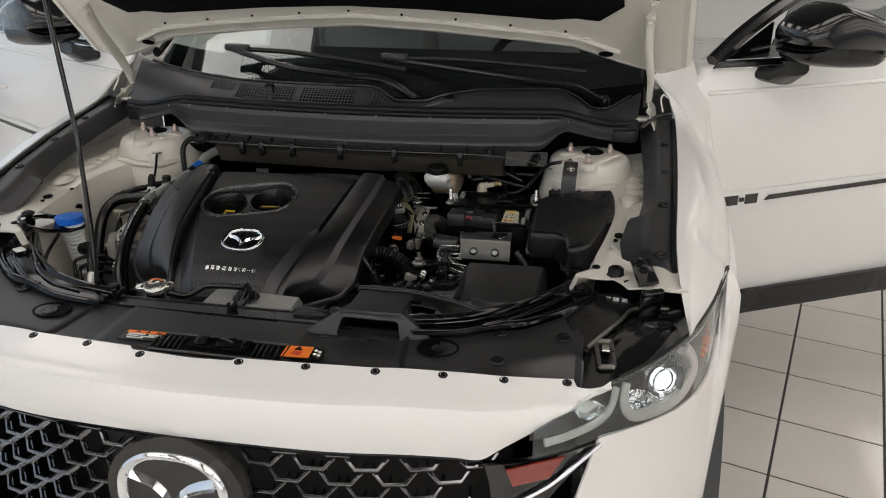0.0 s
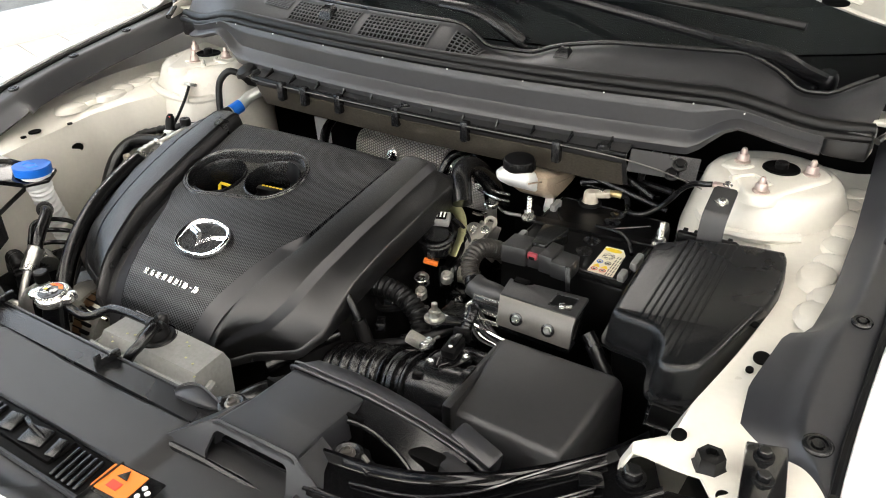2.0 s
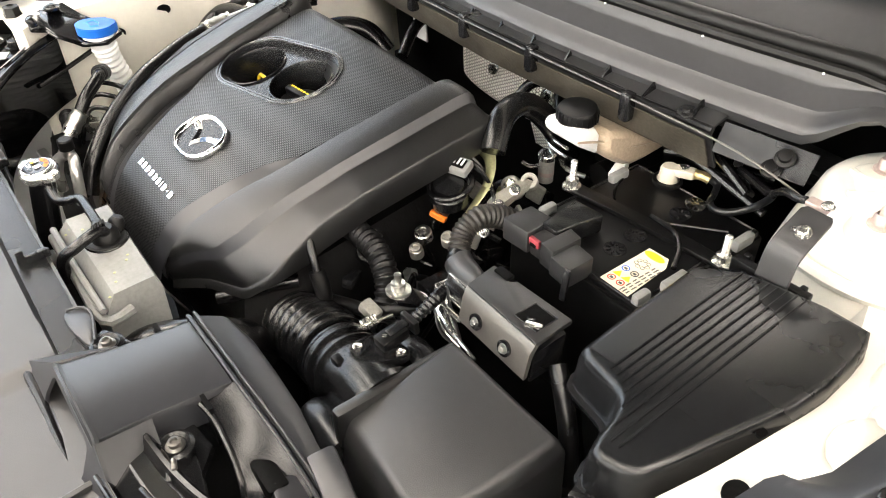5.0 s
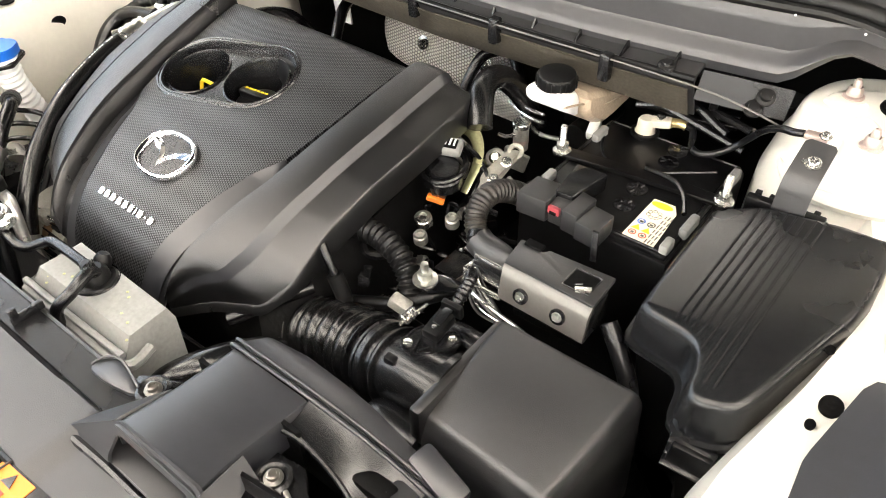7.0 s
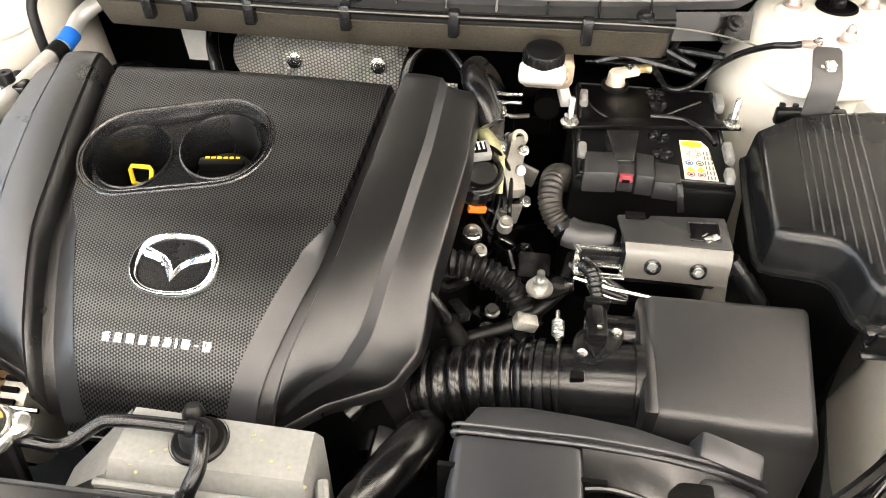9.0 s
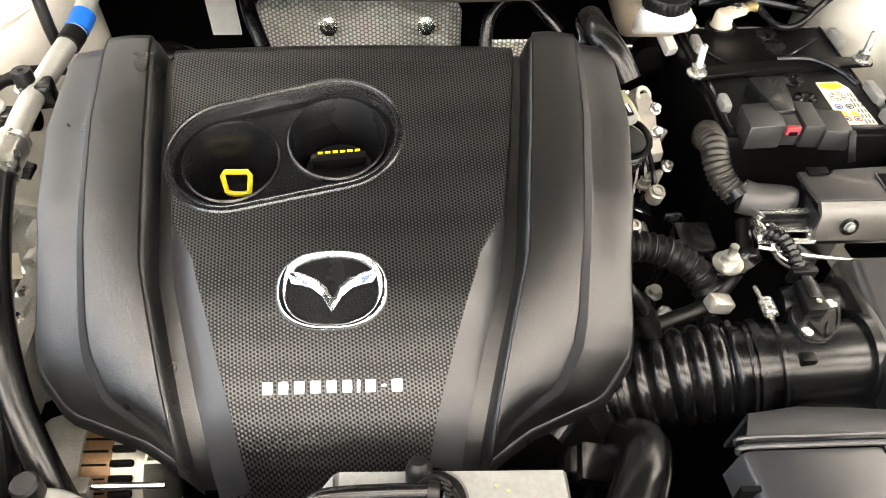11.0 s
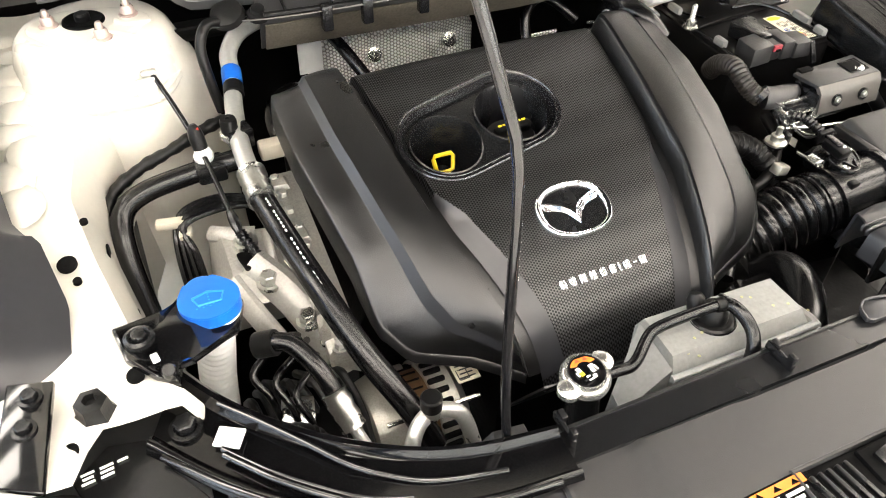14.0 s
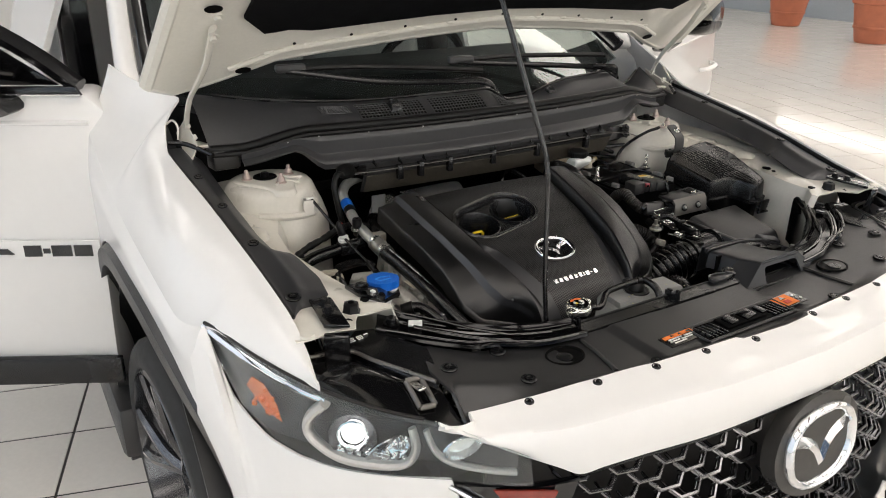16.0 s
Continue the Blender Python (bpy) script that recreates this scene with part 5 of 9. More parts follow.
    for k in range(9):
        y = 1.50 + 0.04 * k
        part("sealer", lathe([(0.020, -0.004), (0.016, 0.004), (0.008, 0.007), (0, 0.008)], (s * (0.655 + rnd.uniform(-0.012, 0.012)), y, 1.032 + 0.012 * max(0, (y - 1.45)) / 0.3), (0, 0, 1), 14, 1 + rnd.random() * 0.5, 1 + rnd.random()), CREAM, inner)
    # no cut-outs: dark discs and one dark sheet paint the shaded holes
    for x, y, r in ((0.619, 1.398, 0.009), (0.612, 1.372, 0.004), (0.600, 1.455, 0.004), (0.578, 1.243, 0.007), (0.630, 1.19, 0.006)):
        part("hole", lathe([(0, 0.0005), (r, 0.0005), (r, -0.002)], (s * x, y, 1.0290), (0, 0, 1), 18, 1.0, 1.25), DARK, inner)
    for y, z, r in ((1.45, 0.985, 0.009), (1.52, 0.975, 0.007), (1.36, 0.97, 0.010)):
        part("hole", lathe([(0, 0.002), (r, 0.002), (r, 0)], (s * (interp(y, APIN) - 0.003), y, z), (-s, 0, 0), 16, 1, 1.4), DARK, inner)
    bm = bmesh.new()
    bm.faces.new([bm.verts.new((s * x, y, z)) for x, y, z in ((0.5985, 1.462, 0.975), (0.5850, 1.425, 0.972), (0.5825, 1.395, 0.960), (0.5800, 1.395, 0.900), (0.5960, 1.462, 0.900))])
    part("opening", thick(bm, 0.002), DARK, inner, "dark sheet as the shade of an opening low in the inner wing")
    stop = part("bump_stop", lathe([(0.016, 0), (0.016, 0.004), (0.0135, 0.007), (0.0125, 0.018), (0.006, 0.020), (0.005, 0.014), (0, 0.014)], (s * 0.611, 1.222, 1.022), (0, 0, 1), 6), RUBBER, inner, "black rubber bump stop")
    br = part("corner_bracket", prism([(s * a, b) for a, b in [(0.645, 1.150), (0.679, 1.168), (0.667, 1.258), (0.633, 1.248)]], 1.040, 1.046, 0.002), GLOSS, inner, "gloss black corner bracket")
    part("bracket_drop", box((s * 0.667, 1.150, 1.012), (0.038, 0.012, 0.056), 0.004, (12, 0, s * 25)), GLOSS, inner)
    hexbolt((s * 0.650, 1.236, 1.046), 0.006, 0.008, SATIN, inner)
    hexbolt((s * 0.655, 1.208, 1.046), 0.006, 0.008, SATIN, inner)
    part("stamped_disc", lathe([(0.012, 0), (0.010, 0.003), (0, 0.003)], (s * 0.705, 1.17, 1.034), (0, 0, 1), 20), CREAM, inner)

    # black cover strip bolted along the wing
    BZ = [(1.22, 1.040), (1.27, 1.049), (1.425, 1.086), (1.563, 1.111), (1.695, 1.130), (1.85, 1.150)]
    FI = [(1.222, 0.700), (1.245, 0.672), (1.285, 0.622), (1.33, 0.618), (1.40, 0.632), (1.44, 0.655), (1.50, 0.664), (1.62, 0.668), (1.85, 0.665)]

    def cover_fn(u, v):
        y = 1.222 + 0.628 * u
        xo, xi, z = interp(y, FX) - 0.006, interp(y, FI), interp(y, BZ)
        x = xo + (xi - xo) * v
        return (s * x, y, z - interp(v, [(0, 0.004), (0.08, 0.0), (0.45, 0.001), (0.62, 0.010), (1, 0.034 if y > 1.42 else 0.022)]))
    fc = part("wing_cover", thick(grid(cover_fn, 60, 16), 0.003), SCOOPPL, car, "black plastic cover strip bolted along the wing")
    part("cover_edge", tube([(s * (interp(y, FX) - 0.004), y, interp(y, BZ) + 0.001) for y in np.linspace(1.222, 1.85, 25)], 0.005, 8, 1), RUBBER, fc)
    for x, y, z, r in ((0.717, 1.695, 1.130, 0.009), (0.711, 1.563, 1.111, 0.009), (0.702, 1.425, 1.086, 0.010), (0.693, 1.270, 1.049, 0.013)):
        pushclip((s * (x - 0.006), y, z - 0.001), r, fc, (0, -0.12, 1))

# ---------------------------------------------------------------- radiator cover and beams
REAR = [(0, 1.098), (0.25, 1.096), (0.288, 1.062), (0.36, 1.066), (0.42, 1.080), (0.47, 1.088), (0.505, 1.112), (0.533, 1.132), (0.545, 1.118), (0.566, 1.05)]


def rc_z(x, y):
    f = (y - nose_in(x)) / 0.18
    base = 0.958 + 0.030 * (abs(x) / 0.54) ** 2.5
    edge = nose_top(x) - 0.004
    return edge + (base - edge) * ease(0, 0.25, f) + (0.006 if abs(x + 0.04) < 0.17 and y < 1.065 else 0)


def rc_fn(u, v):
    x = (u * 2 - 1) * 0.564
    a, b = nose_in(x) - 0.003, interp(abs(x), REAR)
    y = a + (b - a) * v
    return (x, y, rc_z(x, y))


rc = part("radiator_cover", thick(grid(rc_fn, 120, 30), 0.004), GREYPL, car, "black plastic radiator cover with labels and clips")
part("rear_ledge", thick(grid(lambda u, v: (-0.285 + 0.56 * u, 1.066 + 0.034 * v, 0.966 - 0.002 * v), 20, 4), 0.006), SATIN, rc, "smooth black rear ledge")
part("ledge_wall", thick(grid(lambda u, v: (-0.285 + 0.56 * u, 1.100, 0.966 - 0.10 * v), 12, 4), 0.003), PLASTIC, rc)
# latch opening
# dark box paints the shade of the latch opening
part("latch_opening", box((0.0, 0.962, 0.962), (0.215, 0.048, 0.010), 0.003), DARK, rc, "dark plate as the shade of the opening with latch and slats")
for x in list(np.linspace(-0.098, -0.062, 5)) + list(np.linspace(0.062, 0.098, 5)):
    part("slat", box((x, 0.960, 0.968), (0.004, 0.038, 0.006), 0.001, (0, 0, 8)), SATIN, rc)
latch = part("latch", box((0.0, 0.966, 0.966), (0.10, 0.034, 0.012), 0.003), DARK, rc)
for x, w in ((-0.03, 0.02), (0.012, 0.03), (0.045, 0.012)):
    part("latch_plate", box((x, 0.964, 0.974), (w, 0.022, 0.005), 0.001, (6, 0, 10)), SATIN, rc)
part("latch_hook", tube([(-0.02, 0.975, 0.975), (0.0, 0.968, 0.980), (0.022, 0.966, 0.974)], 0.003, 8, 5), SATIN, rc)
part("opening_rim", add_tube(bmesh.new(), [(-0.11, 0.937, 0.967), (0.11, 0.937, 0.967), (0.11, 0.988, 0.967), (-0.11, 0.988, 0.967), (-0.11, 0.937, 0.967)], 0.003, 6, 1, cap=False), PLASTIC, rc)
lb = part("warning_label", box((-0.137, 0.972, 0.9665), (0.078, 0.030, 0.0015), 0, (0, 0, 2)), GLOSS, rc, "black and orange warning label")
part("label_stripe", box((-0.137, 0.981, 0.968), (0.066, 0.008, 0.001), 0, (0, 0, 2)), ORANGE, rc)
for k, (x, y, w) in enumerate(((-0.150, 0.9735, 0.030), (-0.118, 0.9735, 0.022), (-0.155, 0.968, 0.022), (-0.128, 0.968, 0.026), (-0.148, 0.9625, 0.028))):
    part("print_bar", box((x, y, 0.968), (w, 0.0028, 0.001), 0, (0, 0, 2)), WHITE, rc)
for k in range(3):
    part("warning_mark", prism([(-0.155 + 0.018 * k, 0.979), (-0.147 + 0.018 * k, 0.979), (-0.151 + 0.018 * k, 0.984)], 0.9686, 0.9692), GLOSS, rc)
part("orange_label", box((0.127, 0.972, 0.9665), (0.044, 0.032, 0.0015), 0, (0, 0, 3)), ORANGE, rc, "square orange warning label")
part("label_border", box((0.135, 0.9715, 0.9655), (0.068, 0.038, 0.0015), 0, (0, 0, 3)), GLOSS, rc)
part("warning_mark", prism([(0.120, 0.975), (0.134, 0.975), (0.127, 0.986)], 0.9675, 0.9685), GLOSS, rc)
part("book_mark", box((0.127, 0.966, 0.968), (0.014, 0.009, 0.001)), RED, rc)
for x, y in ((0.156, 0.978), (0.163, 0.975), (0.157, 0.968), (0.164, 0.965)):
    part("symbol_dot", lathe([(0, 0.001), (0.003, 0.001), (0.003, 0)], (x, y, 0.9675), (0, 0, 1), 8), WHITE, rc)
for s in (1, -1):
    for x, y, z, r in ((0.435, 1.072, 0.972, 0.013), (0.534, 1.054, 0.990, 0.013), (0.44, 0.985, 0.972, 0.012), (0.225, 0.94, 0.968, 0.010)):
        pushclip((s * x, y, rc_z(x, y) + 0.001), r, rc)
    part("access_hole", lathe([(0.030, 0.0), (0.029, 0.002), (0.026, 0.002), (0.025, -0.001), (0, -0.001)], (s * 0.342, 1.021, rc_z(0.342, 1.021) + 0.001), (0, 0, 1), 28, 1.15, 0.9), DARK, rc, "round access recess")
    part("access_bolt", lathe([(0.014, -0.003), (0.013, 0.002), (0.008, 0.003), (0, 0.002)], (s * 0.345, 1.018, rc_z(0.342, 1.021)), (0, 0, 1), 20), SATIN, rc)
    part("cover_rib", tube([(s * 0.30, 0.95, 0.966), (s * 0.29, 1.0, 0.966), (s * 0.285, 1.05, 0.966)], 0.004, 6, 4), PLASTIC, rc)
    # glossy curved front beam
    RE = path2([(0.27, 1.100), (0.33, 1.106), (0.385, 1.120), (0.45, 1.158), (0.51, 1.212), (0.545, 1.262)], 6)
    FE = path2([(0.27, 1.048), (0.36, 1.054), (0.425, 1.078), (0.470, 1.086), (0.5305, 1.1304), (0.585, 1.190)], 6)
    nb = len(RE) - 1

    def beam_fn(u, v):
        i = min(int(round(u * nb)), nb)
        (xa, ya), (xb, yb) = RE[i], FE[i]
        z = 0.972 + 0.026 * u
        return (s * (xa + (xb - xa) * v), ya + (yb - ya) * v, z + interp(v, [(0, 0.002), (0.06, 0.009), (0.14, 0.009), (0.22, 0.002), (0.5, 0.003), (0.80, 0.0), (0.86, 0.006), (0.92, 0.006), (1, -0.002)]))
    beam = part("front_beam", thick(grid(beam_fn, nb, 30), 0.004), BEAMBLK, car, "gloss black painted front beam")
    part("beam_wall", thick(grid(lambda u, v: (s * RE[min(int(round(u * nb)), nb)][0], RE[min(int(round(u * nb)), nb)][1], 0.972 + 0.026 * u - 0.10 * v), nb, 4), 0.003), BEAMBLK, beam)
    on = lambda x, y: 0.978 + 0.026 * ease(0.30, 0.56, x)
    for off, r in ((0.0, 0.0026), (0.006, 0.0020)):
        part("beam_ridge", tube([(s * x, y + off, on(x, y)) for x, y in ((0.5295, 1.1620), (0.512, 1.1425), (0.4964, 1.1265), (0.4638, 1.100), (0.4368, 1.083), (0.405, 1.073))], r, 8, 6, 0.8), GLOSS, beam)
    part("beam_lip", tube([(s * x, y, on(x, y) - 0.001) for x, y in ((0.5734, 1.1780), (0.552, 1.155), (0.5305, 1.1325), (0.4924, 1.101), (0.466, 1.088), (0.435, 1.084), (0.41, 1.076), (0.36, 1.059), (0.29, 1.051))], 0.0028, 8, 6, 0.8), GLOSS, beam)
    part("beam_rail", tube([(s * x, y, on(x, y) + 0.002) for x, y in ((0.524, 1.2100), (0.50, 1.185), (0.471, 1.1530), (0.4409, 1.1192), (0.4092, 1.0975), (0.3786, 1.0850), (0.3256, 1.0750))], 0.0022, 8, 6, 0.8), GLOSS, beam)
    cover_piece = [(0.583, 1.204), (0.612, 1.210), (0.640, 1.186), (0.622, 1.136), (0.590, 1.070), (0.570, 1.034), (0.553, 1.055), (0.545, 1.080), (0.534, 1.119), (0.568, 1.170)]
    part("corner_cover", prism(cover_piece, 0.984, 0.992, 0.002, lambda x, y, z: (s * x, y, z + 0.06 * (y - 1.12))), SATIN, beam, "black corner cover beside the lamp")
    for k, (dx, dy, w) in enumerate(((-0.004, 0.0, 0.008), (0.008, 0.0, 0.010), (0.008, -0.004, 0.010), (0.008, -0.008, 0.010), (0.022, 0.0, 0.010), (0.022, -0.004, 0.008), (0.022, -0.008, 0.010))):
        part("print_bar", box((s * (0.606 + dx), 1.192 + dy - 0.1 * dx, 0.9972 + 0.06 * dy), (w, 0.0020, 0.0008), 0, (3.4, 0, -s * 8)), WHITE, beam)
    hexbolt((s * 0.552, 1.200, 0.998), 0.009, 0.012, SATIN, beam)
    part("beam_patch", box((s * 0.522, 1.176, 1.002), (0.022, 0.018, 0.003), 0.001, (0, 0, s * 30)), CLEARW if s < 0 else GLOSS, beam)

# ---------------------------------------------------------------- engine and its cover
# block, gearbox and radiator are coloured near-black for the shade below the cover
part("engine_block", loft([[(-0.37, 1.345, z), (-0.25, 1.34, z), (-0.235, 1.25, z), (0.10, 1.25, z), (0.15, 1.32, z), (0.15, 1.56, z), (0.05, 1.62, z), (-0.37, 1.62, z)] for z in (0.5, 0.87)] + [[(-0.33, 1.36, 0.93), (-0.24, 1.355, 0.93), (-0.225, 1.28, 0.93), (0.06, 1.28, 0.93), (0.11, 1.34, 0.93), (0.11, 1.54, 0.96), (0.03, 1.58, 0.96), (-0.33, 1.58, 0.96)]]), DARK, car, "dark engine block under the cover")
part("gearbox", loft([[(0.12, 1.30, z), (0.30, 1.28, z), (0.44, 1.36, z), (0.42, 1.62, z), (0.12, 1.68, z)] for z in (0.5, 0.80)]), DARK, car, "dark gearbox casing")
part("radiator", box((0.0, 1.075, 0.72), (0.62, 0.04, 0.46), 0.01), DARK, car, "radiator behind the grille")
ZC = [(1.198, 0.872), (1.204, 0.895), (1.213, 0.915), (1.228, 0.936), (1.25, 0.955), (1.29, 0.9755), (1.325, 0.989), (1.40, 1.011), (1.46, 1.027), (1.52, 1.0415), (1.56, 1.050), (1.575, 1.050), (1.585, 1.044), (1.590, 1.030)]
zc_s = spline([(y, z, 0) for y, z in ZC], 5)
ZCS = [(p.x, p.y) for p in zc_s]
CX = -0.12
RIDGE = [(1.198, 0.092), (1.23, 0.100), (1.34, 0.132), (1.45, 0.150), (1.59, 0.166)]
ridge_x = lambda y: interp(y, RIDGE)
hc = [(-0.216, 1.449, 0.0425), (-0.124, 1.470, 0.0445)]


def stadium(d, n=20):
    """Outline round both wells, grown by d."""
    (x1, y1, r1), (x2, y2, r2) = hc
    a = math.atan2(y2 - y1, x2 - x1)
    out = []
    for k in range(n + 1):
        q = a + math.pi / 2 + math.pi * k / n
        out.append((x1 + (r1 + d) * math.cos(q), y1 + (r1 + d) * math.sin(q)))
    for k in range(n + 1):
        q = a - math.pi / 2 + math.pi * k / n
        out.append((x2 + (r2 + d) * math.cos(q), y2 + (r2 + d) * math.sin(q)))
    return out


def in_stadium(x, y, d):
    (x1, y1, r1), (x2, y2, r2) = hc
    p, a, b = Vector((x, y)), Vector((x1, y1)), Vector((x2, y2))
    f = max(0, min(1, (p - a).dot(b - a) / (b - a).length_squared))
    return (p - a.lerp(b, f)).length < r1 + (r2 - r1) * f + d


top_z = lambda x, y: interp(y, ZCS) + 0.004 * (1 - ((x - CX) / 0.16) ** 2)


BW = [(1.198, 0.025), (1.30, 0.021), (1.350, 0.018), (1.385, 0.0025), (1.6, 0.0015)]


def pan_fn(u, v):
    y = 1.590 - 0.392 * v
    w = ridge_x(y)
    x = CX + (u * 2 - 1) * w
    bw = interp(y, BW)
    return (x, y, top_z(x, y) - 0.010 * max(0.0, (abs(x - CX) - (w - bw)) / bw))


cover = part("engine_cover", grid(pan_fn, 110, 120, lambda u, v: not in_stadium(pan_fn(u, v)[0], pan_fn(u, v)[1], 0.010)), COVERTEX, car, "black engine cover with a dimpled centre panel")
for s in (1, -1):
    def facet(u, v):
        y = 1.386 - 0.184 * v
        w, b = ridge_x(y), interp(y, BW)
        x = CX + s * (w - b + (b + 0.0005) * u)
        return (x, y, top_z(x, y) - 0.010 * u + 0.0006)
    # lighter bluish colour paints the window light on the chamfer
    part("cover_facet", grid(facet, 6, 40), SCOOPPL, cover, "smooth chamfer beside the dimpled panel")
# rim and floor of the two wells
bm = bmesh.new()
loops = []
for d, dz in ((0.0155, 0.0003), (0.0145, 0.0018), (0.0125, 0.0018), (0.0115, 0.0002), (0.0105, 0.0002), (0.0098, 0.0014), (0.0082, 0.0014), (0.0075, -0.002), (0.0075, -0.012)):
    loops.append([bm.verts.new((x, y, top_z(x, y) + dz)) for x, y in stadium(d)])
for a, b in zip(loops, loops[1:]):
    for k in range(len(a)):
        bm.faces.new((a[k], a[(k + 1) % len(a)], b[(k + 1) % len(a)], b[k]))
part("well_rim", bm, mat("smooth_black_lip", (0.012, 0.012, 0.013), 0.20, vary=0.1, scale=5, spec=1.0), cover, "raised lip round the two wells")
bm = bmesh.new()
es = []
for lp in ([(x, y) for x, y in stadium(0.0085)], *[[(cx + r * 0.97 * math.cos(2 * math.pi * k / 40), cy + r * 0.97 * math.sin(2 * math.pi * k / 40)) for k in range(40)] for cx, cy, r in hc]):
    vs = [bm.verts.new((x, y, top_z(x, y) - 0.010)) for x, y in lp]
    es += [bm.edges.new((vs[k], vs[(k + 1) % len(vs)])) for k in range(len(vs))]
bmesh.ops.triangle_fill(bm, use_beauty=True, use_dissolve=False, edges=es)
part("well_floor", bm, SATIN, cover)
for i, (cx, cy, r) in enumerate(hc):
    bm = bmesh.new()
    rings = []
    for rr, dz in ((1.0, -0.0105), (1.0, -0.007), (0.965, -0.006), (0.94, -0.010), (0.90, -0.075)):
        rings.append([bm.verts.new((cx + r * rr * math.cos(2 * math.pi * k / 40), cy + r * rr * math.sin(2 * math.pi * k / 40), top_z(cx, cy + r * rr * math.sin(2 * math.pi * k / 40)) + dz)) for k in range(40)])
    for a, b in zip(rings, rings[1:]):
        for k in range(40):
            bm.faces.new((a[k], a[(k + 1) % 40], b[(k + 1) % 40], b[k]))
    bm.faces.new(rings[-1])
    part("well", bm, SATIN, cover, "round black well")
    if i == 0:
        part("dipstick_ring", add_tube(bmesh.new(), [(-0.2165 + a, 1.4545 + b * 0.35, 0.992 + b * 0.9) for a, b in ((-0.010, -0.012), (-0.0125, 0.004), (-0.010, 0.008), (0.010, 0.008), (0.0125, 0.004), (0.010, -0.012), (0.004, -0.014), (-0.004, -0.014), (-0.010, -0.012))], 0.0026, 6, 1, cap=False), YELLOW, cover, "yellow dipstick handle")
    else:
        part("oil_cap", lathe([(0.031, -0.070), (0.031, -0.040), (0.028, -0.034), (0, -0.033)], (cx, cy - 0.004, top_z(cx, cy)), (0, 0, 1), 28), BATBLK, cover, "black oil filler cap")
        part("cap_grip", box((cx, cy - 0.006, top_z(cx, cy) - 0.028), (0.050, 0.011, 0.014), 0.003, (8, 0, 6)), BATBLK, cover)
        for k in range(6):
            part("print_bar", box((cx - 0.016 + 0.0066 * k, cy - 0.005 + 0.0007 * k, top_z(cx, cy) - 0.0203), (0.0046, 0.0026, 0.0006), 0, (8, 0, 6)), YELLOW, cover)

OUT = [(0.0, 0.258, 1.587), (0.08, 0.261, 1.565), (0.3, 0.261, 1.485), (0.5, 0.252, 1.407), (0.66, 0.243, 1.350), (0.78, 0.240, 1.303), (0.84, 0.236, 1.287), (0.91, 0.214, 1.263), (0.96, 0.150, 1.242), (1.0, 0.104, 1.214)]
OZ = [(0, 1.042), (0.08, 1.042), (0.3, 1.030), (0.5, 1.010), (0.66, 0.986), (0.78, 0.957), (0.84, 0.942), (0.91, 0.918), (0.96, 0.902), (1, 0.884)]
for s in (1, -1):
    def flank(u, v, s=s):
        ry = 1.590 - (1.590 - 1.206) * v
        rx, rz = ridge_x(ry), interp(ry, ZCS) + 0.010
        ox = float(np.interp(v, [p[0] for p in OUT], [p[1] for p in OUT]))
        oy = float(np.interp(v, [p[0] for p in OUT], [p[2] for p in OUT]))
        oz = interp(v, OZ)
        zb = interp(ry, ZCS)
        groove = interp(v, [(0, 0.006), (0.4, 0.008), (0.6, 0.012), (1, 0.014)])
        if u > 0.9:
            f = (u - 0.9) / 0.1
            return (CX + s * (ox + 0.004 * math.sin(f * math.pi / 2)), oy - 0.004 * f * v, oz - interp(v, [(0, 0.034), (0.70, 0.034), (0.86, 0.012), (1, 0.010)]) * f ** 1.5)
        if u < 0.12:
            return (CX + s * (rx - 0.002 + (groove + 0.002) * u / 0.12), ry, zb - 0.010)
        if u < 0.24:
            f = (u - 0.12) / 0.12
            a = f * math.pi / 2
            return (CX + s * (rx + groove + 0.010 * f), ry + (oy - ry) * 0.03 * f, zb - 0.010 + 0.022 * math.sin(a))
        f = (u - 0.24) / 0.66
        x0 = rx + groove + 0.010
        x = x0 + (ox - x0) * f
        y = ry + (oy - ry) * (0.03 + 0.97 * f)
        z = zb + 0.012 + (oz - zb - 0.012) * f ** 1.5 + 0.004 * math.sin(f * math.pi) + 0.0045 - 0.0085 * min(1.0, max(0.0, (f - 0.50) / 0.085)) + 0.004 * ease(0.62, 1.0, f)
        return (CX + s * x, y, z)
    part("cover_flank", grid(flank, 100, 70), PLASTIC, cover, "grained black flank of the engine cover")
    # strip coloured lighter than the flank, as the daylight caught by its step
    part("flank_ridge", grid(lambda u, v, s=s: tuple(Vector(flank(0.24 + 0.66 * (0.500 + 0.085 * u), 0.01 + 0.97 * v, s)) + Vector((0.0004 * s, 0, 0.0007))), 4, 60), SCOOPPL, cover, "smooth chamfered step along the flank")
part("cover_back", thick(grid(lambda u, v: (CX + (u * 2 - 1) * 0.255, 1.590 - 0.002 * v, 1.032 - 0.03 * abs(u * 2 - 1) ** 3 - 0.10 * v), 20, 4), 0.003), PLASTIC, cover)
part("cover_chin", thick(grid(lambda u, v: (CX + (u * 2 - 1) * (0.092 + 0.03 * v), 1.200 + 0.03 * v, 0.874 - 0.06 * v), 20, 4), 0.003), PLASTIC, cover)
for x, y in ((-0.19, 1.598), (-0.03, 1.598), (0.01, 1.595)):
    part("rear_clip", box((x, y, 1.028), (0.05 if x < -0.1 else 0.022, 0.014, 0.010), 0.003), SATIN, cover)
slope_e = math.atan2(interp(1.345, ZCS) - interp(1.30, ZCS), 0.045)
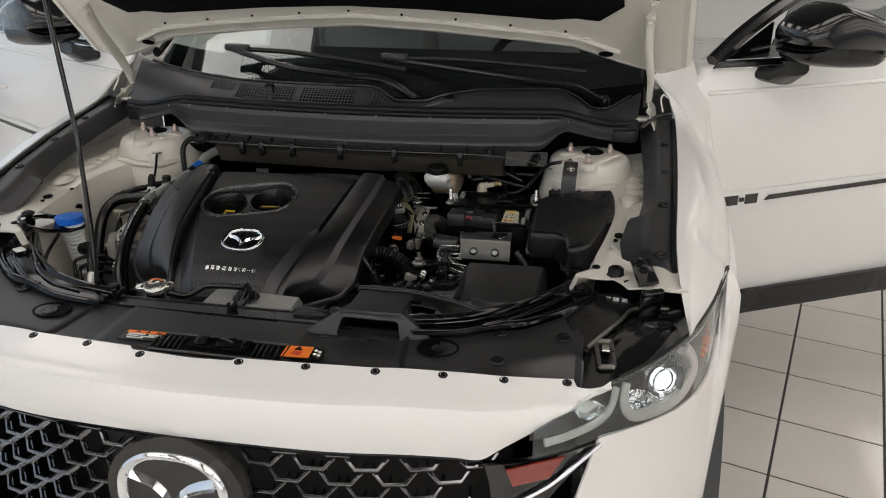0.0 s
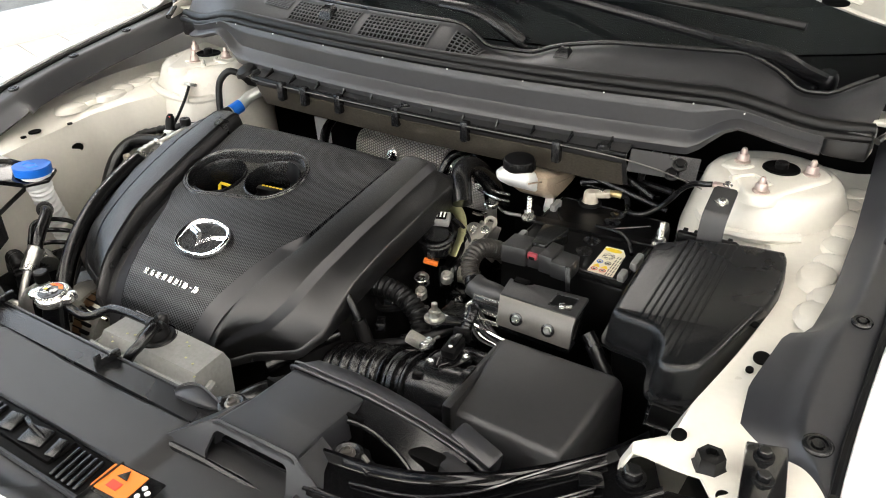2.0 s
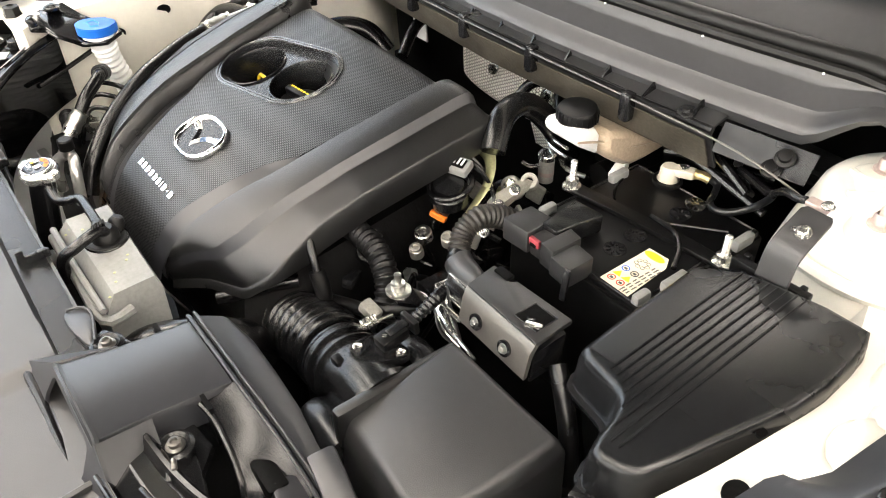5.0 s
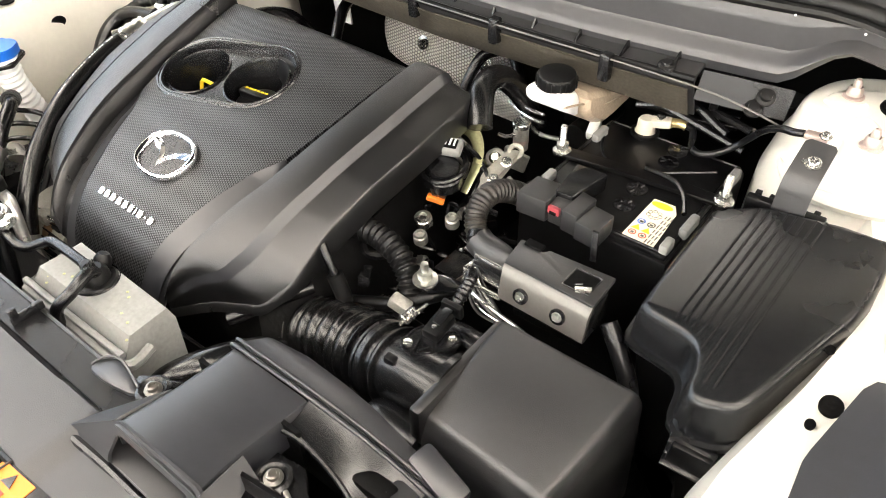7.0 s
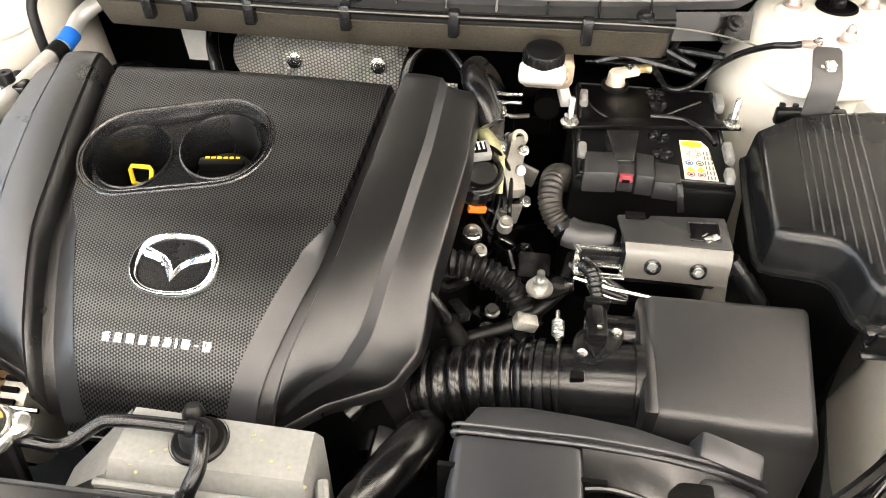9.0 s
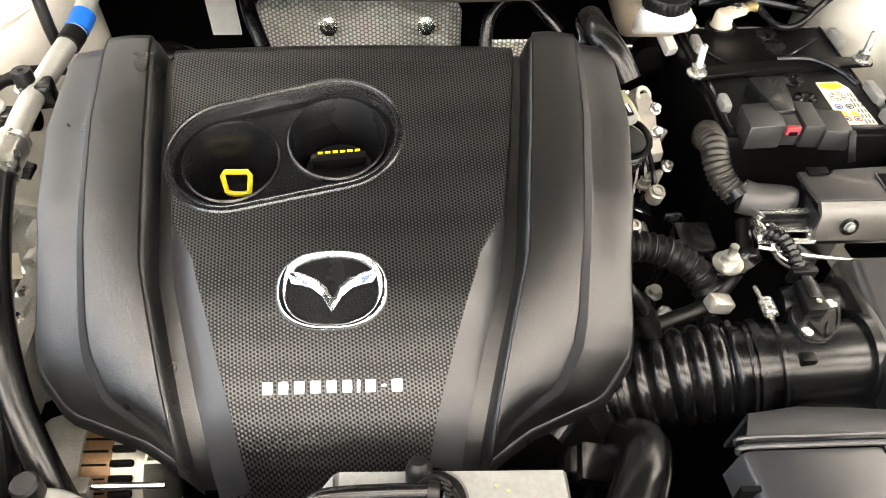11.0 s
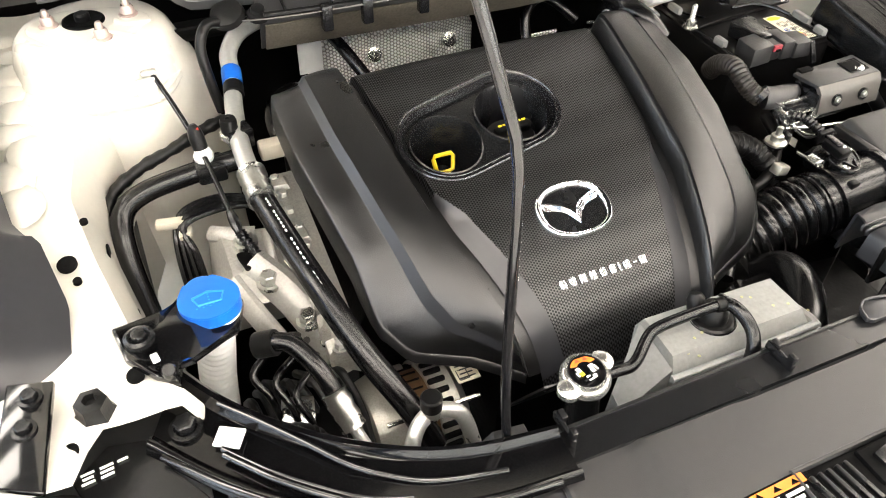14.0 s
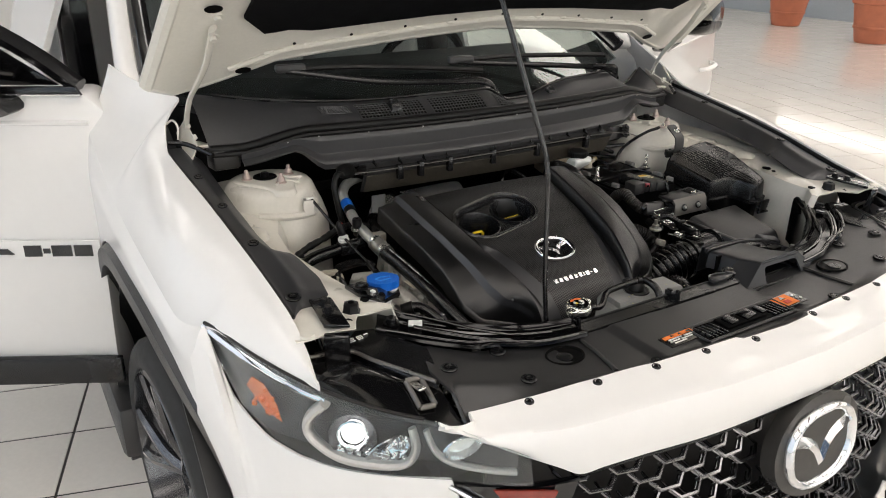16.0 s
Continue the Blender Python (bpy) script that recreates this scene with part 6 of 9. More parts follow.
m_eng = Matrix.Translation((-0.123, 1.3195, top_z(-0.12, 1.3195) + 0.0025)) @ Euler((slope_e, 0, 0)).to_matrix().to_4x4()
emblem(m_eng, 0.088, 0.068, 0.006, cover, SATIN, "chrome winged oval on the engine cover", CHROME)
# raised bright lettering reduced to bars
x = -0.176
for w in (0.0105, 0.0105, 0.0110, 0.0110, 0.0105, 0.0105, 0.0040, 0.0115, 0.0060, 0.0115):
    yy = 1.2515
    hgt = 0.0014 if w == 0.0060 else 0.0050
    sl = math.atan2(interp(1.262, ZCS) - interp(1.240, ZCS), 0.022)
    part("letter_bar", box((x + w / 2, yy, top_z(x, yy) + 0.001), (w * 0.74, 2 * hgt, 0.0014), 0.0006, (math.degrees(sl), 0, 0), 1), SILVER, cover)
    x += w + 0.0013

# ---------------------------------------------------------------- air intake
abox = part("air_filter_box", loft([[(0.326, 1.236, 0.80), (0.478, 1.222, 0.80), (0.492, 1.380, 0.80), (0.326, 1.384, 0.80)],
                                    [(0.328, 1.244, 0.915), (0.474, 1.230, 0.928), (0.488, 1.378, 0.950), (0.328, 1.380, 0.945)],
                                    [(0.333, 1.252, 0.936), (0.468, 1.240, 0.946), (0.481, 1.370, 0.965), (0.333, 1.372, 0.962)]]), GREYPL, car, "grained black air filter box")
bm = abox.data
b2 = bmesh.new()
b2.from_mesh(bm)
bmesh.ops.bevel(b2, geom=[e for e in b2.edges if e.calc_face_angle(0) > 0.2 and max(v.co.z for v in e.verts) > 0.81], offset=0.006, segments=3, affect="EDGES", profile=0.5)
b2.to_mesh(bm)
b2.free()
bm.shade_smooth()
bm.set_sharp_from_angle(angle=radians(50))
part("box_lip", box((0.330, 1.31, 0.915), (0.014, 0.14, 0.07), 0.005), PLASTIC, abox)
AX = [(0.335, 1.298, 0.912), (0.29, 1.299, 0.908), (0.25, 1.300, 0.900)]
duct = part("intake_tube", tube(AX, 0.037, 24, 6), SATIN, car, "black intake tube with corrugated rubber hose")
part("tube_flange", tube([(0.327, 1.298, 0.911), (0.319, 1.298, 0.911)], 0.043, 24, 1), SATIN, duct)
part("corrugated_hose", tube([(0.250, 1.300, 0.900), (0.215, 1.302, 0.893), (0.175, 1.304, 0.882), (0.135, 1.306, 0.866), (0.112, 1.308, 0.856)], lambda f: 0.0385 + (0.0065 * abs(math.cos(math.pi * 6 * (f - 0.20) / 0.56)) ** 0.6 - 0.0010 if 0.20 < f < 0.76 else 0.0015 * (0.80 < f < 0.84)), 32, 36), HOSE, duct, "ribbed black rubber hose")
for a, b in (((0.243, 1.3004, 0.8985), (0.236, 1.3008, 0.897)), ((0.118, 1.3078, 0.8585), (0.111, 1.308, 0.8555))):
    part("hose_clamp", tube([a, b], 0.0435, 24, 1), STEEL if a[0] < 0.2 else SATIN, duct)
bm = tube([(0.2472, 1.318, 0.9435), (0.2472, 1.360, 0.937)], 0.0022, 8, 1)
add_tube(bm, [(0.2472 + 0.0052 * math.cos(q), 1.322 + 0.0038 * q / 6.283, 0.9440 + 0.0052 * math.sin(q)) for q in np.linspace(0, 31.4, 61)], 0.0013, 5, 1)
part("clamp_screw", bm, BRIGHTPL, duct, "bright spring clamp screw")
for x, z in ((0.2300, 0.8955), (0.2545, 0.9005)):
    part("clamp_band", tube([(x, 1.3008, z), (x + 0.003, 1.3006, z + 0.0006)], 0.0428, 28, 1), SATIN, duct)
part("side_resonator", tube([(0.335, 1.352, 0.920), (0.275, 1.355, 0.915)], lambda f: 0.020 if f < 0.97 else 0.016, 18, 4), SATIN, duct)
part("lower_resonator", tube([(0.335, 1.245, 0.885), (0.265, 1.250, 0.880)], lambda f: 0.026 if f < 0.97 else 0.020, 18, 4), SATIN, duct)
MAF = chaikin([(0.262, 1.302), (0.262, 1.324), (0.270, 1.334), (0.292, 1.340), (0.307, 1.343), (0.312, 1.332), (0.301, 1.306), (0.285, 1.291), (0.268, 1.293)], 2)
sensor = part("air_flow_sensor", prism(MAF, 0.936, 0.944, 0.0015), SATIN, car, "black air flow sensor on the intake tube")
part("sensor_rim", add_tube(bmesh.new(), [(x, y, 0.9445) for x, y in inset(MAF, 0.002) + inset(MAF, 0.002)[:1]], 0.0013, 5, 1, cap=False), SATIN, sensor)
part("sensor_neck", box((0.284, 1.316, 0.932), (0.036, 0.036, 0.020), 0.004), BATBLK, sensor)
for x in (0.279, 0.289):
    part("sensor_rib", box((x, 1.306, 0.9455), (0.0018, 0.016, 0.003), 0, (0, 0, 20 if x < 0.284 else -30)), SATIN, sensor)
part("sensor_plug", box((0.2835, 1.335, 0.950), (0.0185, 0.032, 0.013), 0.002, (6, 0, 3)), BATBLK, sensor)
part("plug_latch", box((0.2835, 1.342, 0.9575), (0.010, 0.024, 0.004), 0.001, (6, 0, 3)), SATIN, sensor)
part("plug_collar", box((0.283, 1.358, 0.955), (0.024, 0.007, 0.017), 0.002, (6, 0, 3)), BATBLK, sensor)
part("plug_pin", lathe([(0.0026, 0), (0.0026, 0.0008), (0, 0.001)], (0.285, 1.326, 0.9575), (0, 0, 1), 10), BRIGHTPL, sensor)
part("plug_boot", tube([(0.283, 1.362, 0.956), (0.281, 1.378, 0.960), (0.277, 1.394, 0.962), (0.270, 1.408, 0.958), (0.262, 1.418, 0.948)], ribbed(12, 0.0066, 0.0009), 12, 14), HOSE, sensor)
for x, y in ((0.3028, 1.3324), (0.2702, 1.3029)):
    part("sensor_screw", lathe([(0.0048, 0), (0.0048, 0.002), (0.0034, 0.0024), (0.002, 0.0012), (0, 0.0012)], (x, y, 0.9445), (0, 0, 1), 16), BRIGHTPL, sensor)
part("drip_tab", box((0.2665, 1.282, 0.930), (0.014, 0.010, 0.020), 0.002), BATBLK, sensor)

throttle = part("throttle_body", lathe([(0.042, 0), (0.046, 0.008), (0.046, 0.03), (0.038, 0.036), (0.038, 0.06)], (0.112, 1.308, 0.852), (-0.93, 0.02, -0.36), 24), ALU, car, "cast aluminium throttle body")
for dy, dz in ((0.045, 0.0), (-0.04, 0.012), (0.0, 0.045)):
    hexbolt((0.100, 1.308 + dy, 0.850 + dz), 0.006, 0.010, STEEL, throttle, (0.8, 0, 0.5))
part("throttle_motor", tube([(0.085, 1.262, 0.842), (0.085, 1.235, 0.835)], 0.024, 18, 2), SATIN, throttle)
part("motor_cover", box((0.105, 1.245, 0.848), (0.06, 0.05, 0.022), 0.006, (15, 20, 0)), SATIN, throttle)

# front air scoop and the duct behind it
secs = []
for y, xl, xr, z in ((1.057, 0.1700, 0.2750, 0.9985), (1.075, 0.1700, 0.2720, 0.9955), (1.105, 0.1690, 0.2665, 0.9885), (1.112, 0.1688, 0.2662, 0.9870), (1.145, 0.1680, 0.2660, 0.9830), (1.178, 0.1670, 0.2658, 0.9785)):
    secs.append([(xl - 0.006, y, z - 0.034), (xl - 0.002, y, z - 0.006), (xl + 0.001, y, z - 0.002), (xl + 0.006, y, z), (xr - 0.006, y, z), (xr - 0.001, y, z - 0.002), (xr + 0.001, y, z - 0.006), (xr + 0.004, y, z - 0.034)])
scoop = part("air_scoop", thick(loft(secs, closed=False), 0.003), SCOOPPL, car, "black plastic air scoop with an open mouth")
# dark sheet set in the mouth paints the shade inside the scoop
part("mouth_shade", box((0.22, 1.15, 0.955), (0.13, 0.004, 0.05), 0.0), DARK, scoop)
# flat front face with the rounded mouth cut through it, and the splayed cheeks
face_y = lambda z: 1.036 + 0.55 * (z - 0.956)
bmf = bmesh.new()
edges = []
hole = []
for cx, cz, a0 in ((0.262, 0.982, 0), (0.180, 0.982, 90), (0.176, 0.968, 180), (0.266, 0.968, 270)):
    hole += [(cx + 0.008 * math.cos(radians(a0 + 22.5 * k)), cz + 0.008 * math.sin(radians(a0 + 22.5 * k))) for k in range(5)]
for lp in ([(0.098, 0.956), (0.340, 0.950), (0.336, 0.956), (0.279, 0.998), (0.272, 1.0015), (0.174, 1.0000), (0.166, 0.9960)], hole):
    vs = [bmf.verts.new((x, face_y(z) + 0.22 * max(0.0, x - 0.275), z)) for x, z in lp]
    edges += [bmf.edges.new((vs[k], vs[(k + 1) % len(vs)])) for k in range(len(vs))]
bmesh.ops.triangle_fill(bmf, use_beauty=True, use_dissolve=False, edges=edges)
part("scoop_face", thick(bmf, -0.0035), SCOOPPL, scoop, "charcoal front face round the scoop's mouth")
for pts in (((0.098, 1.036, 0.956), (0.166, 1.058, 0.9965), (0.167, 1.112, 0.984), (0.145, 1.112, 0.960)), ((0.340, 1.050, 0.950), (0.279, 1.059, 0.9985), (0.2685, 1.106, 0.985), (0.312, 1.100, 0.952))):
    bmx = bmesh.new()
    vs = [bmx.verts.new(p) for p in pts]
    bmx.faces.new((vs[0], vs[1], vs[2]))
    bmx.faces.new((vs[0], vs[2], vs[3]))
    part("scoop_cheek", thick(bmx, 0.003), SCOOPPL, scoop)
part("scoop_lip", tube([(0.100, 1.034, 0.960), (0.165, 1.037, 0.959), (0.22, 1.037, 0.958), (0.28, 1.040, 0.957), (0.336, 1.072, 0.951)], 0.0045, 8, 4), SATIN, scoop)
part("scoop_base", prism([(0.095, 1.032), (0.22, 1.030), (0.34, 1.066), (0.345, 1.10), (0.30, 1.14), (0.14, 1.12), (0.10, 1.05)], 0.944, 0.955, 0.002), SATIN, scoop)
SEAM = [(0.1645, 1.1800, 0.972), (0.1675, 1.1800, 0.9805), (0.2180, 1.1805, 0.9805), (0.2658, 1.1810, 0.9795), (0.3100, 1.1835, 0.9715), (0.3450, 1.1855, 0.9625), (0.3900, 1.1870, 0.9480), (0.4200, 1.1850, 0.9340)]
for off, dz, r in ((0, 0.0, 0.0021), (0.0065, 0.001, 0.0017)):
    part("scoop_rib", tube([(x, y + off, z + dz) for x, y, z in SEAM], r, 8, 5), SCOOPPL, scoop)
rim = [Vector(p) for p in SEAM[1:7]]
back = [Vector(p) for p in ((0.180, 1.208, 0.9745), (0.220, 1.2145, 0.9715), (0.265, 1.2145, 0.9675), (0.3085, 1.2130, 0.9625), (0.3500, 1.2080, 0.9540), (0.3950, 1.2060, 0.9420))]
duct2 = part("air_duct", thick(loft([[tuple(a + Vector((0, 0.004, -0.001))), tuple(a.lerp(b, 0.5) + Vector((0, 0, 0.0012))), tuple(b), tuple(b + Vector((0.002, 0.004, -0.004))), tuple(b + Vector((0.002, 0.010, -0.060)))] for a, b in zip(rim, back)], closed=False), 0.003), SCOOPPL, car, "black moulded air duct to the filter box")
arch = [Vector(p) for p in ((0.2685, 1.146, 0.9735), (0.2850, 1.1485, 0.9725), (0.3050, 1.1485, 0.9680), (0.3300, 1.1465, 0.9570), (0.3500, 1.1420, 0.9430), (0.3620, 1.1350, 0.9250))]
top = [Vector(p) for p in ((0.2665, 1.179, 0.9775), (0.2850, 1.1800, 0.9745), (0.3080, 1.1815, 0.9705), (0.3350, 1.1835, 0.9640), (0.3650, 1.1850, 0.9545), (0.3900, 1.1850, 0.9460))]
part("duct_side", thick(loft([[tuple(a), tuple(a.lerp(b, 0.5) + Vector((0, 0, -0.003))), tuple(b), tuple(b + Vector((0, 0.006, -0.012)))] for a, b in zip(top, arch)], closed=False), 0.003), SATIN, duct2)
part("duct_arch", tube([tuple(p) for p in arch], 0.0028, 8, 5), SATIN, duct2)
# dark block paints the shade beneath the duct's arch
part("cavity_shade", box((0.318, 1.165, 0.930), (0.110, 0.020, 0.050), 0.004), DARK, duct2)
part("duct_box", box((0.382, 1.167, 0.930), (0.050, 0.030, 0.038), 0.005, (-14, 14, -10)), SCOOPPL, duct2)
part("duct_box", box((0.388, 1.205, 0.942), (0.056, 0.026, 0.030), 0.005, (8, 14, -10)), SCOOPPL, duct2)
part("duct_bracket", prism([(0.282, 1.092), (0.318, 1.078), (0.352, 1.100), (0.350, 1.116), (0.318, 1.122), (0.282, 1.128)], 0.948, 0.964, 0.003, lambda x, y, z: (x, y, z - 0.12 * max(0.0, x - 0.31))), SATIN, duct2)
part("duct_post", box((0.326, 1.098, 0.972), (0.014, 0.007, 0.022), 0.002, (0, 8, -20)), SATIN, duct2)
part("duct_post", box((0.324, 1.103, 0.985), (0.010, 0.004, 0.006), 0.001, (0, 8, -20)), FRONTPL, duct2)
for x, y, z in ((0.2935, 1.1125, 0.964), (0.1420, 1.1060, 0.964)):
    part("mount_ring", lathe([(0.016, 0), (0.016, 0.006), (0.0125, 0.008), (0.009, 0.005), (0, 0.005)], (x, y, z), (0, 0, 1), 28), SATIN, duct2)
    part("mount_bolt", lathe([(0.0085, 0.004), (0.0085, 0.006), (0.0055, 0.007), (0.0055, 0.011), (0.0036, 0.0115), (0.003, 0.009), (0, 0.009)], (x, y, z), (0, 0, 1), 12), FRONTPL, duct2)
part("lug", box((0.140, 1.108, 0.960), (0.05, 0.03, 0.010), 0.004, (0, 0, 25)), SATIN, duct2)
part("ledge_tab", prism(chaikin([(0.072, 1.084), (0.075, 1.101), (0.092, 1.109), (0.133, 1.100), (0.136, 1.091), (0.100, 1.084)], 1), 0.9655, 0.9705, 0.001), SCOOPPL, duct2)
part("tab_rim", tube([(0.073, 1.088, 0.971), (0.077, 1.101, 0.972), (0.093, 1.1075, 0.972), (0.132, 1.0985, 0.972)], 0.0015, 6, 5), SCOOPPL, duct2)

# ---------------------------------------------------------------- cooling
tank = part("coolant_tank", loft([[(-0.118, 1.122, 0.83), (0.050, 1.122, 0.83), (0.050, 1.186, 0.83), (-0.118, 1.190, 0.83)], [(-0.120, 1.122, 0.930), (0.053, 1.124, 0.928), (0.050, 1.188, 0.935), (-0.120, 1.190, 0.940)], [(-0.116, 1.136, 0.951), (0.047, 1.138, 0.947), (0.045, 1.184, 0.948), (-0.114, 1.186, 0.952)]]), TANK, car, "grey translucent coolant tank")
part("tank_wedge", loft([[(-0.119, 1.125, 0.83), (-0.119, 1.188, 0.83), (-0.119, 1.186, 0.948), (-0.119, 1.128, 0.940)], [(-0.172, 1.125, 0.83), (-0.172, 1.150, 0.83), (-0.168, 1.148, 0.905), (-0.170, 1.126, 0.900)]]), TANK, tank)
part("tank_seam", tube([(-0.125, 1.117, 0.928), (-0.03, 1.117, 0.927), (0.056, 1.119, 0.926), (0.058, 1.150, 0.928)], 0.006, 8, 4), TANK, tank)
part("tank_seam", tube([(-0.125, 1.120, 0.938), (-0.03, 1.120, 0.937), (0.054, 1.122, 0.936)], 0.004, 8, 4), TANK, tank)
for x, y in ((0.018, 1.150), (0.034, 1.146), (0.050, 1.133), (-0.004, 1.172), (0.004, 1.168), (-0.083, 1.146), (-0.072, 1.149), (-0.098, 1.135), (-0.060, 1.158), (-0.09, 1.128)):
    part("water_spot", lathe([(0.0017, 0), (0.0015, 0.0005), (0.001, 0.0005), (0.0007, 0.0002), (0, 0.0002)], (x, y, 0.9513 if y > 1.14 else 0.9475), (0, 0, 1), 12), BRASS, tank)
part("tank_cap", lathe([(0.0235, -0.006), (0.0235, 0.001), (0.021, 0.003), (0.016, 0.003), (0.015, 0.012), (0.010, 0.018), (0, 0.018)], (-0.049, 1.163, 0.949), (0, 0, 1), 28), RUBBER, tank, "black tank cap")
part("cap_ring", lathe([(0.0245, -0.004), (0.0255, -0.002), (0.0245, 0.0)], (-0.049, 1.163, 0.9515), (0, 0, 1), 28), SATIN, tank)
part("cap_spout", lathe([(0.010, 0), (0.0095, 0.012), (0.006, 0.018), (0, 0.019)], (-0.058, 1.176, 0.952), (0, 0.5, 1), 14), RUBBER, tank)
part("overflow_pipe", tube([(-0.192, 1.139, 0.957), (-0.180, 1.1385, 0.957), (-0.163, 1.139, 0.954), (-0.150, 1.145, 0.955), (-0.133, 1.157, 0.963), (-0.1197, 1.161, 0.967), (-0.085, 1.161, 0.970), (-0.048, 1.160, 0.9715)], 0.0058, 12, 6), HOSE, tank, "thin black overflow hose")
part("hose_end", tube([(-0.052, 1.1602, 0.9713), (-0.044, 1.159, 0.9718)], 0.0072, 12, 1), RUBBER, tank)
for k in range(5):
    part("clip_tooth", box((-0.043 + 0.0012 * k, 1.165 - 0.0035 * k, 0.977), (0.006, 0.0016, 0.004), 0, (0, 20, -20)), RUBBER, tank)
part("vent_hose", tube([(-0.043, 1.164, 0.962), (-0.039, 1.156, 0.971), (-0.035, 1.142, 0.970), (-0.034, 1.127, 0.964), (-0.0375, 1.116, 0.957), (-0.041, 1.110, 0.945), (-0.042, 1.108, 0.92)], 0.0068, 12, 7), HOSE, tank, "short black vent hose")
for x, y in ((-0.037, 1.086), (-0.261, 1.096)):
    bm = box((x, y, 0.970), (0.004, 0.034, 0.010), 0.001)
    add_box(bm, (x, y - 0.012, 0.978), (0.005, 0.008, 0.012), 0.001)
    add_box(bm, (x + 0.003, y + 0.010, 0.976), (0.006, 0.010, 0.004), 0.001)
    part("ledge_clip", bm, SATIN, rc)
cap = part("radiator_cap", lathe([(0.021, -0.006), (0.0235, -0.002), (0.024, 0.002), (0.0225, 0.007), (0.0205, 0.0085), (0.0195, 0.0075), (0.0185, 0.0105), (0, 0.0106)], (-0.215, 1.138, 0.966), (0, -0.1, 1), 36), BRIGHTPL, car, "bright metal radiator cap with a warning label")
for q in (20, 200):
    part("cap_ear", lathe([(0.011, -0.001), (0.011, 0.005), (0.008, 0.007), (0, 0.007)], (-0.215 + 0.023 * math.cos(radians(q)), 1.138 + 0.023 * math.sin(radians(q)), 0.967), (0, -0.1, 1), 18), BRIGHTPL, cap)
part("cap_label", lathe([(0.0170, 0.0107), (0.0170, 0.0112), (0, 0.0112)], (-0.215, 1.138, 0.966), (0, -0.1, 1), 28), GLOSS, cap)
part("label_arc", prism([(-0.215 + 0.0145 * math.cos(q), 1.138 + 0.0145 * math.sin(q)) for q in np.linspace(0.5, 2.64, 12)] + [(-0.215 + 0.008 * math.cos(q), 1.139 + 0.008 * math.sin(q)) for q in np.linspace(2.5, 0.64, 10)], 0.9782, 0.9786), ORANGE, cap)
for dx, dy, w, d, c in ((-0.0075, 0.0015, 0.004, 0.005, WHITE), (-0.0065, -0.0035, 0.004, 0.004, YELLOW), (-0.0105, -0.003, 0.0018, 0.005, WHITE), (0.0055, 0.002, 0.005, 0.0035, WHITE), (0.005, -0.003, 0.004, 0.0045, WHITE), (0.009, -0.001, 0.0016, 0.006, WHITE), (-0.003, -0.008, 0.004, 0.0016, WHITE), (0.003, -0.0085, 0.004, 0.0016, WHITE), (0.0, -0.0115, 0.009, 0.0015, WHITE)):
    part("label_mark", box((-0.215 + dx, 1.138 + dy, 0.9787 - 0.1 * dy), (w, d, 0.0005), 0, (0, 0, 12)), c, cap)
for dx in (-0.004, 0.004):
    part("warning_mark", prism([(-0.215 + dx - 0.0026, 1.1475), (-0.215 + dx + 0.0026, 1.1475), (-0.215 + dx, 1.1515)], 0.9786, 0.9790), RED, cap)
part("filler_neck", tube([(-0.215, 1.138, 0.962), (-0.216, 1.130, 0.92), (-0.216, 1.120, 0.86)], 0.016, 16, 3), SATIN, cap)
part("upper_hose", tube([(0.070, 1.115, 0.86), (0.085, 1.145, 0.893), (0.112, 1.190, 0.903), (0.128, 1.235, 0.885), (0.118, 1.262, 0.84)], 0.0215, 16, 8), HOSE, car, "thick black radiator hose")
part("crank_vent_hose", tube([(0.0545, 1.243, 0.888), (0.070, 1.260, 0.895), (0.0844, 1.2765, 0.902), (0.100, 1.296, 0.912), (0.114, 1.32, 0.915)], 0.0085, 12, 6), HOSE, car, "small black hose with white print")
for k in range(5):
    part("hose_print", box((0.064 + 0.0048 * k, 1.2515 + 0.0058 * k, 0.9015 + 0.0024 * k), (0.0045, 0.0026, 0.001), 0, (14, -18, 50)), WHITE, bpy.data.objects["crank_vent_hose"])

# ---------------------------------------------------------------- battery corner
bat = part("battery", box((0.343, 1.618, 0.880), (0.180, 0.205, 0.206), 0.005), BATBLK, car, "black starting battery in its tray")
part("battery_lid", box((0.343, 1.618, 0.984), (0.172, 0.197, 0.010), 0.003), BATBLK, bat)
part("lid_border", add_tube(bmesh.new(), [(0.262, 1.524, 0.9885), (0.424, 1.524, 0.9885), (0.424, 1.712, 0.9885), (0.262, 1.712, 0.9885), (0.262, 1.524, 0.9885)], 0.0022, 6, 1, cap=False), SATIN, bat)
part("hold_down", prism([(0.242, 1.602), (0.30, 1.612), (0.39, 1.622), (0.450, 1.626), (0.450, 1.642), (0.39, 1.640), (0.30, 1.630), (0.242, 1.622)], 0.990, 0.995, 0.0015), BATBLK, bat, "flat black battery clamp bar")
part("lid_arc", tube([(0.270, 1.675, 0.990), (0.278, 1.655, 0.990), (0.2945, 1.635, 0.990), (0.314, 1.6255, 0.990), (0.345, 1.6366, 0.990), (0.380, 1.6625, 0.990), (0.410, 1.686, 0.990)], 0.0017, 6, 6), SATIN, bat)
part("lid_cable", tube([(0.345, 1.637, 0.996), (0.370, 1.634, 0.998), (0.386, 1.629, 0.998), (0.403, 1.612, 0.997), (0.4155, 1.589, 0.994)], 0.003, 8, 6), HOSE, bat)
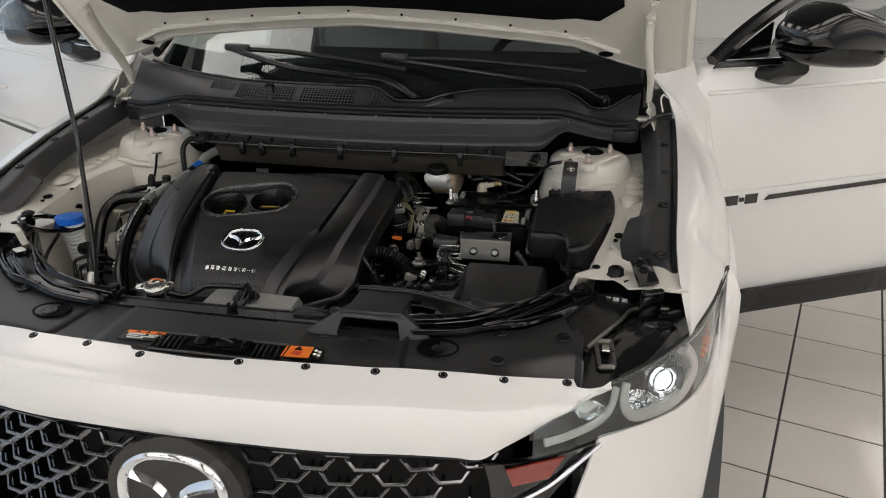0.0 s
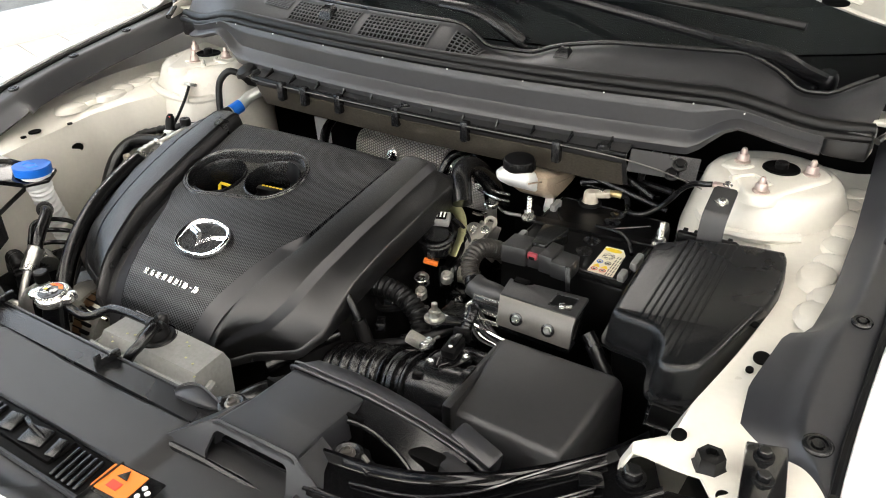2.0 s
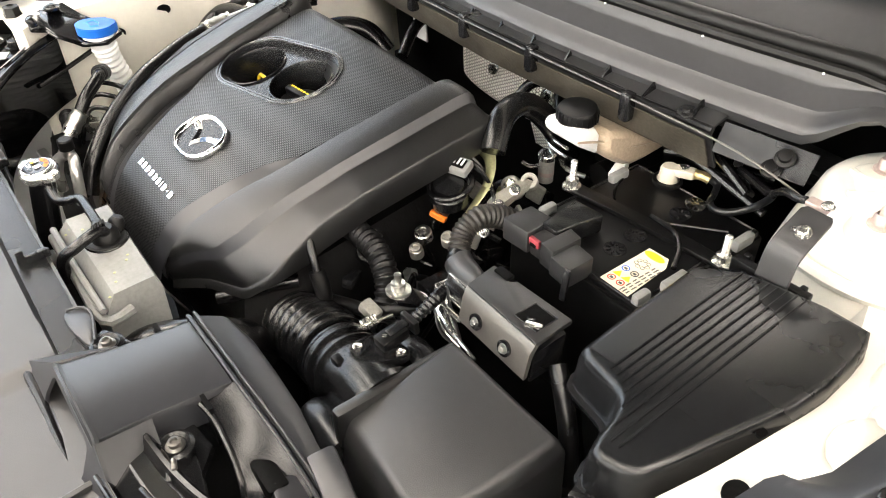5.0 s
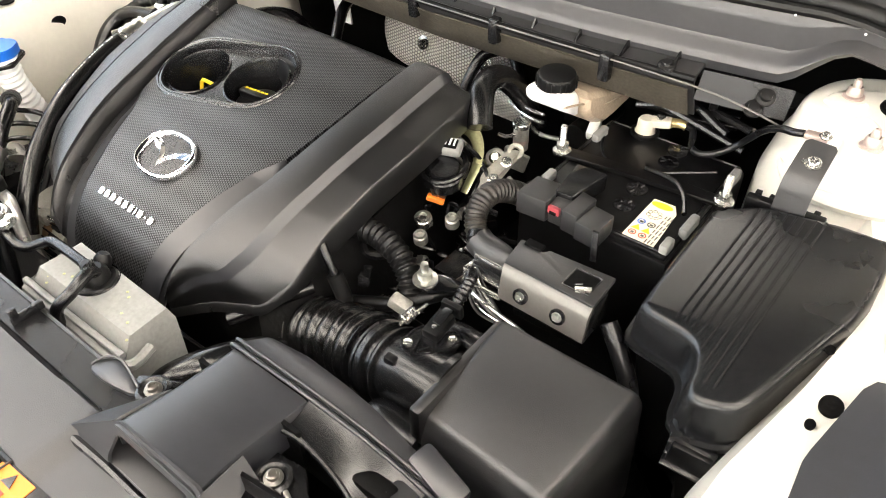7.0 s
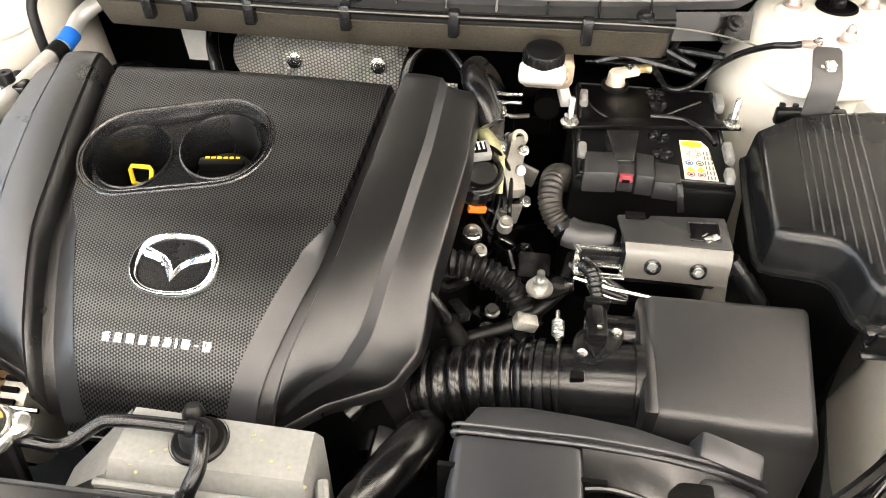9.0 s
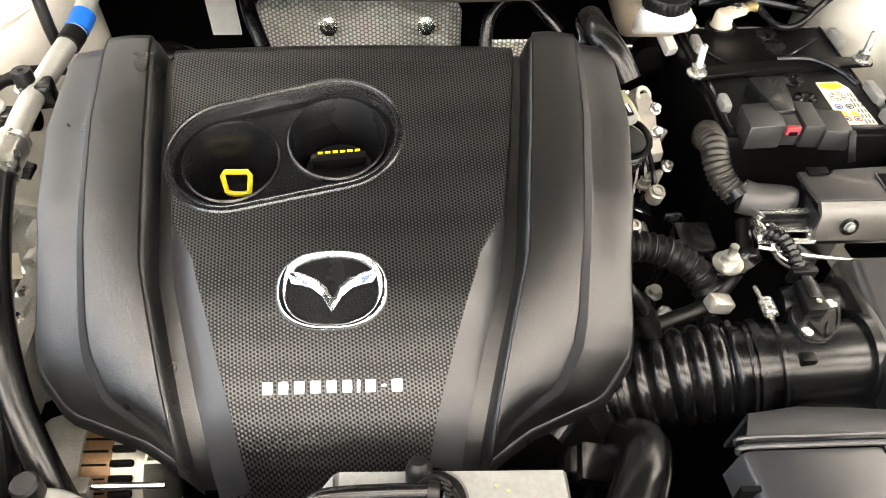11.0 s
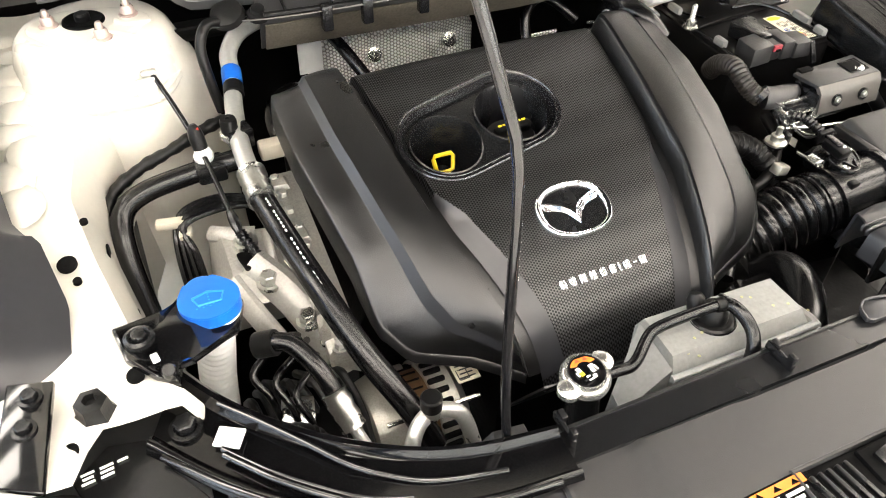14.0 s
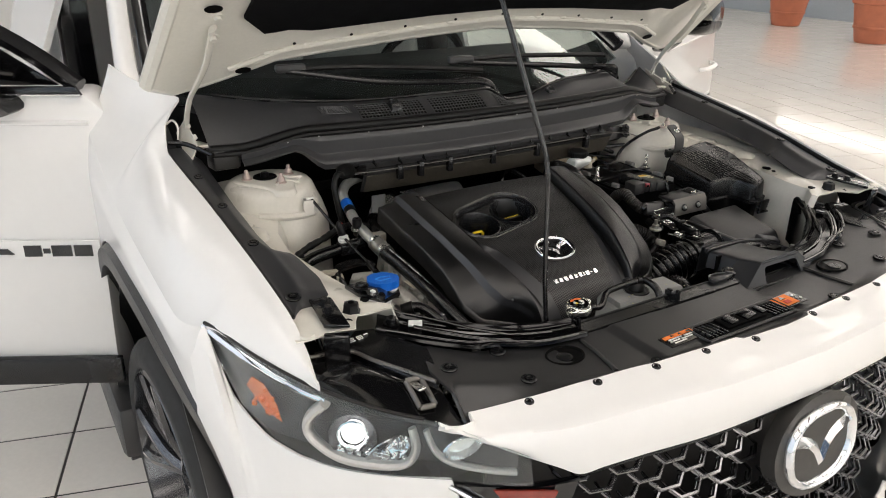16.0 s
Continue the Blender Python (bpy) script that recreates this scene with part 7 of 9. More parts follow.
for x, y in ((0.249, 1.612), (0.440, 1.634)):
    part("clamp_stud", lathe([(0.011, 0.0), (0.011, 0.0025), (0.0072, 0.004), (0.0072, 0.011), (0.004, 0.012)] + [(0.0034 + 0.0007 * (k % 2), 0.013 + 0.0012 * k) for k in range(19)] + [(0, 0.037)], (x, y, 0.994), (0, 0, 1), 12), BRIGHTPL, bat, "bright threaded clamp stud")
for x, y, w in ((0.266, 1.672, 0.028), (0.264, 1.560, 0.022), (0.4304, 1.682, 0.030), (0.428, 1.575, 0.034), (0.4235, 1.532, 0.020)):
    part("lid_foot", box((x, y, 0.992), (0.010, w, 0.014), 0.003), TANK, bat, "pale plastic battery handle lug")
for x, y in ((0.356, 1.700), (0.3574, 1.6723), (0.3526, 1.6042), (0.3547, 1.5706)):
    bm = lathe([(0.0125, 0), (0.012, 0.0015), (0, 0.0018)], (x, y, 0.989), (0, 0, 1), 24)
    for k in range(8):
        q = 2 * math.pi * (k + 0.5) / 8
        add_box(bm, (x + 0.0075 * math.cos(q), y + 0.0075 * math.sin(q), 0.9912), (0.0052, 0.0016, 0.0018), 0, (0, 0, math.degrees(q)))
    part("cell_plug", bm, GLOSS, bat)
STICKER = mat("cream_sticker", (0.80, 0.74, 0.58), 0.5, vary=0.05, scale=60)
part("battery_label", prism([(0.3764, 1.5996), (0.4005, 1.601), (0.4080, 1.588), (0.4124, 1.525), (0.3763, 1.5243)], 0.9888, 0.9898), STICKER, bat, "cream sticker with warning signs")
part("label_oval", lathe([(0.010, 0.0004), (0, 0.0006)], (0.3895, 1.592, 0.990), (0, 0, 1), 20, 1.25, 0.55), YELLOW, bat)
for k in range(7):
    q = 2 * math.pi * k / 7
    part("label_ring", add_tube(bmesh.new(), [(0.3895 + 0.0065 * math.cos(q) + 0.0024 * math.cos(p), 1.5735 + 0.006 * math.sin(q) + 0.0024 * math.sin(p), 0.9901) for p in np.linspace(0, 2 * math.pi, 7)], 0.0003, 4, 1, cap=False), GREYPL, bat)
for k in range(3):
    for j in range(2):
        at = (0.3835 + 0.0115 * j, 1.5345 + 0.0105 * k, 0.990)
        if k == 1:
            part("label_sign", prism([(at[0] - 0.005, at[1] - 0.004), (at[0] + 0.005, at[1] - 0.004), (at[0], at[1] + 0.0045)], 0.9899, 0.9903), YELLOW, bat)
        else:
            part("label_sign", lathe([(0.0045, 0.0003), (0.0045, 0.0005), (0.0032, 0.0005), (0.0032, 0.0003)], at, (0, 0, 1), 18), (RED, RED, BLUE, GREYPL)[k + j if k else j], bat)
            part("label_dot", box((at[0], at[1], 0.9902), (0.0036, 0.0026, 0.0004)), GREYPL, bat)
for k in range(3):
    for j in range(6):
        part("print_bar", box((0.4015 + 0.0036 * k, 1.530 + 0.0092 * j, 0.9901), (0.0014, 0.0072 - 0.001 * ((j + k) % 3), 0.0004), 0, (0, 0, -2)), FRONTPL, bat)
# stepped terminal cover over the positive post
pc = part("terminal_cover", prism([(0.264, 1.494), (0.300, 1.4965), (0.300, 1.512), (0.296, 1.535), (0.266, 1.532)], 0.985, 1.0125, 0.002), GREYPL, bat, "stepped black terminal cover")
for poly, z in (([(0.301, 1.500), (0.318, 1.500), (0.3195, 1.540), (0.299, 1.540)], 1.008), ([(0.319, 1.4965), (0.338, 1.4955), (0.339, 1.535), (0.320, 1.538)], 1.0115), ([(0.338, 1.492), (0.3655, 1.490), (0.366, 1.525), (0.340, 1.528)], 1.0085)):
    part("cover_step", prism(poly, 0.985, z, 0.0015), GREYPL, bat)
part("cover_tongue", prism([(0.2955, 1.518), (0.318, 1.520), (0.321, 1.548), (0.327, 1.580), (0.288, 1.577), (0.294, 1.546)], 0.990, 1.0135, 0.003), SATIN, bat, "black tongue of the terminal cover")
part("cover_flap", loft([[(0.360, 1.4895, 1.0085), (0.3665, 1.4895, 1.0085), (0.3665, 1.4925, 1.0085), (0.360, 1.4925, 1.0085)], [(0.366, 1.480, 0.978), (0.373, 1.480, 0.980), (0.373, 1.483, 0.980), (0.366, 1.483, 0.978)]]), SATIN, bat)
part("fuse_link", box((0.309, 1.4985, 1.005), (0.014, 0.005, 0.009), 0.001), mat("dark_red_plastic", (0.24, 0.035, 0.045), 0.35, vary=0.1), bat, "dark red fuse window")
part("fuse_frame", box((0.309, 1.4975, 1.0025), (0.008, 0.005, 0.004), 0.0005), DARK, bat)
part("battery_post", lathe([(0.0165, -0.004), (0.0155, -0.001), (0.0125, 0.0), (0.0115, 0.004), (0.0105, 0.016), (0.0085, 0.019), (0, 0.0195)], (0.306, 1.712, 0.992), (0, 0, 1), 24), MILKY, bat)
part("post_ring", lathe([(0.0175, -0.003), (0.0175, 0.0015), (0.0135, 0.002)], (0.306, 1.712, 0.992), (0, 0, 1), 24), RUBBER, bat)
part("cable_lug", box((0.3215, 1.7185, 1.0075), (0.024, 0.015, 0.010), 0.002, (0, -4, 22)), MILKY, bat)
part("lug_bolt", lathe([(0.0055, 0), (0.0055, 0.003), (0.003, 0.004), (0, 0.004)], (0.3205, 1.7185, 1.0122), (0, 0, 1), 10), BRIGHTPL, bat)
part("crimp", tube([(0.332, 1.723, 1.0085), (0.340, 1.727, 1.0085), (0.348, 1.730, 1.007)], lambda f: 0.0058 + 0.0012 * (abs(f - 0.5) > 0.35), 12, 3, 0.75), mat("dull_brass", (0.50, 0.40, 0.20), 0.3, 0.8, vary=0.2, scale=40), bat, "brass cable crimp")
part("earth_cable", tube([(0.348, 1.730, 1.007), (0.356, 1.7335, 1.002), (0.3615, 1.724, 0.998), (0.367, 1.709, 0.996), (0.379, 1.700, 0.9965), (0.395, 1.703, 1.000), (0.412, 1.713, 1.010), (0.428, 1.712, 1.030), (0.445, 1.690, 1.058), (0.466, 1.664, 1.082), (0.482, 1.652, 1.090), (0.492, 1.6515, 1.0925)], 0.0040, 10, 8), SATIN, bat, "thin dark earth cable")
part("cable_end", box((0.503, 1.653, 1.0925), (0.022, 0.012, 0.006), 0.002, (0, 0, 4)), PINK, bat)
hexbolt((0.5105, 1.6535, 1.0945), 0.0042, 0.005, BRIGHTPL, bat)
strap = part("strap_bracket", loft([[(0.5025, 1.633, 1.1005), (0.5255, 1.633, 1.1005), (0.5255, 1.633, 1.0965), (0.5025, 1.633, 1.0965)], [(0.4985, 1.629, 1.099), (0.5285, 1.629, 1.099), (0.5285, 1.629, 1.095), (0.4985, 1.629, 1.095)], [(0.497, 1.600, 1.0815), (0.528, 1.600, 1.0815), (0.528, 1.600, 1.0775), (0.497, 1.600, 1.0775)], [(0.4965, 1.594, 1.075), (0.5275, 1.594, 1.075), (0.5275, 1.596, 1.072), (0.4965, 1.596, 1.072)], [(0.4960, 1.5915, 1.064), (0.527, 1.5915, 1.064), (0.527, 1.5945, 1.064), (0.4960, 1.5945, 1.064)], [(0.4955, 1.590, 1.040), (0.5265, 1.590, 1.040), (0.5265, 1.593, 1.040), (0.4955, 1.593, 1.040)]]), GREYPL, car, "black folded steel strap")
hexbolt((0.5150, 1.6115, 1.0885), 0.005, 0.007, BRIGHTPL, strap, (0, -0.5, 1))
part("strap_pin", lathe([(0.0022, 0), (0.0022, 0.002), (0, 0.0022)], (0.5065, 1.610, 1.0885), (0, -0.5, 1), 8), BRIGHTPL, strap)

# fuse box with a ribbed lid
FB = chaikin([(0.449, 1.590), (0.600, 1.594), (0.610, 1.570), (0.612, 1.50), (0.593, 1.44), (0.572, 1.370), (0.561, 1.356), (0.531, 1.350), (0.520, 1.360), (0.515, 1.392), (0.504, 1.407), (0.489, 1.412), (0.449, 1.420), (0.445, 1.430), (0.446, 1.506)], 1)
fz = lambda x, y: 1.012 + 0.14 * (y - 1.42) + 0.14 * (x - 0.446)
lid_ring = lambda d, dz: [(x, y, fz(x, y) + dz) for x, y in inset(FB, d)]
fbx = part("fuse_box", loft([lid_ring(d, dz) for d, dz in ((-0.008, -0.048), (-0.008, -0.044), (-0.003, -0.043), (0.0, -0.010), (0.0015, -0.004), (0.005, -0.0008), (0.009, 0.0))]), SATIN, car, "large black fuse box with a ribbed lid")
part("lid_edge", add_tube(bmesh.new(), [(x, y, fz(x, y) - 0.046) for x, y in FB + FB[:1]], 0.0035, 6, 1, cap=False), SATIN, fbx)
part("fuse_base", loft([[(x, y, z) for x, y in inset(FB, d)] for d, z in ((0.030, 0.78), (0.012, 0.90), (0.006, 0.962))]), BATBLK, fbx)
for k in range(8):
    a = Vector((0.488 + 0.0085 * k, 1.580 + 0.0005 * k))
    b = Vector((0.4818 + 0.0083 * k, (1.425, 1.423, 1.419, 1.413, 1.402, 1.386, 1.372, 1.372)[k]))
    part("lid_rib", tube([(p.x, p.y, fz(p.x, p.y) + 0.0002) for p in (a.lerp(b, f) for f in (0, 0.03, 0.5, 0.97, 1.0))], lambda f: 0.0012 * min(1.0, f * 12 + 0.2, (1 - f) * 12 + 0.2), 6, 2, 0.8), SATIN, fbx)

part("lid_hook", prism([(0.470, 1.590), (0.545, 1.594), (0.545, 1.604), (0.470, 1.600)], 1.026, 1.044, 0.002), BATBLK, fbx)
for x in (0.478, 0.492, 0.535):
    part("lid_hook", box((x, 1.604, 1.038), (0.006, 0.006, 0.014), 0.001), BATBLK, fbx)
for k in range(3):
    part("lid_catch", box((0.5445, 1.344 - 0.004 * k, 0.968 - 0.011 * k), (0.040, 0.010, 0.004), 0.001, (15, 6, 8)), SATIN, fbx)
part("lid_catch", box((0.545, 1.337, 0.958), (0.034, 0.006, 0.036), 0.002, (8, 6, 8)), BATBLK, fbx)

# bracketed control module in front of the battery
mod = part("control_module", prism([(0.300, 1.452), (0.318, 1.453), (0.320, 1.444), (0.332, 1.4445), (0.333, 1.4535), (0.408, 1.456), (0.410, 1.408), (0.306, 1.412)], 0.989, 0.995, 0.002, lambda x, y, z: (x, y, z + 0.03 * (x - 0.355))), GREYPL, car, "black plastic module with a bolted metal front plate")
part("front_plate", loft([[(0.307, 1.411, 0.9925), (0.410, 1.407, 0.9955), (0.410, 1.411, 0.992), (0.307, 1.415, 0.989)], [(0.309, 1.404, 0.983), (0.410, 1.400, 0.986), (0.410, 1.405, 0.982), (0.309, 1.409, 0.979)], [(0.309, 1.399, 0.955), (0.410, 1.395, 0.957), (0.410, 1.399, 0.957), (0.309, 1.403, 0.955)]]), FRONTPL, mod, "satin warm grey metal plate")
part("module_body", box((0.355, 1.430, 0.960), (0.100, 0.046, 0.040), 0.003, (0, 2, 2)), SATIN, mod)
part("module_window", box((0.3845, 1.431, 0.9945), (0.028, 0.026, 0.0045), 0.001, (0, -1.7, 0)), DARK, mod)
part("window_rim", add_tube(bmesh.new(), [(0.370, 1.4445, 0.9965), (0.399, 1.4445, 0.9975), (0.399, 1.4175, 0.9975), (0.370, 1.4175, 0.9965), (0.370, 1.4445, 0.9965)], 0.0008, 5, 1, cap=False), SATIN, mod)
part("window_terminal", box((0.391, 1.422, 0.9965), (0.016, 0.008, 0.002), 0.0005, (0, 0, 30)), BRIGHTPL, mod)
part("module_slot", box((0.318, 1.450, 0.9945), (0.020, 0.010, 0.004), 0.001), DARK, mod)
part("module_tab", box((0.384, 1.426, 0.9968), (0.008, 0.002, 0.002), 0.001, (0, 0, 40)), STEEL, mod)
for x, y, z in ((0.336, 1.400, 0.972), (0.380, 1.398, 0.973)):
    part("bolt_ring", lathe([(0.0085, 0), (0.0085, 0.002), (0.0055, 0.0025)], (x, y, z), (0, -0.95, 0.25), 20), GLOSS, mod)
    hexbolt((x, y, z), 0.004, 0.006, STEEL, mod, (0, -0.95, 0.25))
part("plug", box((0.288, 1.426, 0.958), (0.046, 0.026, 0.022), 0.003, (0, -4, -3)), SATIN, mod)
for dy, dz, w in ((0.0, 0.012, 0.050), (-0.013, 0.0, 0.046), (-0.022, -0.006, 0.052)):
    part("plug_frame", box((0.286, 1.424 + dy, 0.958 + dz), (w, 0.0045, 0.004), 0.001, (0, -4, -5)), BRIGHTPL, mod, "bright connector frame bar")
part("plug_frame", box((0.263, 1.418, 0.957), (0.006, 0.024, 0.014), 0.001, (0, 0, -5)), BRIGHTPL, mod)
part("plug_frame", box((0.309, 1.414, 0.957), (0.006, 0.020, 0.012), 0.001, (0, 0, -5)), BRIGHTPL, mod)
part("bus_rail", tube([(0.262, 1.402, 0.945), (0.300, 1.392, 0.944), (0.352, 1.385, 0.942)], 0.0022, 6, 3), BRIGHTPL, mod)
for k in range(6):
    part("wire", tube([(0.258 + 0.004 * k, 1.428 - 0.003 * k, 0.970 - 0.003 * k), (0.275, 1.412 - 0.003 * k, 0.962 - 0.004 * k), (0.292, 1.404 - 0.003 * k, 0.950 - 0.004 * k), (0.318, 1.394, 0.938 - 0.003 * k)], 0.0016, 6, 4), BRIGHTPL if k in (1, 4) else PLASTIC, mod)
SLEEVE = mat("braided_brown_black_sleeve", (0.018, 0.016, 0.013), 0.34, vary=0.4, scale=60, bump=0.6, bump_scale=900, spec=0.6)
elbow = part("sleeved_elbow", tube([(0.252, 1.552, 0.955), (0.243, 1.533, 0.975), (0.2345, 1.512, 0.9885), (0.2315, 1.489, 0.9955), (0.2310, 1.4695, 0.9875), (0.2375, 1.457, 0.977), (0.249, 1.447, 0.968)], lambda f: 0.0138 - 0.0022 * f + 0.0009 * math.cos(f * 150), 16, 44), SLEEVE, car, "black ribbed cable sleeve")
part("sleeve_clamp", tube([(0.2475, 1.450, 0.9735), (0.2515, 1.443, 0.970)], 0.0132, 16, 1), SATIN, elbow)
part("sleeve_boot", tube([(0.251, 1.444, 0.971), (0.262, 1.440, 0.970), (0.278, 1.438, 0.972), (0.292, 1.436, 0.975), (0.300, 1.434, 0.976)], lambda f: 0.0165 - 0.009 * f * f, 14, 4, 0.75), GREYPL, elbow, "smooth black cable boot")
part("loom_block", box((0.221, 1.443, 0.905), (0.036, 0.042, 0.030), 0.004), SATIN, elbow)

# brake fluid
RESV = [(1.664, 1.0455), (1.700, 1.033), (1.745, 1.022), (1.788, 1.009), (1.796, 0.998), (1.792, 0.984), (1.722, 0.978), (1.700, 0.985), (1.664, 1.012)]
RESV_FRONT = [(1.621, 1.050), (1.632, 1.056), (1.664, 1.046), (1.664, 1.011), (1.650, 1.020), (1.626, 1.036)]
mc = part("brake_reservoir", loft([[(x, y, z) for y, z in inset(chaikin(RESV_FRONT, 1), d)] for d, x in ((0.005, 0.184), (0.001, 0.187), (0.0, 0.191), (0.0, 0.232), (0.001, 0.236), (0.005, 0.239))]), CLEARW, car, "milky brake fluid reservoir with a black cap")
part("reservoir_body", loft([[(x, y, z) for y, z in inset(chaikin(RESV, 1), d)] for d, x in ((0.007, 0.186), (0.002, 0.189), (0.0, 0.194), (0.0, 0.240), (0.002, 0.246), (0.007, 0.250))]), TRANSLUCENT, mc, "amber translucent reservoir body")
part("reservoir_seam", tube([(0.2405, 1.624, 1.043), (0.2425, 1.664, 1.030), (0.2490, 1.700, 1.014), (0.2505, 1.745, 1.004), (0.2490, 1.786, 0.996)], 0.0014, 6, 3), TRANSLUCENT, mc)
bmc = lathe([(0.0235, 0), (0.0240, 0.002), (0.0240, 0.0135), (0.0222, 0.0165), (0.020, 0.017), (0, 0.0172)], (0.2115, 1.650, 1.0515), (0.02, -0.06, 1), 40)
part("reservoir_cap", bmc, BATBLK, mc, "ribbed black screw cap")
for k in range(24):
    q = 2 * math.pi * k / 24
    part("cap_rib", box((0.2115 + 0.0240 * math.cos(q), 1.650 + 0.0240 * math.sin(q), 1.0585 - 0.0015 * math.sin(q)), (0.0022, 0.0022, 0.011), 0, (0, 0, math.degrees(q))), BATBLK, mc)
part("reservoir_ear", prism(chaikin([(0.206, 1.712), (0.228, 1.716), (0.226, 1.732), (0.206, 1.730)], 1), 1.022, 1.037, 0.001), CLEARW, mc)
part("reservoir_lug", box((0.226, 1.725, 1.030), (0.020, 0.012, 0.012), 0.003, (0, 0, 25)), CLEARW, mc)
part("level_plug", box((0.262, 1.785, 1.003), (0.024, 0.016, 0.014), 0.003), SATIN, mc)
part("level_pin", box((0.2655, 1.778, 1.006), (0.008, 0.006, 0.009), 0.002), MILKY, mc)
part("reservoir_foot", box((0.243, 1.700, 0.978), (0.014, 0.030, 0.014), 0.003, (20, 0, 15)), CLEARW, mc)

part("master_cylinder", tube([(0.222, 1.690, 0.962), (0.225, 1.79, 0.960)], 0.0165, 20, 2), DARK, mc)
part("cylinder_body", box((0.210, 1.740, 0.970), (0.042, 0.050, 0.020), 0.004), DARK, mc)
for z in (0.984, 0.996):
    part("brake_pipe", tube([(0.190, 1.664, z), (0.160, 1.668, z - 0.002), (0.120, 1.690, z - 0.006)], 0.0022, 6, 4), BRIGHTPL, mc)
part("valve_block", box((0.205, 1.72, 0.925), (0.05, 0.03, 0.03), 0.006), DARK, mc)
part("brake_pipe", tube([(0.20, 1.69, 0.95), (0.17, 1.68, 0.955), (0.14, 1.70, 0.97)], 0.003, 8, 4), STEEL, mc)

part("coolant_elbow", tube([(0.160, 1.70, 0.955), (0.148, 1.680, 1.000), (0.136, 1.655, 1.032), (0.131, 1.632, 1.042), (0.136, 1.608, 1.042), (0.147, 1.587, 1.034), (0.160, 1.568, 1.014)], 0.0155, 16, 8), HOSE, car, "curved black rubber coolant hose")
def shield_fn(u, v):
    x = -0.268 + 0.281 * u
    top = smooth(x, [(-0.268, 0.905), (-0.262, 0.930), (-0.245, 0.950), (-0.20, 0.960), (-0.10, 0.965), (-0.02, 0.962), (0.0, 0.952), (0.013, 0.930)])
    low = smooth(x, [(-0.268, 0.895), (-0.255, 0.870), (-0.22, 0.855), (0.013, 0.850)])
    dish = sum(math.exp(-((x - c) / 0.022) ** 2 - ((v - 0.55) / 0.22) ** 2) for c in (-0.163, -0.033))
    edge = min(1.0, min(v, 1 - v) * 8) * min(1.0, min(u, 1 - u) * 14)
    return (x, 1.868 - 0.012 * edge + 0.012 * dish - 0.010 * math.sin(u * math.pi), low + (top - low) * v)


hs = part("heat_shield", thick(grid(shield_fn, 60, 30), 0.003), SHIELD, car, "perforated aluminium heat shield")
for x in (-0.164, -0.034):
    hexbolt((x, 1.848, 0.916), 0.006, 0.010, BRIGHTPL, hs, (0, -0.9, 0.4), flange=2.0)
part("shield_lower", thick(grid(lambda u, v: (0.04 + 0.06 * u, 1.76 - 0.02 * v, 0.90 + 0.06 * v), 8, 8), 0.003), SHIELD, hs)

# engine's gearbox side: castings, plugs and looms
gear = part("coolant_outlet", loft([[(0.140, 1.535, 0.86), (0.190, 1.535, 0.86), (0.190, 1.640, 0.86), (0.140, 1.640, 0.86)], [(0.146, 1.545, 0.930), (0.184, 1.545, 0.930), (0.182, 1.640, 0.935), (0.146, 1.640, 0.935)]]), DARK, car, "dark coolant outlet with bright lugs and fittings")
# machined lug with an eye, running down beside the sleeve
part("outlet_lug", loft([[(0.197, 1.602, 0.9775), (0.183, 1.600, 0.9765), (0.183, 1.600, 0.968), (0.197, 1.602, 0.969)], [(0.200, 1.580, 0.977), (0.182, 1.578, 0.975), (0.182, 1.578, 0.966), (0.200, 1.580, 0.968)], [(0.198, 1.556, 0.968), (0.178, 1.552, 0.966), (0.178, 1.552, 0.955), (0.198, 1.556, 0.957)], [(0.204, 1.535, 0.950), (0.176, 1.530, 0.948), (0.176, 1.530, 0.936), (0.204, 1.535, 0.938)]]), PALEALU_CASE, gear, "pale cast lug")
part("lug_eye", lathe([(0.0105, -0.012), (0.0105, 0.002), (0.0095, 0.003), (0.0055, 0.003), (0.0050, 0.001), (0.0050, -0.010)], (0.1915, 1.600, 0.9755), (0.35, -0.55, 0.75), 24), PALEALU_CASE, gear)
part("eye_core", lathe([(0.0049, -0.004), (0.0046, 0.000), (0, 0.000)], (0.1915, 1.600, 0.9755), (0.35, -0.55, 0.75), 16), DARK, gear)
# bolted boss beside the lug
part("boss", lathe([(0.0135, -0.028), (0.0130, -0.004), (0.0115, 0.0), (0.0085, 0.001), (0, 0.001)], (0.1685, 1.590, 0.9625), (0.30, -0.65, 0.70), 24), ALU, gear)
hexbolt((0.1690, 1.589, 0.9632), 0.0055, 0.006, BRIGHTPL, gear, (0.30, -0.65, 0.70), flange=1.4)
# capped filler neck
part("outlet_neck", lathe([(0.0100, 0), (0.0100, 0.010), (0.0088, 0.011), (0.0088, 0.016), (0.0100, 0.017), (0.0098, 0.034)], (0.160, 1.660, 0.936), (0, 0, 1), 24), ALU, gear)
part("neck_band", lathe([(0.0104, 0), (0.0104, 0.006)], (0.160, 1.660, 0.946), (0, 0, 1), 24), PINK, gear)
part("outlet_cap", lathe([(0.0085, -0.004), (0.0118, -0.003), (0.0120, 0.0030), (0.0108, 0.0044), (0, 0.0046)], (0.160, 1.660, 0.973), (0.03, -0.06, 1), 28), BRIGHTPL, gear, "bright capped outlet")
part("neck_lever", tube([(0.158, 1.649, 0.962), (0.150, 1.640, 0.960), (0.140, 1.636, 0.963)], 0.0045, 8, 4, 0.6), BRIGHTPL, gear)
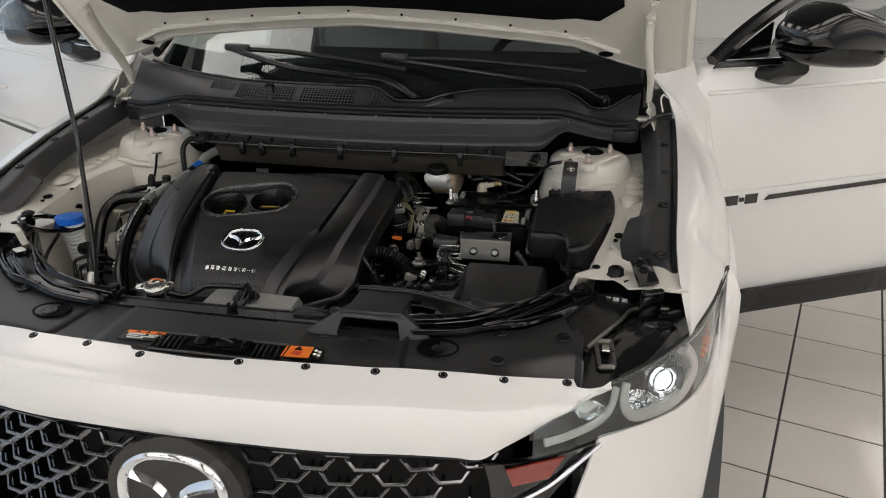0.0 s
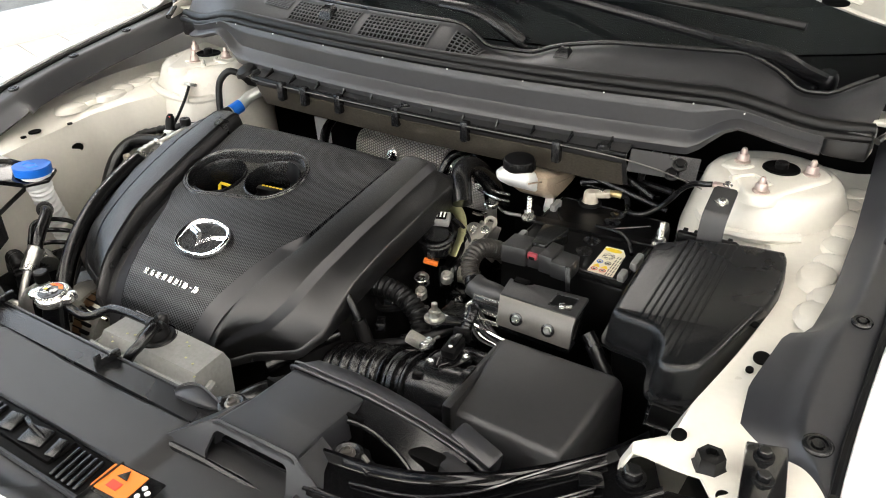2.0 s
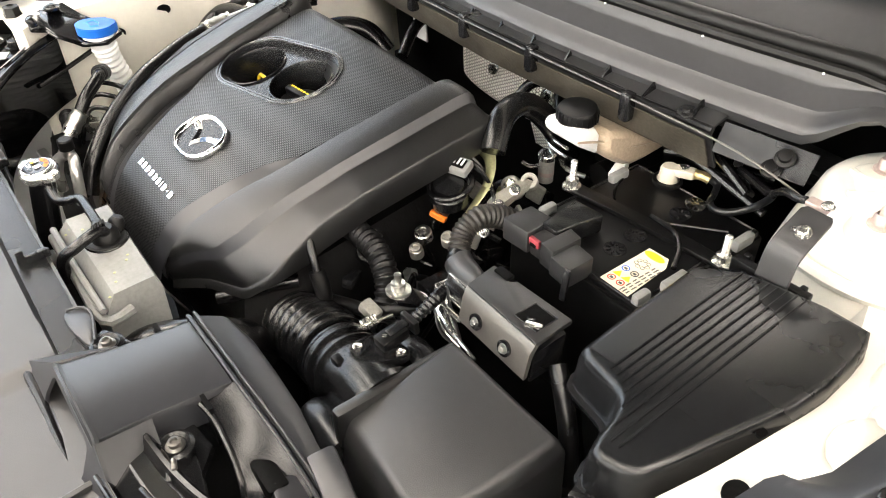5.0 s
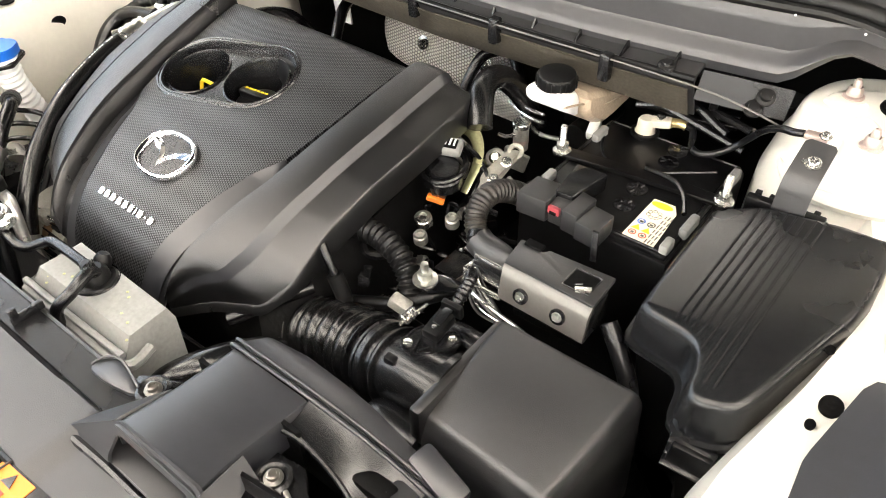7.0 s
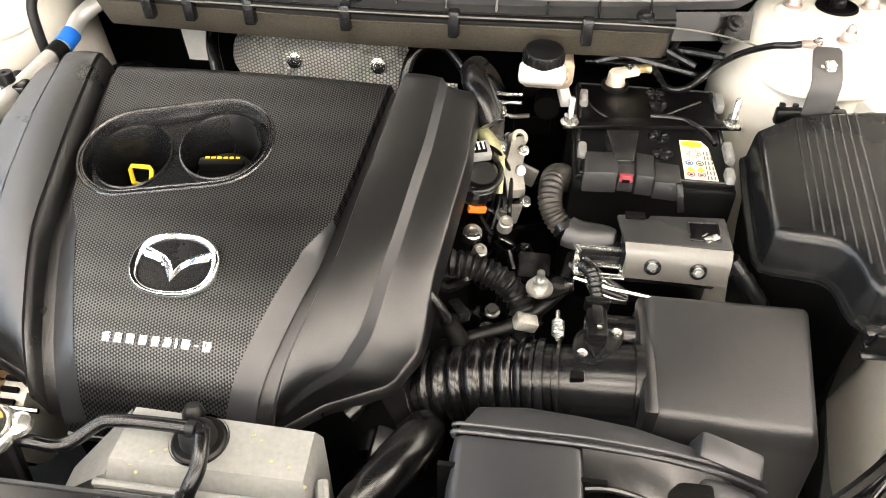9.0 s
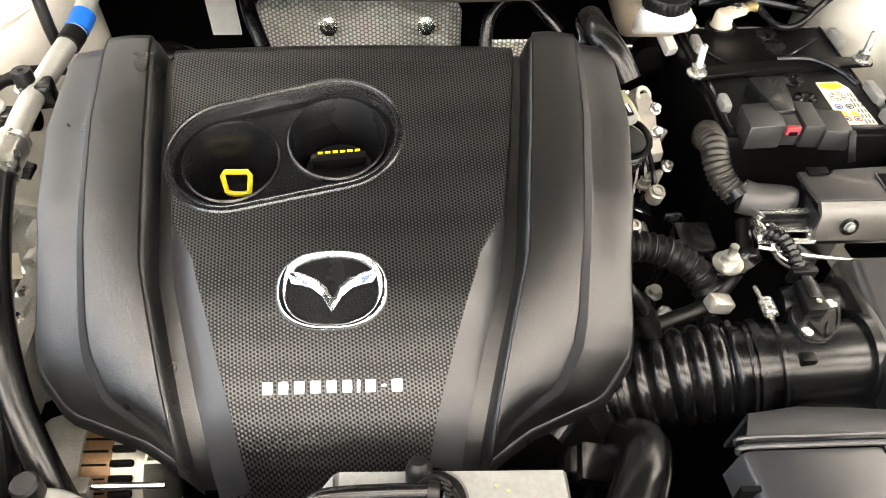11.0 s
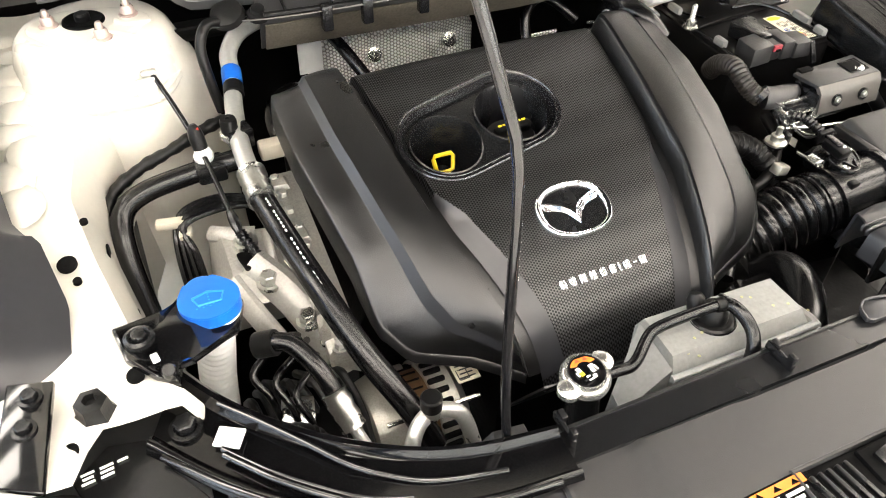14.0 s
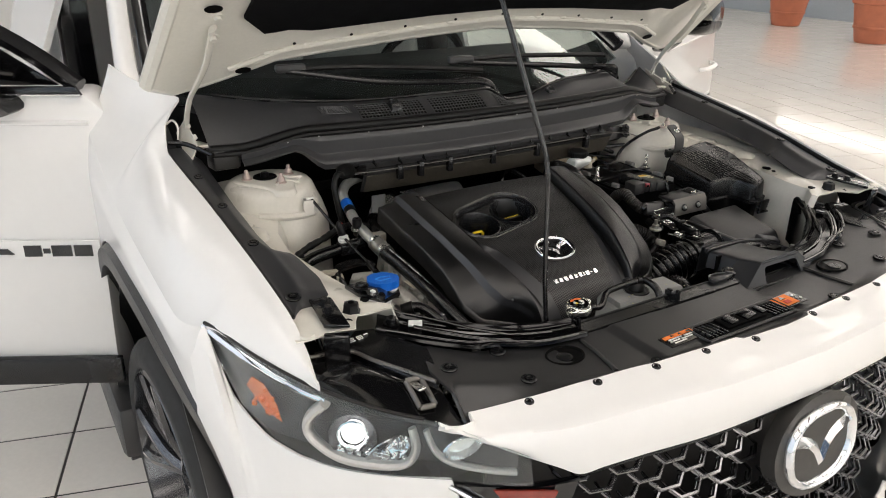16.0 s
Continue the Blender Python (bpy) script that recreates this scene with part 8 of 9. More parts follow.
# plated bracket arching over the outlet
part("brass_bracket", tube([(0.124, 1.584, 0.996), (0.142, 1.577, 0.998), (0.157, 1.568, 0.993), (0.167, 1.557, 0.984), (0.1715, 1.545, 0.974), (0.1725, 1.533, 0.964), (0.173, 1.520, 0.952)], lambda f: 0.0095 - 0.004 * f, 10, 8, 0.30), BRASS, gear, "greenish plated bracket")
hexbolt((0.148, 1.597, 0.938), 0.0055, 0.009, BRASS, gear, (0.2, -0.5, 0.8), flange=1.4)
hexbolt((0.172, 1.552, 0.978), 0.0045, 0.006, BRASS, gear, (0.3, -0.5, 0.8), flange=1.3)
# framed plug on the cover's side
part("square_plug", box((0.148, 1.527, 1.004), (0.028, 0.022, 0.012), 0.003, (18, 0, 20)), TANK, gear, "pale framed connector")
part("plug_core", box((0.1485, 1.5255, 1.0095), (0.018, 0.013, 0.004), 0.001, (18, 0, 20)), DARK, gear)
for k in range(3):
    part("plug_key", box((0.1435 + 0.005 * k, 1.5245 + 0.0018 * k, 1.0118), (0.0022, 0.010, 0.0016), 0, (18, 0, 20)), CLEARW, gear)
for x, y, z, r in ((0.186, 1.480, 0.945, 0.007), (0.150, 1.470, 0.935, 0.009), (0.160, 1.452, 0.925, 0.007)):
    part("boss", lathe([(r * 1.25, -0.012), (r * 1.2, 0), (r, 0.001), (r * 0.9, 0.004), (r * 0.55, 0.0045), (r * 0.5, 0.002), (0, 0.002)], (x, y, z), (0.15, -0.25, 1), 20), STEEL if r > 0.008 else ALU, gear)
# ribs, unions and leads round the outlet
for x, y, z, turn_z in ((0.186, 1.618, 0.948, 20), (0.205, 1.575, 0.940, -15), (0.190, 1.512, 0.930, 30), (0.168, 1.622, 0.945, -25), (0.140, 1.556, 0.955, 10)):
    part("casting_rib", box((x, y, z), (0.022, 0.006, 0.026), 0.002, (0, 15, turn_z)), ALU, gear)
for x, y, z in ((0.1975, 1.572, 0.978), (0.196, 1.548, 0.966), (0.178, 1.618, 0.962), (0.205, 1.520, 0.944)):
    hexbolt((x, y, z), 0.0048, 0.007, BRIGHTPL, gear, (0.3, -0.5, 0.8), flange=1.4)
for k in range(4):
    part("plug_lead", tube([(0.140 + 0.006 * k, 1.532 + 0.004 * k, 1.000), (0.130 + 0.014 * k, 1.552, 1.002 - 0.006 * k), (0.150 + 0.012 * k, 1.566 - 0.006 * k, 0.976 - 0.006 * k), (0.170 + 0.006 * k, 1.540 - 0.012 * k, 0.945), (0.160 + 0.010 * k, 1.500, 0.915)], 0.0026, 6, 5), HOSE, gear)
part("cam_sensor", lathe([(0.024, 0), (0.024, 0.016), (0.018, 0.020), (0.018, 0.028), (0, 0.028)], (0.148, 1.512, 0.965), (0.2, -0.2, 1), 24), SATIN, gear)
part("sensor_loop", add_tube(bmesh.new(), [(0.150 + 0.026 * math.cos(q), 1.512 + 0.026 * math.sin(q), 0.986 + 0.006 * math.sin(q)) for q in np.linspace(0, 2 * math.pi, 21)], 0.0035, 8, 1, cap=False), HOSE, gear)
part("orange_clip", box((0.152, 1.492, 0.950), (0.022, 0.008, 0.008), 0.002, (0, 15, 25)), ORANGE, gear, "orange connector lock")
part("plug_body", box((0.152, 1.500, 0.962), (0.018, 0.02, 0.02), 0.003, (20, 0, 25)), PLASTIC, gear)
part("plug_wire", tube([(0.150, 1.500, 0.968), (0.145, 1.51, 0.985), (0.13, 1.515, 0.995)], 0.005, 8, 4), CLEARW, gear)
part("loom_hose", tube([(0.085, 1.405, 0.935), (0.125, 1.398, 0.953), (0.165, 1.396, 0.951), (0.200, 1.385, 0.935), (0.222, 1.362, 0.905)], ribbed(22, 0.0135, 0.0015), 14, 30), RUBBER, car, "corrugated black loom tube")
mb = part("mount_stud", lathe([(0.014, 0), (0.014, 0.003), (0.008, 0.004), (0.008, 0.012), (0.004, 0.013), (0.004, 0.024), (0, 0.025)], (0.227, 1.382, 0.944), (0, 0, 1), 14), STEEL, car, "zinc plated stud on a black bracket")
part("stud_bracket", prism([(0.215, 1.372), (0.24, 1.372), (0.262, 1.388), (0.262, 1.402), (0.245, 1.404), (0.23, 1.395), (0.215, 1.395)], 0.938, 0.944, 0.001), GLOSS, mb)
part("brass_clip", box((0.216, 1.352, 0.925), (0.024, 0.016, 0.014), 0.003, (0, 20, 10)), ALU, mb)
rnd = random.Random(11)
loom = part("wiring_loom", tube([(0.12, 1.33, 0.89), (0.17, 1.35, 0.90), (0.21, 1.36, 0.915), (0.25, 1.40, 0.93), (0.262, 1.44, 0.94)], 0.008, 10, 6), RUBBER, car, "dark wiring loom beside the engine")
for k in range(26):
    x, y = rnd.uniform(0.115, 0.245), rnd.uniform(1.33, 1.66)
    z = rnd.uniform(0.84, 0.925)
    if y > 1.5 and x > 0.19:
        x -= 0.06
    pts = [(x, y, z - 0.04)]
    for j in range(3):
        pts.append((pts[-1][0] + rnd.uniform(-0.03, 0.03), pts[-1][1] + rnd.uniform(-0.03, 0.03), z + rnd.uniform(-0.02, 0.025)))
    part("cable", tube(pts, rnd.choice((0.003, 0.0045, 0.006)), 8, 5), rnd.choice((RUBBER, HOSE, SATIN)), loom)
for k in range(26):
    x, y, z = rnd.uniform(0.11, 0.24), rnd.uniform(1.33, 1.68), rnd.uniform(0.86, 0.93)
    if y > 1.5 and x > 0.19:
        x -= 0.06
    if k % 3 == 0:
        part("bolt", lathe([(0.009, 0), (0.009, 0.003), (0.006, 0.004), (0.006, 0.010), (0, 0.010)], (x, y, z), (rnd.uniform(-0.5, 0.5), rnd.uniform(-0.6, 0.1), 1), 8), rnd.choice((STEEL, ALU)), loom)
    else:
        part("connector", box((x, y, z), (rnd.uniform(0.012, 0.026), rnd.uniform(0.012, 0.03), rnd.uniform(0.012, 0.024)), 0.003, (rnd.uniform(-30, 30), rnd.uniform(-30, 30), rnd.uniform(0, 90))), rnd.choice((PLASTIC, SATIN, GLOSS)), loom)
part("injector_boot", tube([(0.112, 1.350, 0.975), (0.118, 1.3385, 0.972), (0.132, 1.333, 0.955), (0.143, 1.331, 0.935), (0.150, 1.331, 0.915)], 0.0052, 10, 6), HOSE, loom)
part("boot_sleeve", tube([(0.140, 1.3315, 0.940), (0.150, 1.331, 0.918), (0.153, 1.330, 0.908)], 0.0095, 12, 3), RUBBER, loom)
part("boot_ring", tube([(0.1405, 1.3315, 0.939), (0.1425, 1.3315, 0.9345)], 0.0082, 12, 1), BRIGHTPL, loom)
for a, b, c in (((0.28, 1.72, 1.03), (0.33, 1.73, 1.045), (0.40, 1.72, 1.02)), ((0.28, 1.735, 1.01), (0.36, 1.74, 1.03), (0.43, 1.71, 1.04)), ((0.24, 1.73, 1.04), (0.34, 1.735, 1.015), (0.42, 1.73, 1.0))):
    part("cable", tube([a, b, c], 0.005, 8, 6), HOSE, loom)
part("taped_cable", tube([(0.398, 1.742, 1.094), (0.388, 1.736, 1.080), (0.3775, 1.7320, 1.060), (0.3725, 1.7385, 1.033), (0.376, 1.748, 1.012), (0.3865, 1.757, 0.994)], lambda f: 0.0052 + 0.0009 * math.sin(f * 60) * math.sin(f * 23), 10, 12), RUBBER, loom)
for dz in (0.0, -0.014):
    part("black_pipe", tube([(0.268, 1.779, 1.0 + dz), (0.290, 1.780, 1.0 + dz), (0.316, 1.777, 1.0 + dz), (0.350, 1.786, 1.0 + dz), (0.390, 1.797, 1.0 + dz)], 0.0052, 10, 5), HOSE, loom)
part("corner_plate", thick(grid(lambda u, v: (0.36 + 0.095 * u, 1.700 + 0.022 * u + 0.014 * (1 - v), 1.092 - 0.030 * v - 0.004 * u), 8, 6), 0.003), SATIN, loom, "black corner plate with grommets")
for x, y, z in ((0.432, 1.7135, 1.082), (0.424, 1.708, 1.068)):
    part("corner_grommet", lathe([(0.0105, 0), (0.010, 0.003), (0.0065, 0.004), (0.006, 0.009), (0, 0.010)], (x, y, z), (0.2, -0.6, 0.8), 18), RUBBER, loom)
part("black_pipe", tube([(0.4185, 1.430, 0.963), (0.438, 1.421, 0.942), (0.460, 1.410, 0.910), (0.47, 1.405, 0.86)], 0.0095, 12, 4), SATIN, loom)

# ---------------------------------------------------------------- washer, air conditioning, left-hand plumbing
ws_n = part("washer_filler", tube([(-0.510, 1.318, 0.998), (-0.513, 1.326, 0.95), (-0.520, 1.345, 0.88), (-0.526, 1.36, 0.80)], lambda f: (0.0225 - 0.005 * min(1, f * 4)) + 0.0018 * math.cos(f * 120) * (f > 0.12), 22, 60), CLEARW, car, "white ribbed washer filler neck with a blue cap")
part("filler_collar", lathe([(0.025, 0), (0.027, 0.004), (0.027, 0.012), (0.024, 0.014)], (-0.509, 1.316, 0.994), (0, -0.08, 1), 32), CLEARW, ws_n)
poly = [(-0.508 + (0.0275 + 0.008 * max(0, math.cos(q - 1.75)) ** 6) * math.cos(q), 1.314 + (0.0275 + 0.008 * max(0, math.cos(q - 1.75)) ** 6) * math.sin(q)) for q in np.linspace(0, 2 * math.pi, 49)[:-1]]
part("blue_cap", prism(poly, 1.007, 1.021, 0.004, lambda x, y, z: (x, y, z - 0.08 * (y - 1.314)), 3), BLUE, ws_n, "bright blue washer cap")
part("cap_symbol", add_tube(bmesh.new(), [(-0.508 + a, 1.314 + b, 1.0215 - 0.08 * b) for a, b in ((-0.014, 0.003), (-0.010, -0.008), (0.010, -0.008), (0.014, 0.003), (0.0, 0.008), (-0.014, 0.003))], 0.0011, 6, 1, cap=False), PALEBLUE, ws_n)
for k in range(9):
    a, b = ((-0.012 + 0.003 * k, -0.0125 + 0.002 * (k % 2)) if k < 6 else (0.0, 0.004 - 0.004 * (k - 6)))
    part("symbol_dot", lathe([(0.001, 0.0006), (0, 0.0008)], (-0.508 + a, 1.314 + b, 1.0215 - 0.08 * b), (0, 0, 1), 8), PALEBLUE, ws_n)
wb = part("washer_bracket", prism([(-0.590, 1.295), (-0.583, 1.256), (-0.563, 1.231), (-0.546, 1.228), (-0.546, 1.252), (-0.535, 1.262), (-0.49, 1.285), (-0.478, 1.32), (-0.50, 1.352), (-0.535, 1.335), (-0.548, 1.306)], 0.0, 0.008, 0.003, lambda x, y, z: (x, y, z + interp(x, [(-0.61, 1.030), (-0.56, 1.026), (-0.53, 1.000), (-0.47, 0.992)]))), GLOSS, car, "gloss black washer neck bracket")
part("bracket_ring", lathe([(0.0125, 0), (0.0125, 0.004), (0.0095, 0.0055), (0.007, 0.003), (0.0055, 0.008), (0, 0.009)], (-0.569, 1.273, 1.036), (0, 0, 1), 24), SATIN, wb)
part("bracket_slot", box((-0.560, 1.2475, 1.0372), (0.006, 0.009, 0.003), 0.0008, (0, 0, 12)), CLEARW, wb)
part("bracket_tip", lathe([(0.006, -0.012), (0.0068, 0.0), (0.005, 0.003), (0, 0.003)], (-0.552, 1.233, 1.034), (0, -0.4, 1), 14), SATIN, wb)

ac = part("air_con_pipe", tube([(-0.250, 1.775, 1.035), (-0.32, 1.765, 1.052), (-0.375, 1.745, 1.050), (-0.402, 1.715, 1.038), (-0.408, 1.68, 1.022), (-0.420, 1.62, 1.012), (-0.428, 1.55, 1.006), (-0.428, 1.500, 1.001)], 0.011, 14, 7), PIPE, car, "aluminium air conditioning pipe with a black hose")
part("blue_band", tube([(-0.4065, 1.690, 1.0255), (-0.410, 1.668, 1.0195)], 0.0125, 14, 1), BLUE, ac)
part("black_band", tube([(-0.4105, 1.664, 1.0185), (-0.414, 1.645, 1.016)], 0.0125, 14, 1), RUBBER, ac)
part("pipe_block", box((-0.425, 1.575, 1.005), (0.030, 0.024, 0.026), 0.004, (0, 0, 10)), SATIN, ac)
part("cap_collar", lathe([(0.0125, -0.004), (0.0125, 0.002), (0.0095, 0.003)], (-0.434, 1.576, 1.010), (0, 0, 1), 18), BRIGHTPL, ac)
part("service_cap", lathe([(0.0098, 0), (0.0098, 0.018), (0.0088, 0.021), (0.003, 0.021), (0.0025, 0.019), (0, 0.019)], (-0.434, 1.576, 1.010), (0, 0, 1), 18), RUBBER, ac)
part("crimp", tube([(-0.428, 1.505, 1.002), (-0.427, 1.46, 0.996)], lambda f: 0.0155 + 0.001 * math.cos(f * 25), 16, 8), STEEL, ac)
part("hose_run", tube([(-0.427, 1.462, 0.996), (-0.418, 1.41, 0.985), (-0.402, 1.34, 0.962), (-0.380, 1.275, 0.925), (-0.352, 1.225, 0.882), (-0.335, 1.20, 0.84)], 0.0135, 16, 8), HOSE, ac, "thick black suction hose with white print")
rp = spline([(-0.427, 1.462, 1.0095), (-0.418, 1.41, 0.9985), (-0.402, 1.34, 0.9755), (-0.380, 1.275, 0.938)], 12)
for k in range(4, 30):
    if k % 7:
        a, b = rp[k], rp[k + 1]
        part("hose_print", tube([tuple(a.lerp(b, 0.15)), tuple(a.lerp(b, 0.7))], 0.0011, 5, 1), WHITE, ac)
lv = part("service_valve", lathe([(0.009, 0), (0.009, 0.008), (0.0075, 0.010), (0.0075, 0.013), (0.0105, 0.014), (0.0105, 0.026), (0.009, 0.028), (0, 0.028)], (-0.342, 1.194, 0.905), (0, 0, 1), 20), STEEL, car, "capped air conditioning service valve")
part("valve_cap", lathe([(0.0108, 0.014), (0.0108, 0.028), (0.009, 0.030), (0, 0.030)], (-0.342, 1.194, 0.905), (0, 0, 1), 20), RUBBER, lv)
part("valve_pipe", tube([(-0.372, 1.172, 0.84), (-0.370, 1.176, 0.885), (-0.356, 1.190, 0.903), (-0.335, 1.196, 0.906), (-0.312, 1.190, 0.895), (-0.300, 1.182, 0.85)], 0.008, 12, 8), PIPE, lv, "bent aluminium pipe")
h2 = part("condenser_hose", tube([(-0.478, 1.300, 0.955), (-0.462, 1.292, 0.962), (-0.446, 1.282, 0.960), (-0.430, 1.256, 0.945), (-0.422, 1.238, 0.926)], 0.0095, 14, 7), HOSE, car, "black hose with an aluminium crimp")
part("hose_sleeve", tube([(-0.478, 1.300, 0.955), (-0.461, 1.291, 0.962)], 0.013, 14, 2), RUBBER, h2)
part("crimp", tube([(-0.423, 1.240, 0.928), (-0.414, 1.212, 0.902)], lambda f: 0.0125 + 0.001 * math.cos(f * 20), 14, 6), STEEL, h2)
part("hose_pipe", tube([(-0.415, 1.214, 0.904), (-0.402, 1.186, 0.872), (-0.392, 1.165, 0.82)], 0.006, 10, 4), PIPE, h2)
hp = part("heater_hose", tube([(-0.430, 1.560, 0.985), (-0.49, 1.561, 0.978), (-0.545, 1.554, 0.972), (-0.572, 1.538, 0.960), (-0.578, 1.505, 0.930), (-0.572, 1.46, 0.86), (-0.565, 1.43, 0.80)], 0.0125, 14, 7), HOSE, car, "black rubber hose bent beside the strut tower")
part("hose_joint", box((-0.466, 1.560, 0.980), (0.034, 0.030, 0.024), 0.004), SATIN, hp)
part("hose_sensor", lathe([(0.007, -0.004), (0.0115, 0.004), (0.0115, 0.008), (0.009, 0.010), (0.0095, 0.014), (0.007, 0.016), (0, 0.016)], (-0.470, 1.565, 0.990), (0, -0.1, 1), 18), CLEARW, hp)
part("sensor_plug", lathe([(0.0085, 0), (0.009, 0.016), (0.0075, 0.024), (0.0035, 0.030), (0, 0.030)], (-0.471, 1.568, 1.004), (-0.1, 0.35, 1), 10), BATBLK, hp)
part("plug_lock", box((-0.471, 1.573, 1.026), (0.006, 0.006, 0.008), 0.001), RED, hp)
part("loom", tube([(-0.42, 1.635, 0.995), (-0.455, 1.615, 1.0), (-0.50, 1.598, 0.992), (-0.545, 1.588, 0.980), (-0.580, 1.566, 0.966), (-0.596, 1.525, 0.93), (-0.590, 1.46, 0.86)], lambda f: 0.0072 + 0.0012 * math.sin(f * 75) * math.sin(f * 31), 10, 14), RUBBER, hp)
for k in range(4):
    part("brake_pipe", tube([(-0.43, 1.52 - 0.004 * k, 0.955), (-0.47, 1.528 - 0.007 * k, 0.962), (-0.512, 1.518 - 0.007 * k, 0.958), (-0.525 + 0.006 * k, 1.49 - 0.006 * k, 0.93), (-0.525 + 0.007 * k, 1.45, 0.86)], 0.0042, 8, 6), HOSE, hp)
part("pipe_clip", box((-0.524, 1.508, 0.957), (0.034, 0.012, 0.010), 0.002, (0, 0, -12)), MILKY, hp)
part("pipe_clip", box((-0.512, 1.494, 0.950), (0.014, 0.016, 0.010), 0.002, (0, 0, -12)), MILKY, hp)
part("tower_cable", tube([(-0.500, 1.655, 1.062), (-0.486, 1.62, 1.035), (-0.472, 1.57, 1.005), (-0.464, 1.50, 0.985), (-0.460, 1.46, 0.975), (-0.448, 1.42, 0.955), (-0.425, 1.385, 0.94)], 0.0030, 10, 7), HOSE, car, "thin black cable running down from the strut tower")
part("cable_joint", tube([(-0.462, 1.474, 0.981), (-0.459, 1.448, 0.970)], lambda f: 0.0058 if 0.2 < f < 0.8 else 0.0045, 8, 6), SATIN, bpy.data.objects["tower_cable"])
part("cable_spring", tube([(-0.458, 1.448, 0.97), (-0.446, 1.418, 0.954), (-0.425, 1.385, 0.94)], ribbed(14, 0.0058, 0.0008), 10, 14), SATIN, bpy.data.objects["tower_cable"])
part("cable_eye", box((-0.503, 1.66, 1.060), (0.018, 0.020, 0.006), 0.002, (-20, 0, 0)), STEEL, bpy.data.objects["tower_cable"])
part("tower_flag", thick(grid(lambda u, v: (-0.520 + 0.022 * u, 1.648 - 0.004 * v, 1.060 - 0.03 * v), 3, 3), 0.002), CREAM, bpy.data.objects["tower_cable"])
part("rear_loom", tube([(-0.405, 1.70, 1.085), (-0.425, 1.69, 1.09), (-0.438, 1.675, 1.07), (-0.436, 1.665, 1.03), (-0.43, 1.66, 0.99)], 0.0065, 10, 7), RUBBER, car, "black cable through the bulkhead")
part("loom_grommet", lathe([(0.022, 0), (0.020, 0.008), (0.012, 0.012), (0, 0.012)], (-0.395, 1.708, 1.088), (-0.3, -0.4, 1), 20), RUBBER, bpy.data.objects["rear_loom"])
mount = part("engine_mount", loft([[(-0.50, 1.43, 0.84), (-0.42, 1.43, 0.84), (-0.41, 1.50, 0.84), (-0.50, 1.51, 0.84)], [(-0.492, 1.385, 0.925), (-0.42, 1.375, 0.925), (-0.405, 1.48, 0.935), (-0.49, 1.495, 0.94)], [(-0.478, 1.40, 0.945), (-0.43, 1.395, 0.94), (-0.425, 1.465, 0.95), (-0.478, 1.475, 0.955)]]), mat("pale_cast_alloy", (0.38, 0.37, 0.34), 0.45, 0.5, vary=0.2, scale=25, bump=0.4, bump_scale=150), car, "pale cast engine mount")
for pts, r in (([(-0.486, 1.488, 0.945), (-0.470, 1.470, 0.952), (-0.442, 1.462, 0.950)], 0.010), ([(-0.482, 1.408, 0.940), (-0.470, 1.380, 0.925), (-0.452, 1.352, 0.895)], 0.013), ([(-0.435, 1.40, 0.945), (-0.432, 1.43, 0.952), (-0.430, 1.46, 0.952)], 0.006)):
    part("mount_rib", tube(pts, r, 10, 5, 0.7), bpy.data.materials["pale_cast_alloy"], mount)
# dark box on the casting paints a shaded recess
part("recess_shade", box((-0.455, 1.425, 0.949), (0.024, 0.034, 0.006), 0.003, (-8, 4, 8)), DARK, mount)
part("mount_tag", box((-0.412, 1.388, 0.955), (0.022, 0.026, 0.002), 0.0005, (20, 25, 30)), STICKER, mount)
part("mount_arm", tube([(-0.455, 1.42, 0.945), (-0.43, 1.38, 0.93), (-0.41, 1.345, 0.90), (-0.40, 1.31, 0.86)], 0.02, 10, 5, 0.7), bpy.data.materials["pale_cast_alloy"], mount)
for x, y, z in ((-0.455, 1.45, 0.951), (-0.418, 1.345, 0.915), (-0.40, 1.325, 0.90), (-0.445, 1.39, 0.94)):
    hexbolt((x, y, z), 0.009, 0.016, STEEL, mount)
part("timing_case", loft([[(-0.405, 1.30, 0.885), (-0.375, 1.28, 0.885), (-0.372, 1.55, 0.885), (-0.405, 1.55, 0.885)], [(-0.402, 1.30, 0.93), (-0.378, 1.28, 0.93), (-0.375, 1.54, 0.965), (-0.400, 1.54, 0.965)]]), ALU, car, "aluminium timing case beside the cover")
rnd = random.Random(21)
for k in range(10):
    y = 1.29 + 0.027 * k
    hexbolt((-0.396 + rnd.uniform(-0.006, 0.004), y, 0.925 + 0.14 * (y - 1.29)), 0.0055, 0.010, STEEL, bpy.data.objects["timing_case"])
for k in range(9):
    y = 1.30 + 0.028 * k
    part("case_boss", loft([[(-0.398 + dx * w + rnd.uniform(-0.002, 0.002), y + dy * w, 0.900 + 0.14 * (y - 1.29) + z) for dx, dy in ((0.012, 0.011), (-0.012, 0.009), (-0.013, -0.010), (0.011, -0.012))] for w, z in ((1.1, 0.0), (1.0, 0.018 + 0.006 * (k % 3)), (0.75, 0.022 + 0.006 * (k % 3)))]), (ALU, PALEALU_CASE, ALU)[k % 3], bpy.data.objects["timing_case"])
part("coil_plug", box((-0.392, 1.565, 0.985), (0.03, 0.02, 0.02), 0.003), MILKY, bpy.data.objects["timing_case"])
AC, AR = Vector((-0.334, 1.268, 0.800)), 0.060
alt = part("alternator", lathe([(0.03, 0.060), (0.055, 0.055), (AR, 0.036), (AR, 0.013), (0.053, 0.0125)], AC, (-1, -0.05, 0.05), 40), PALEALU, car, "alternator with copper windings and slotted housing")
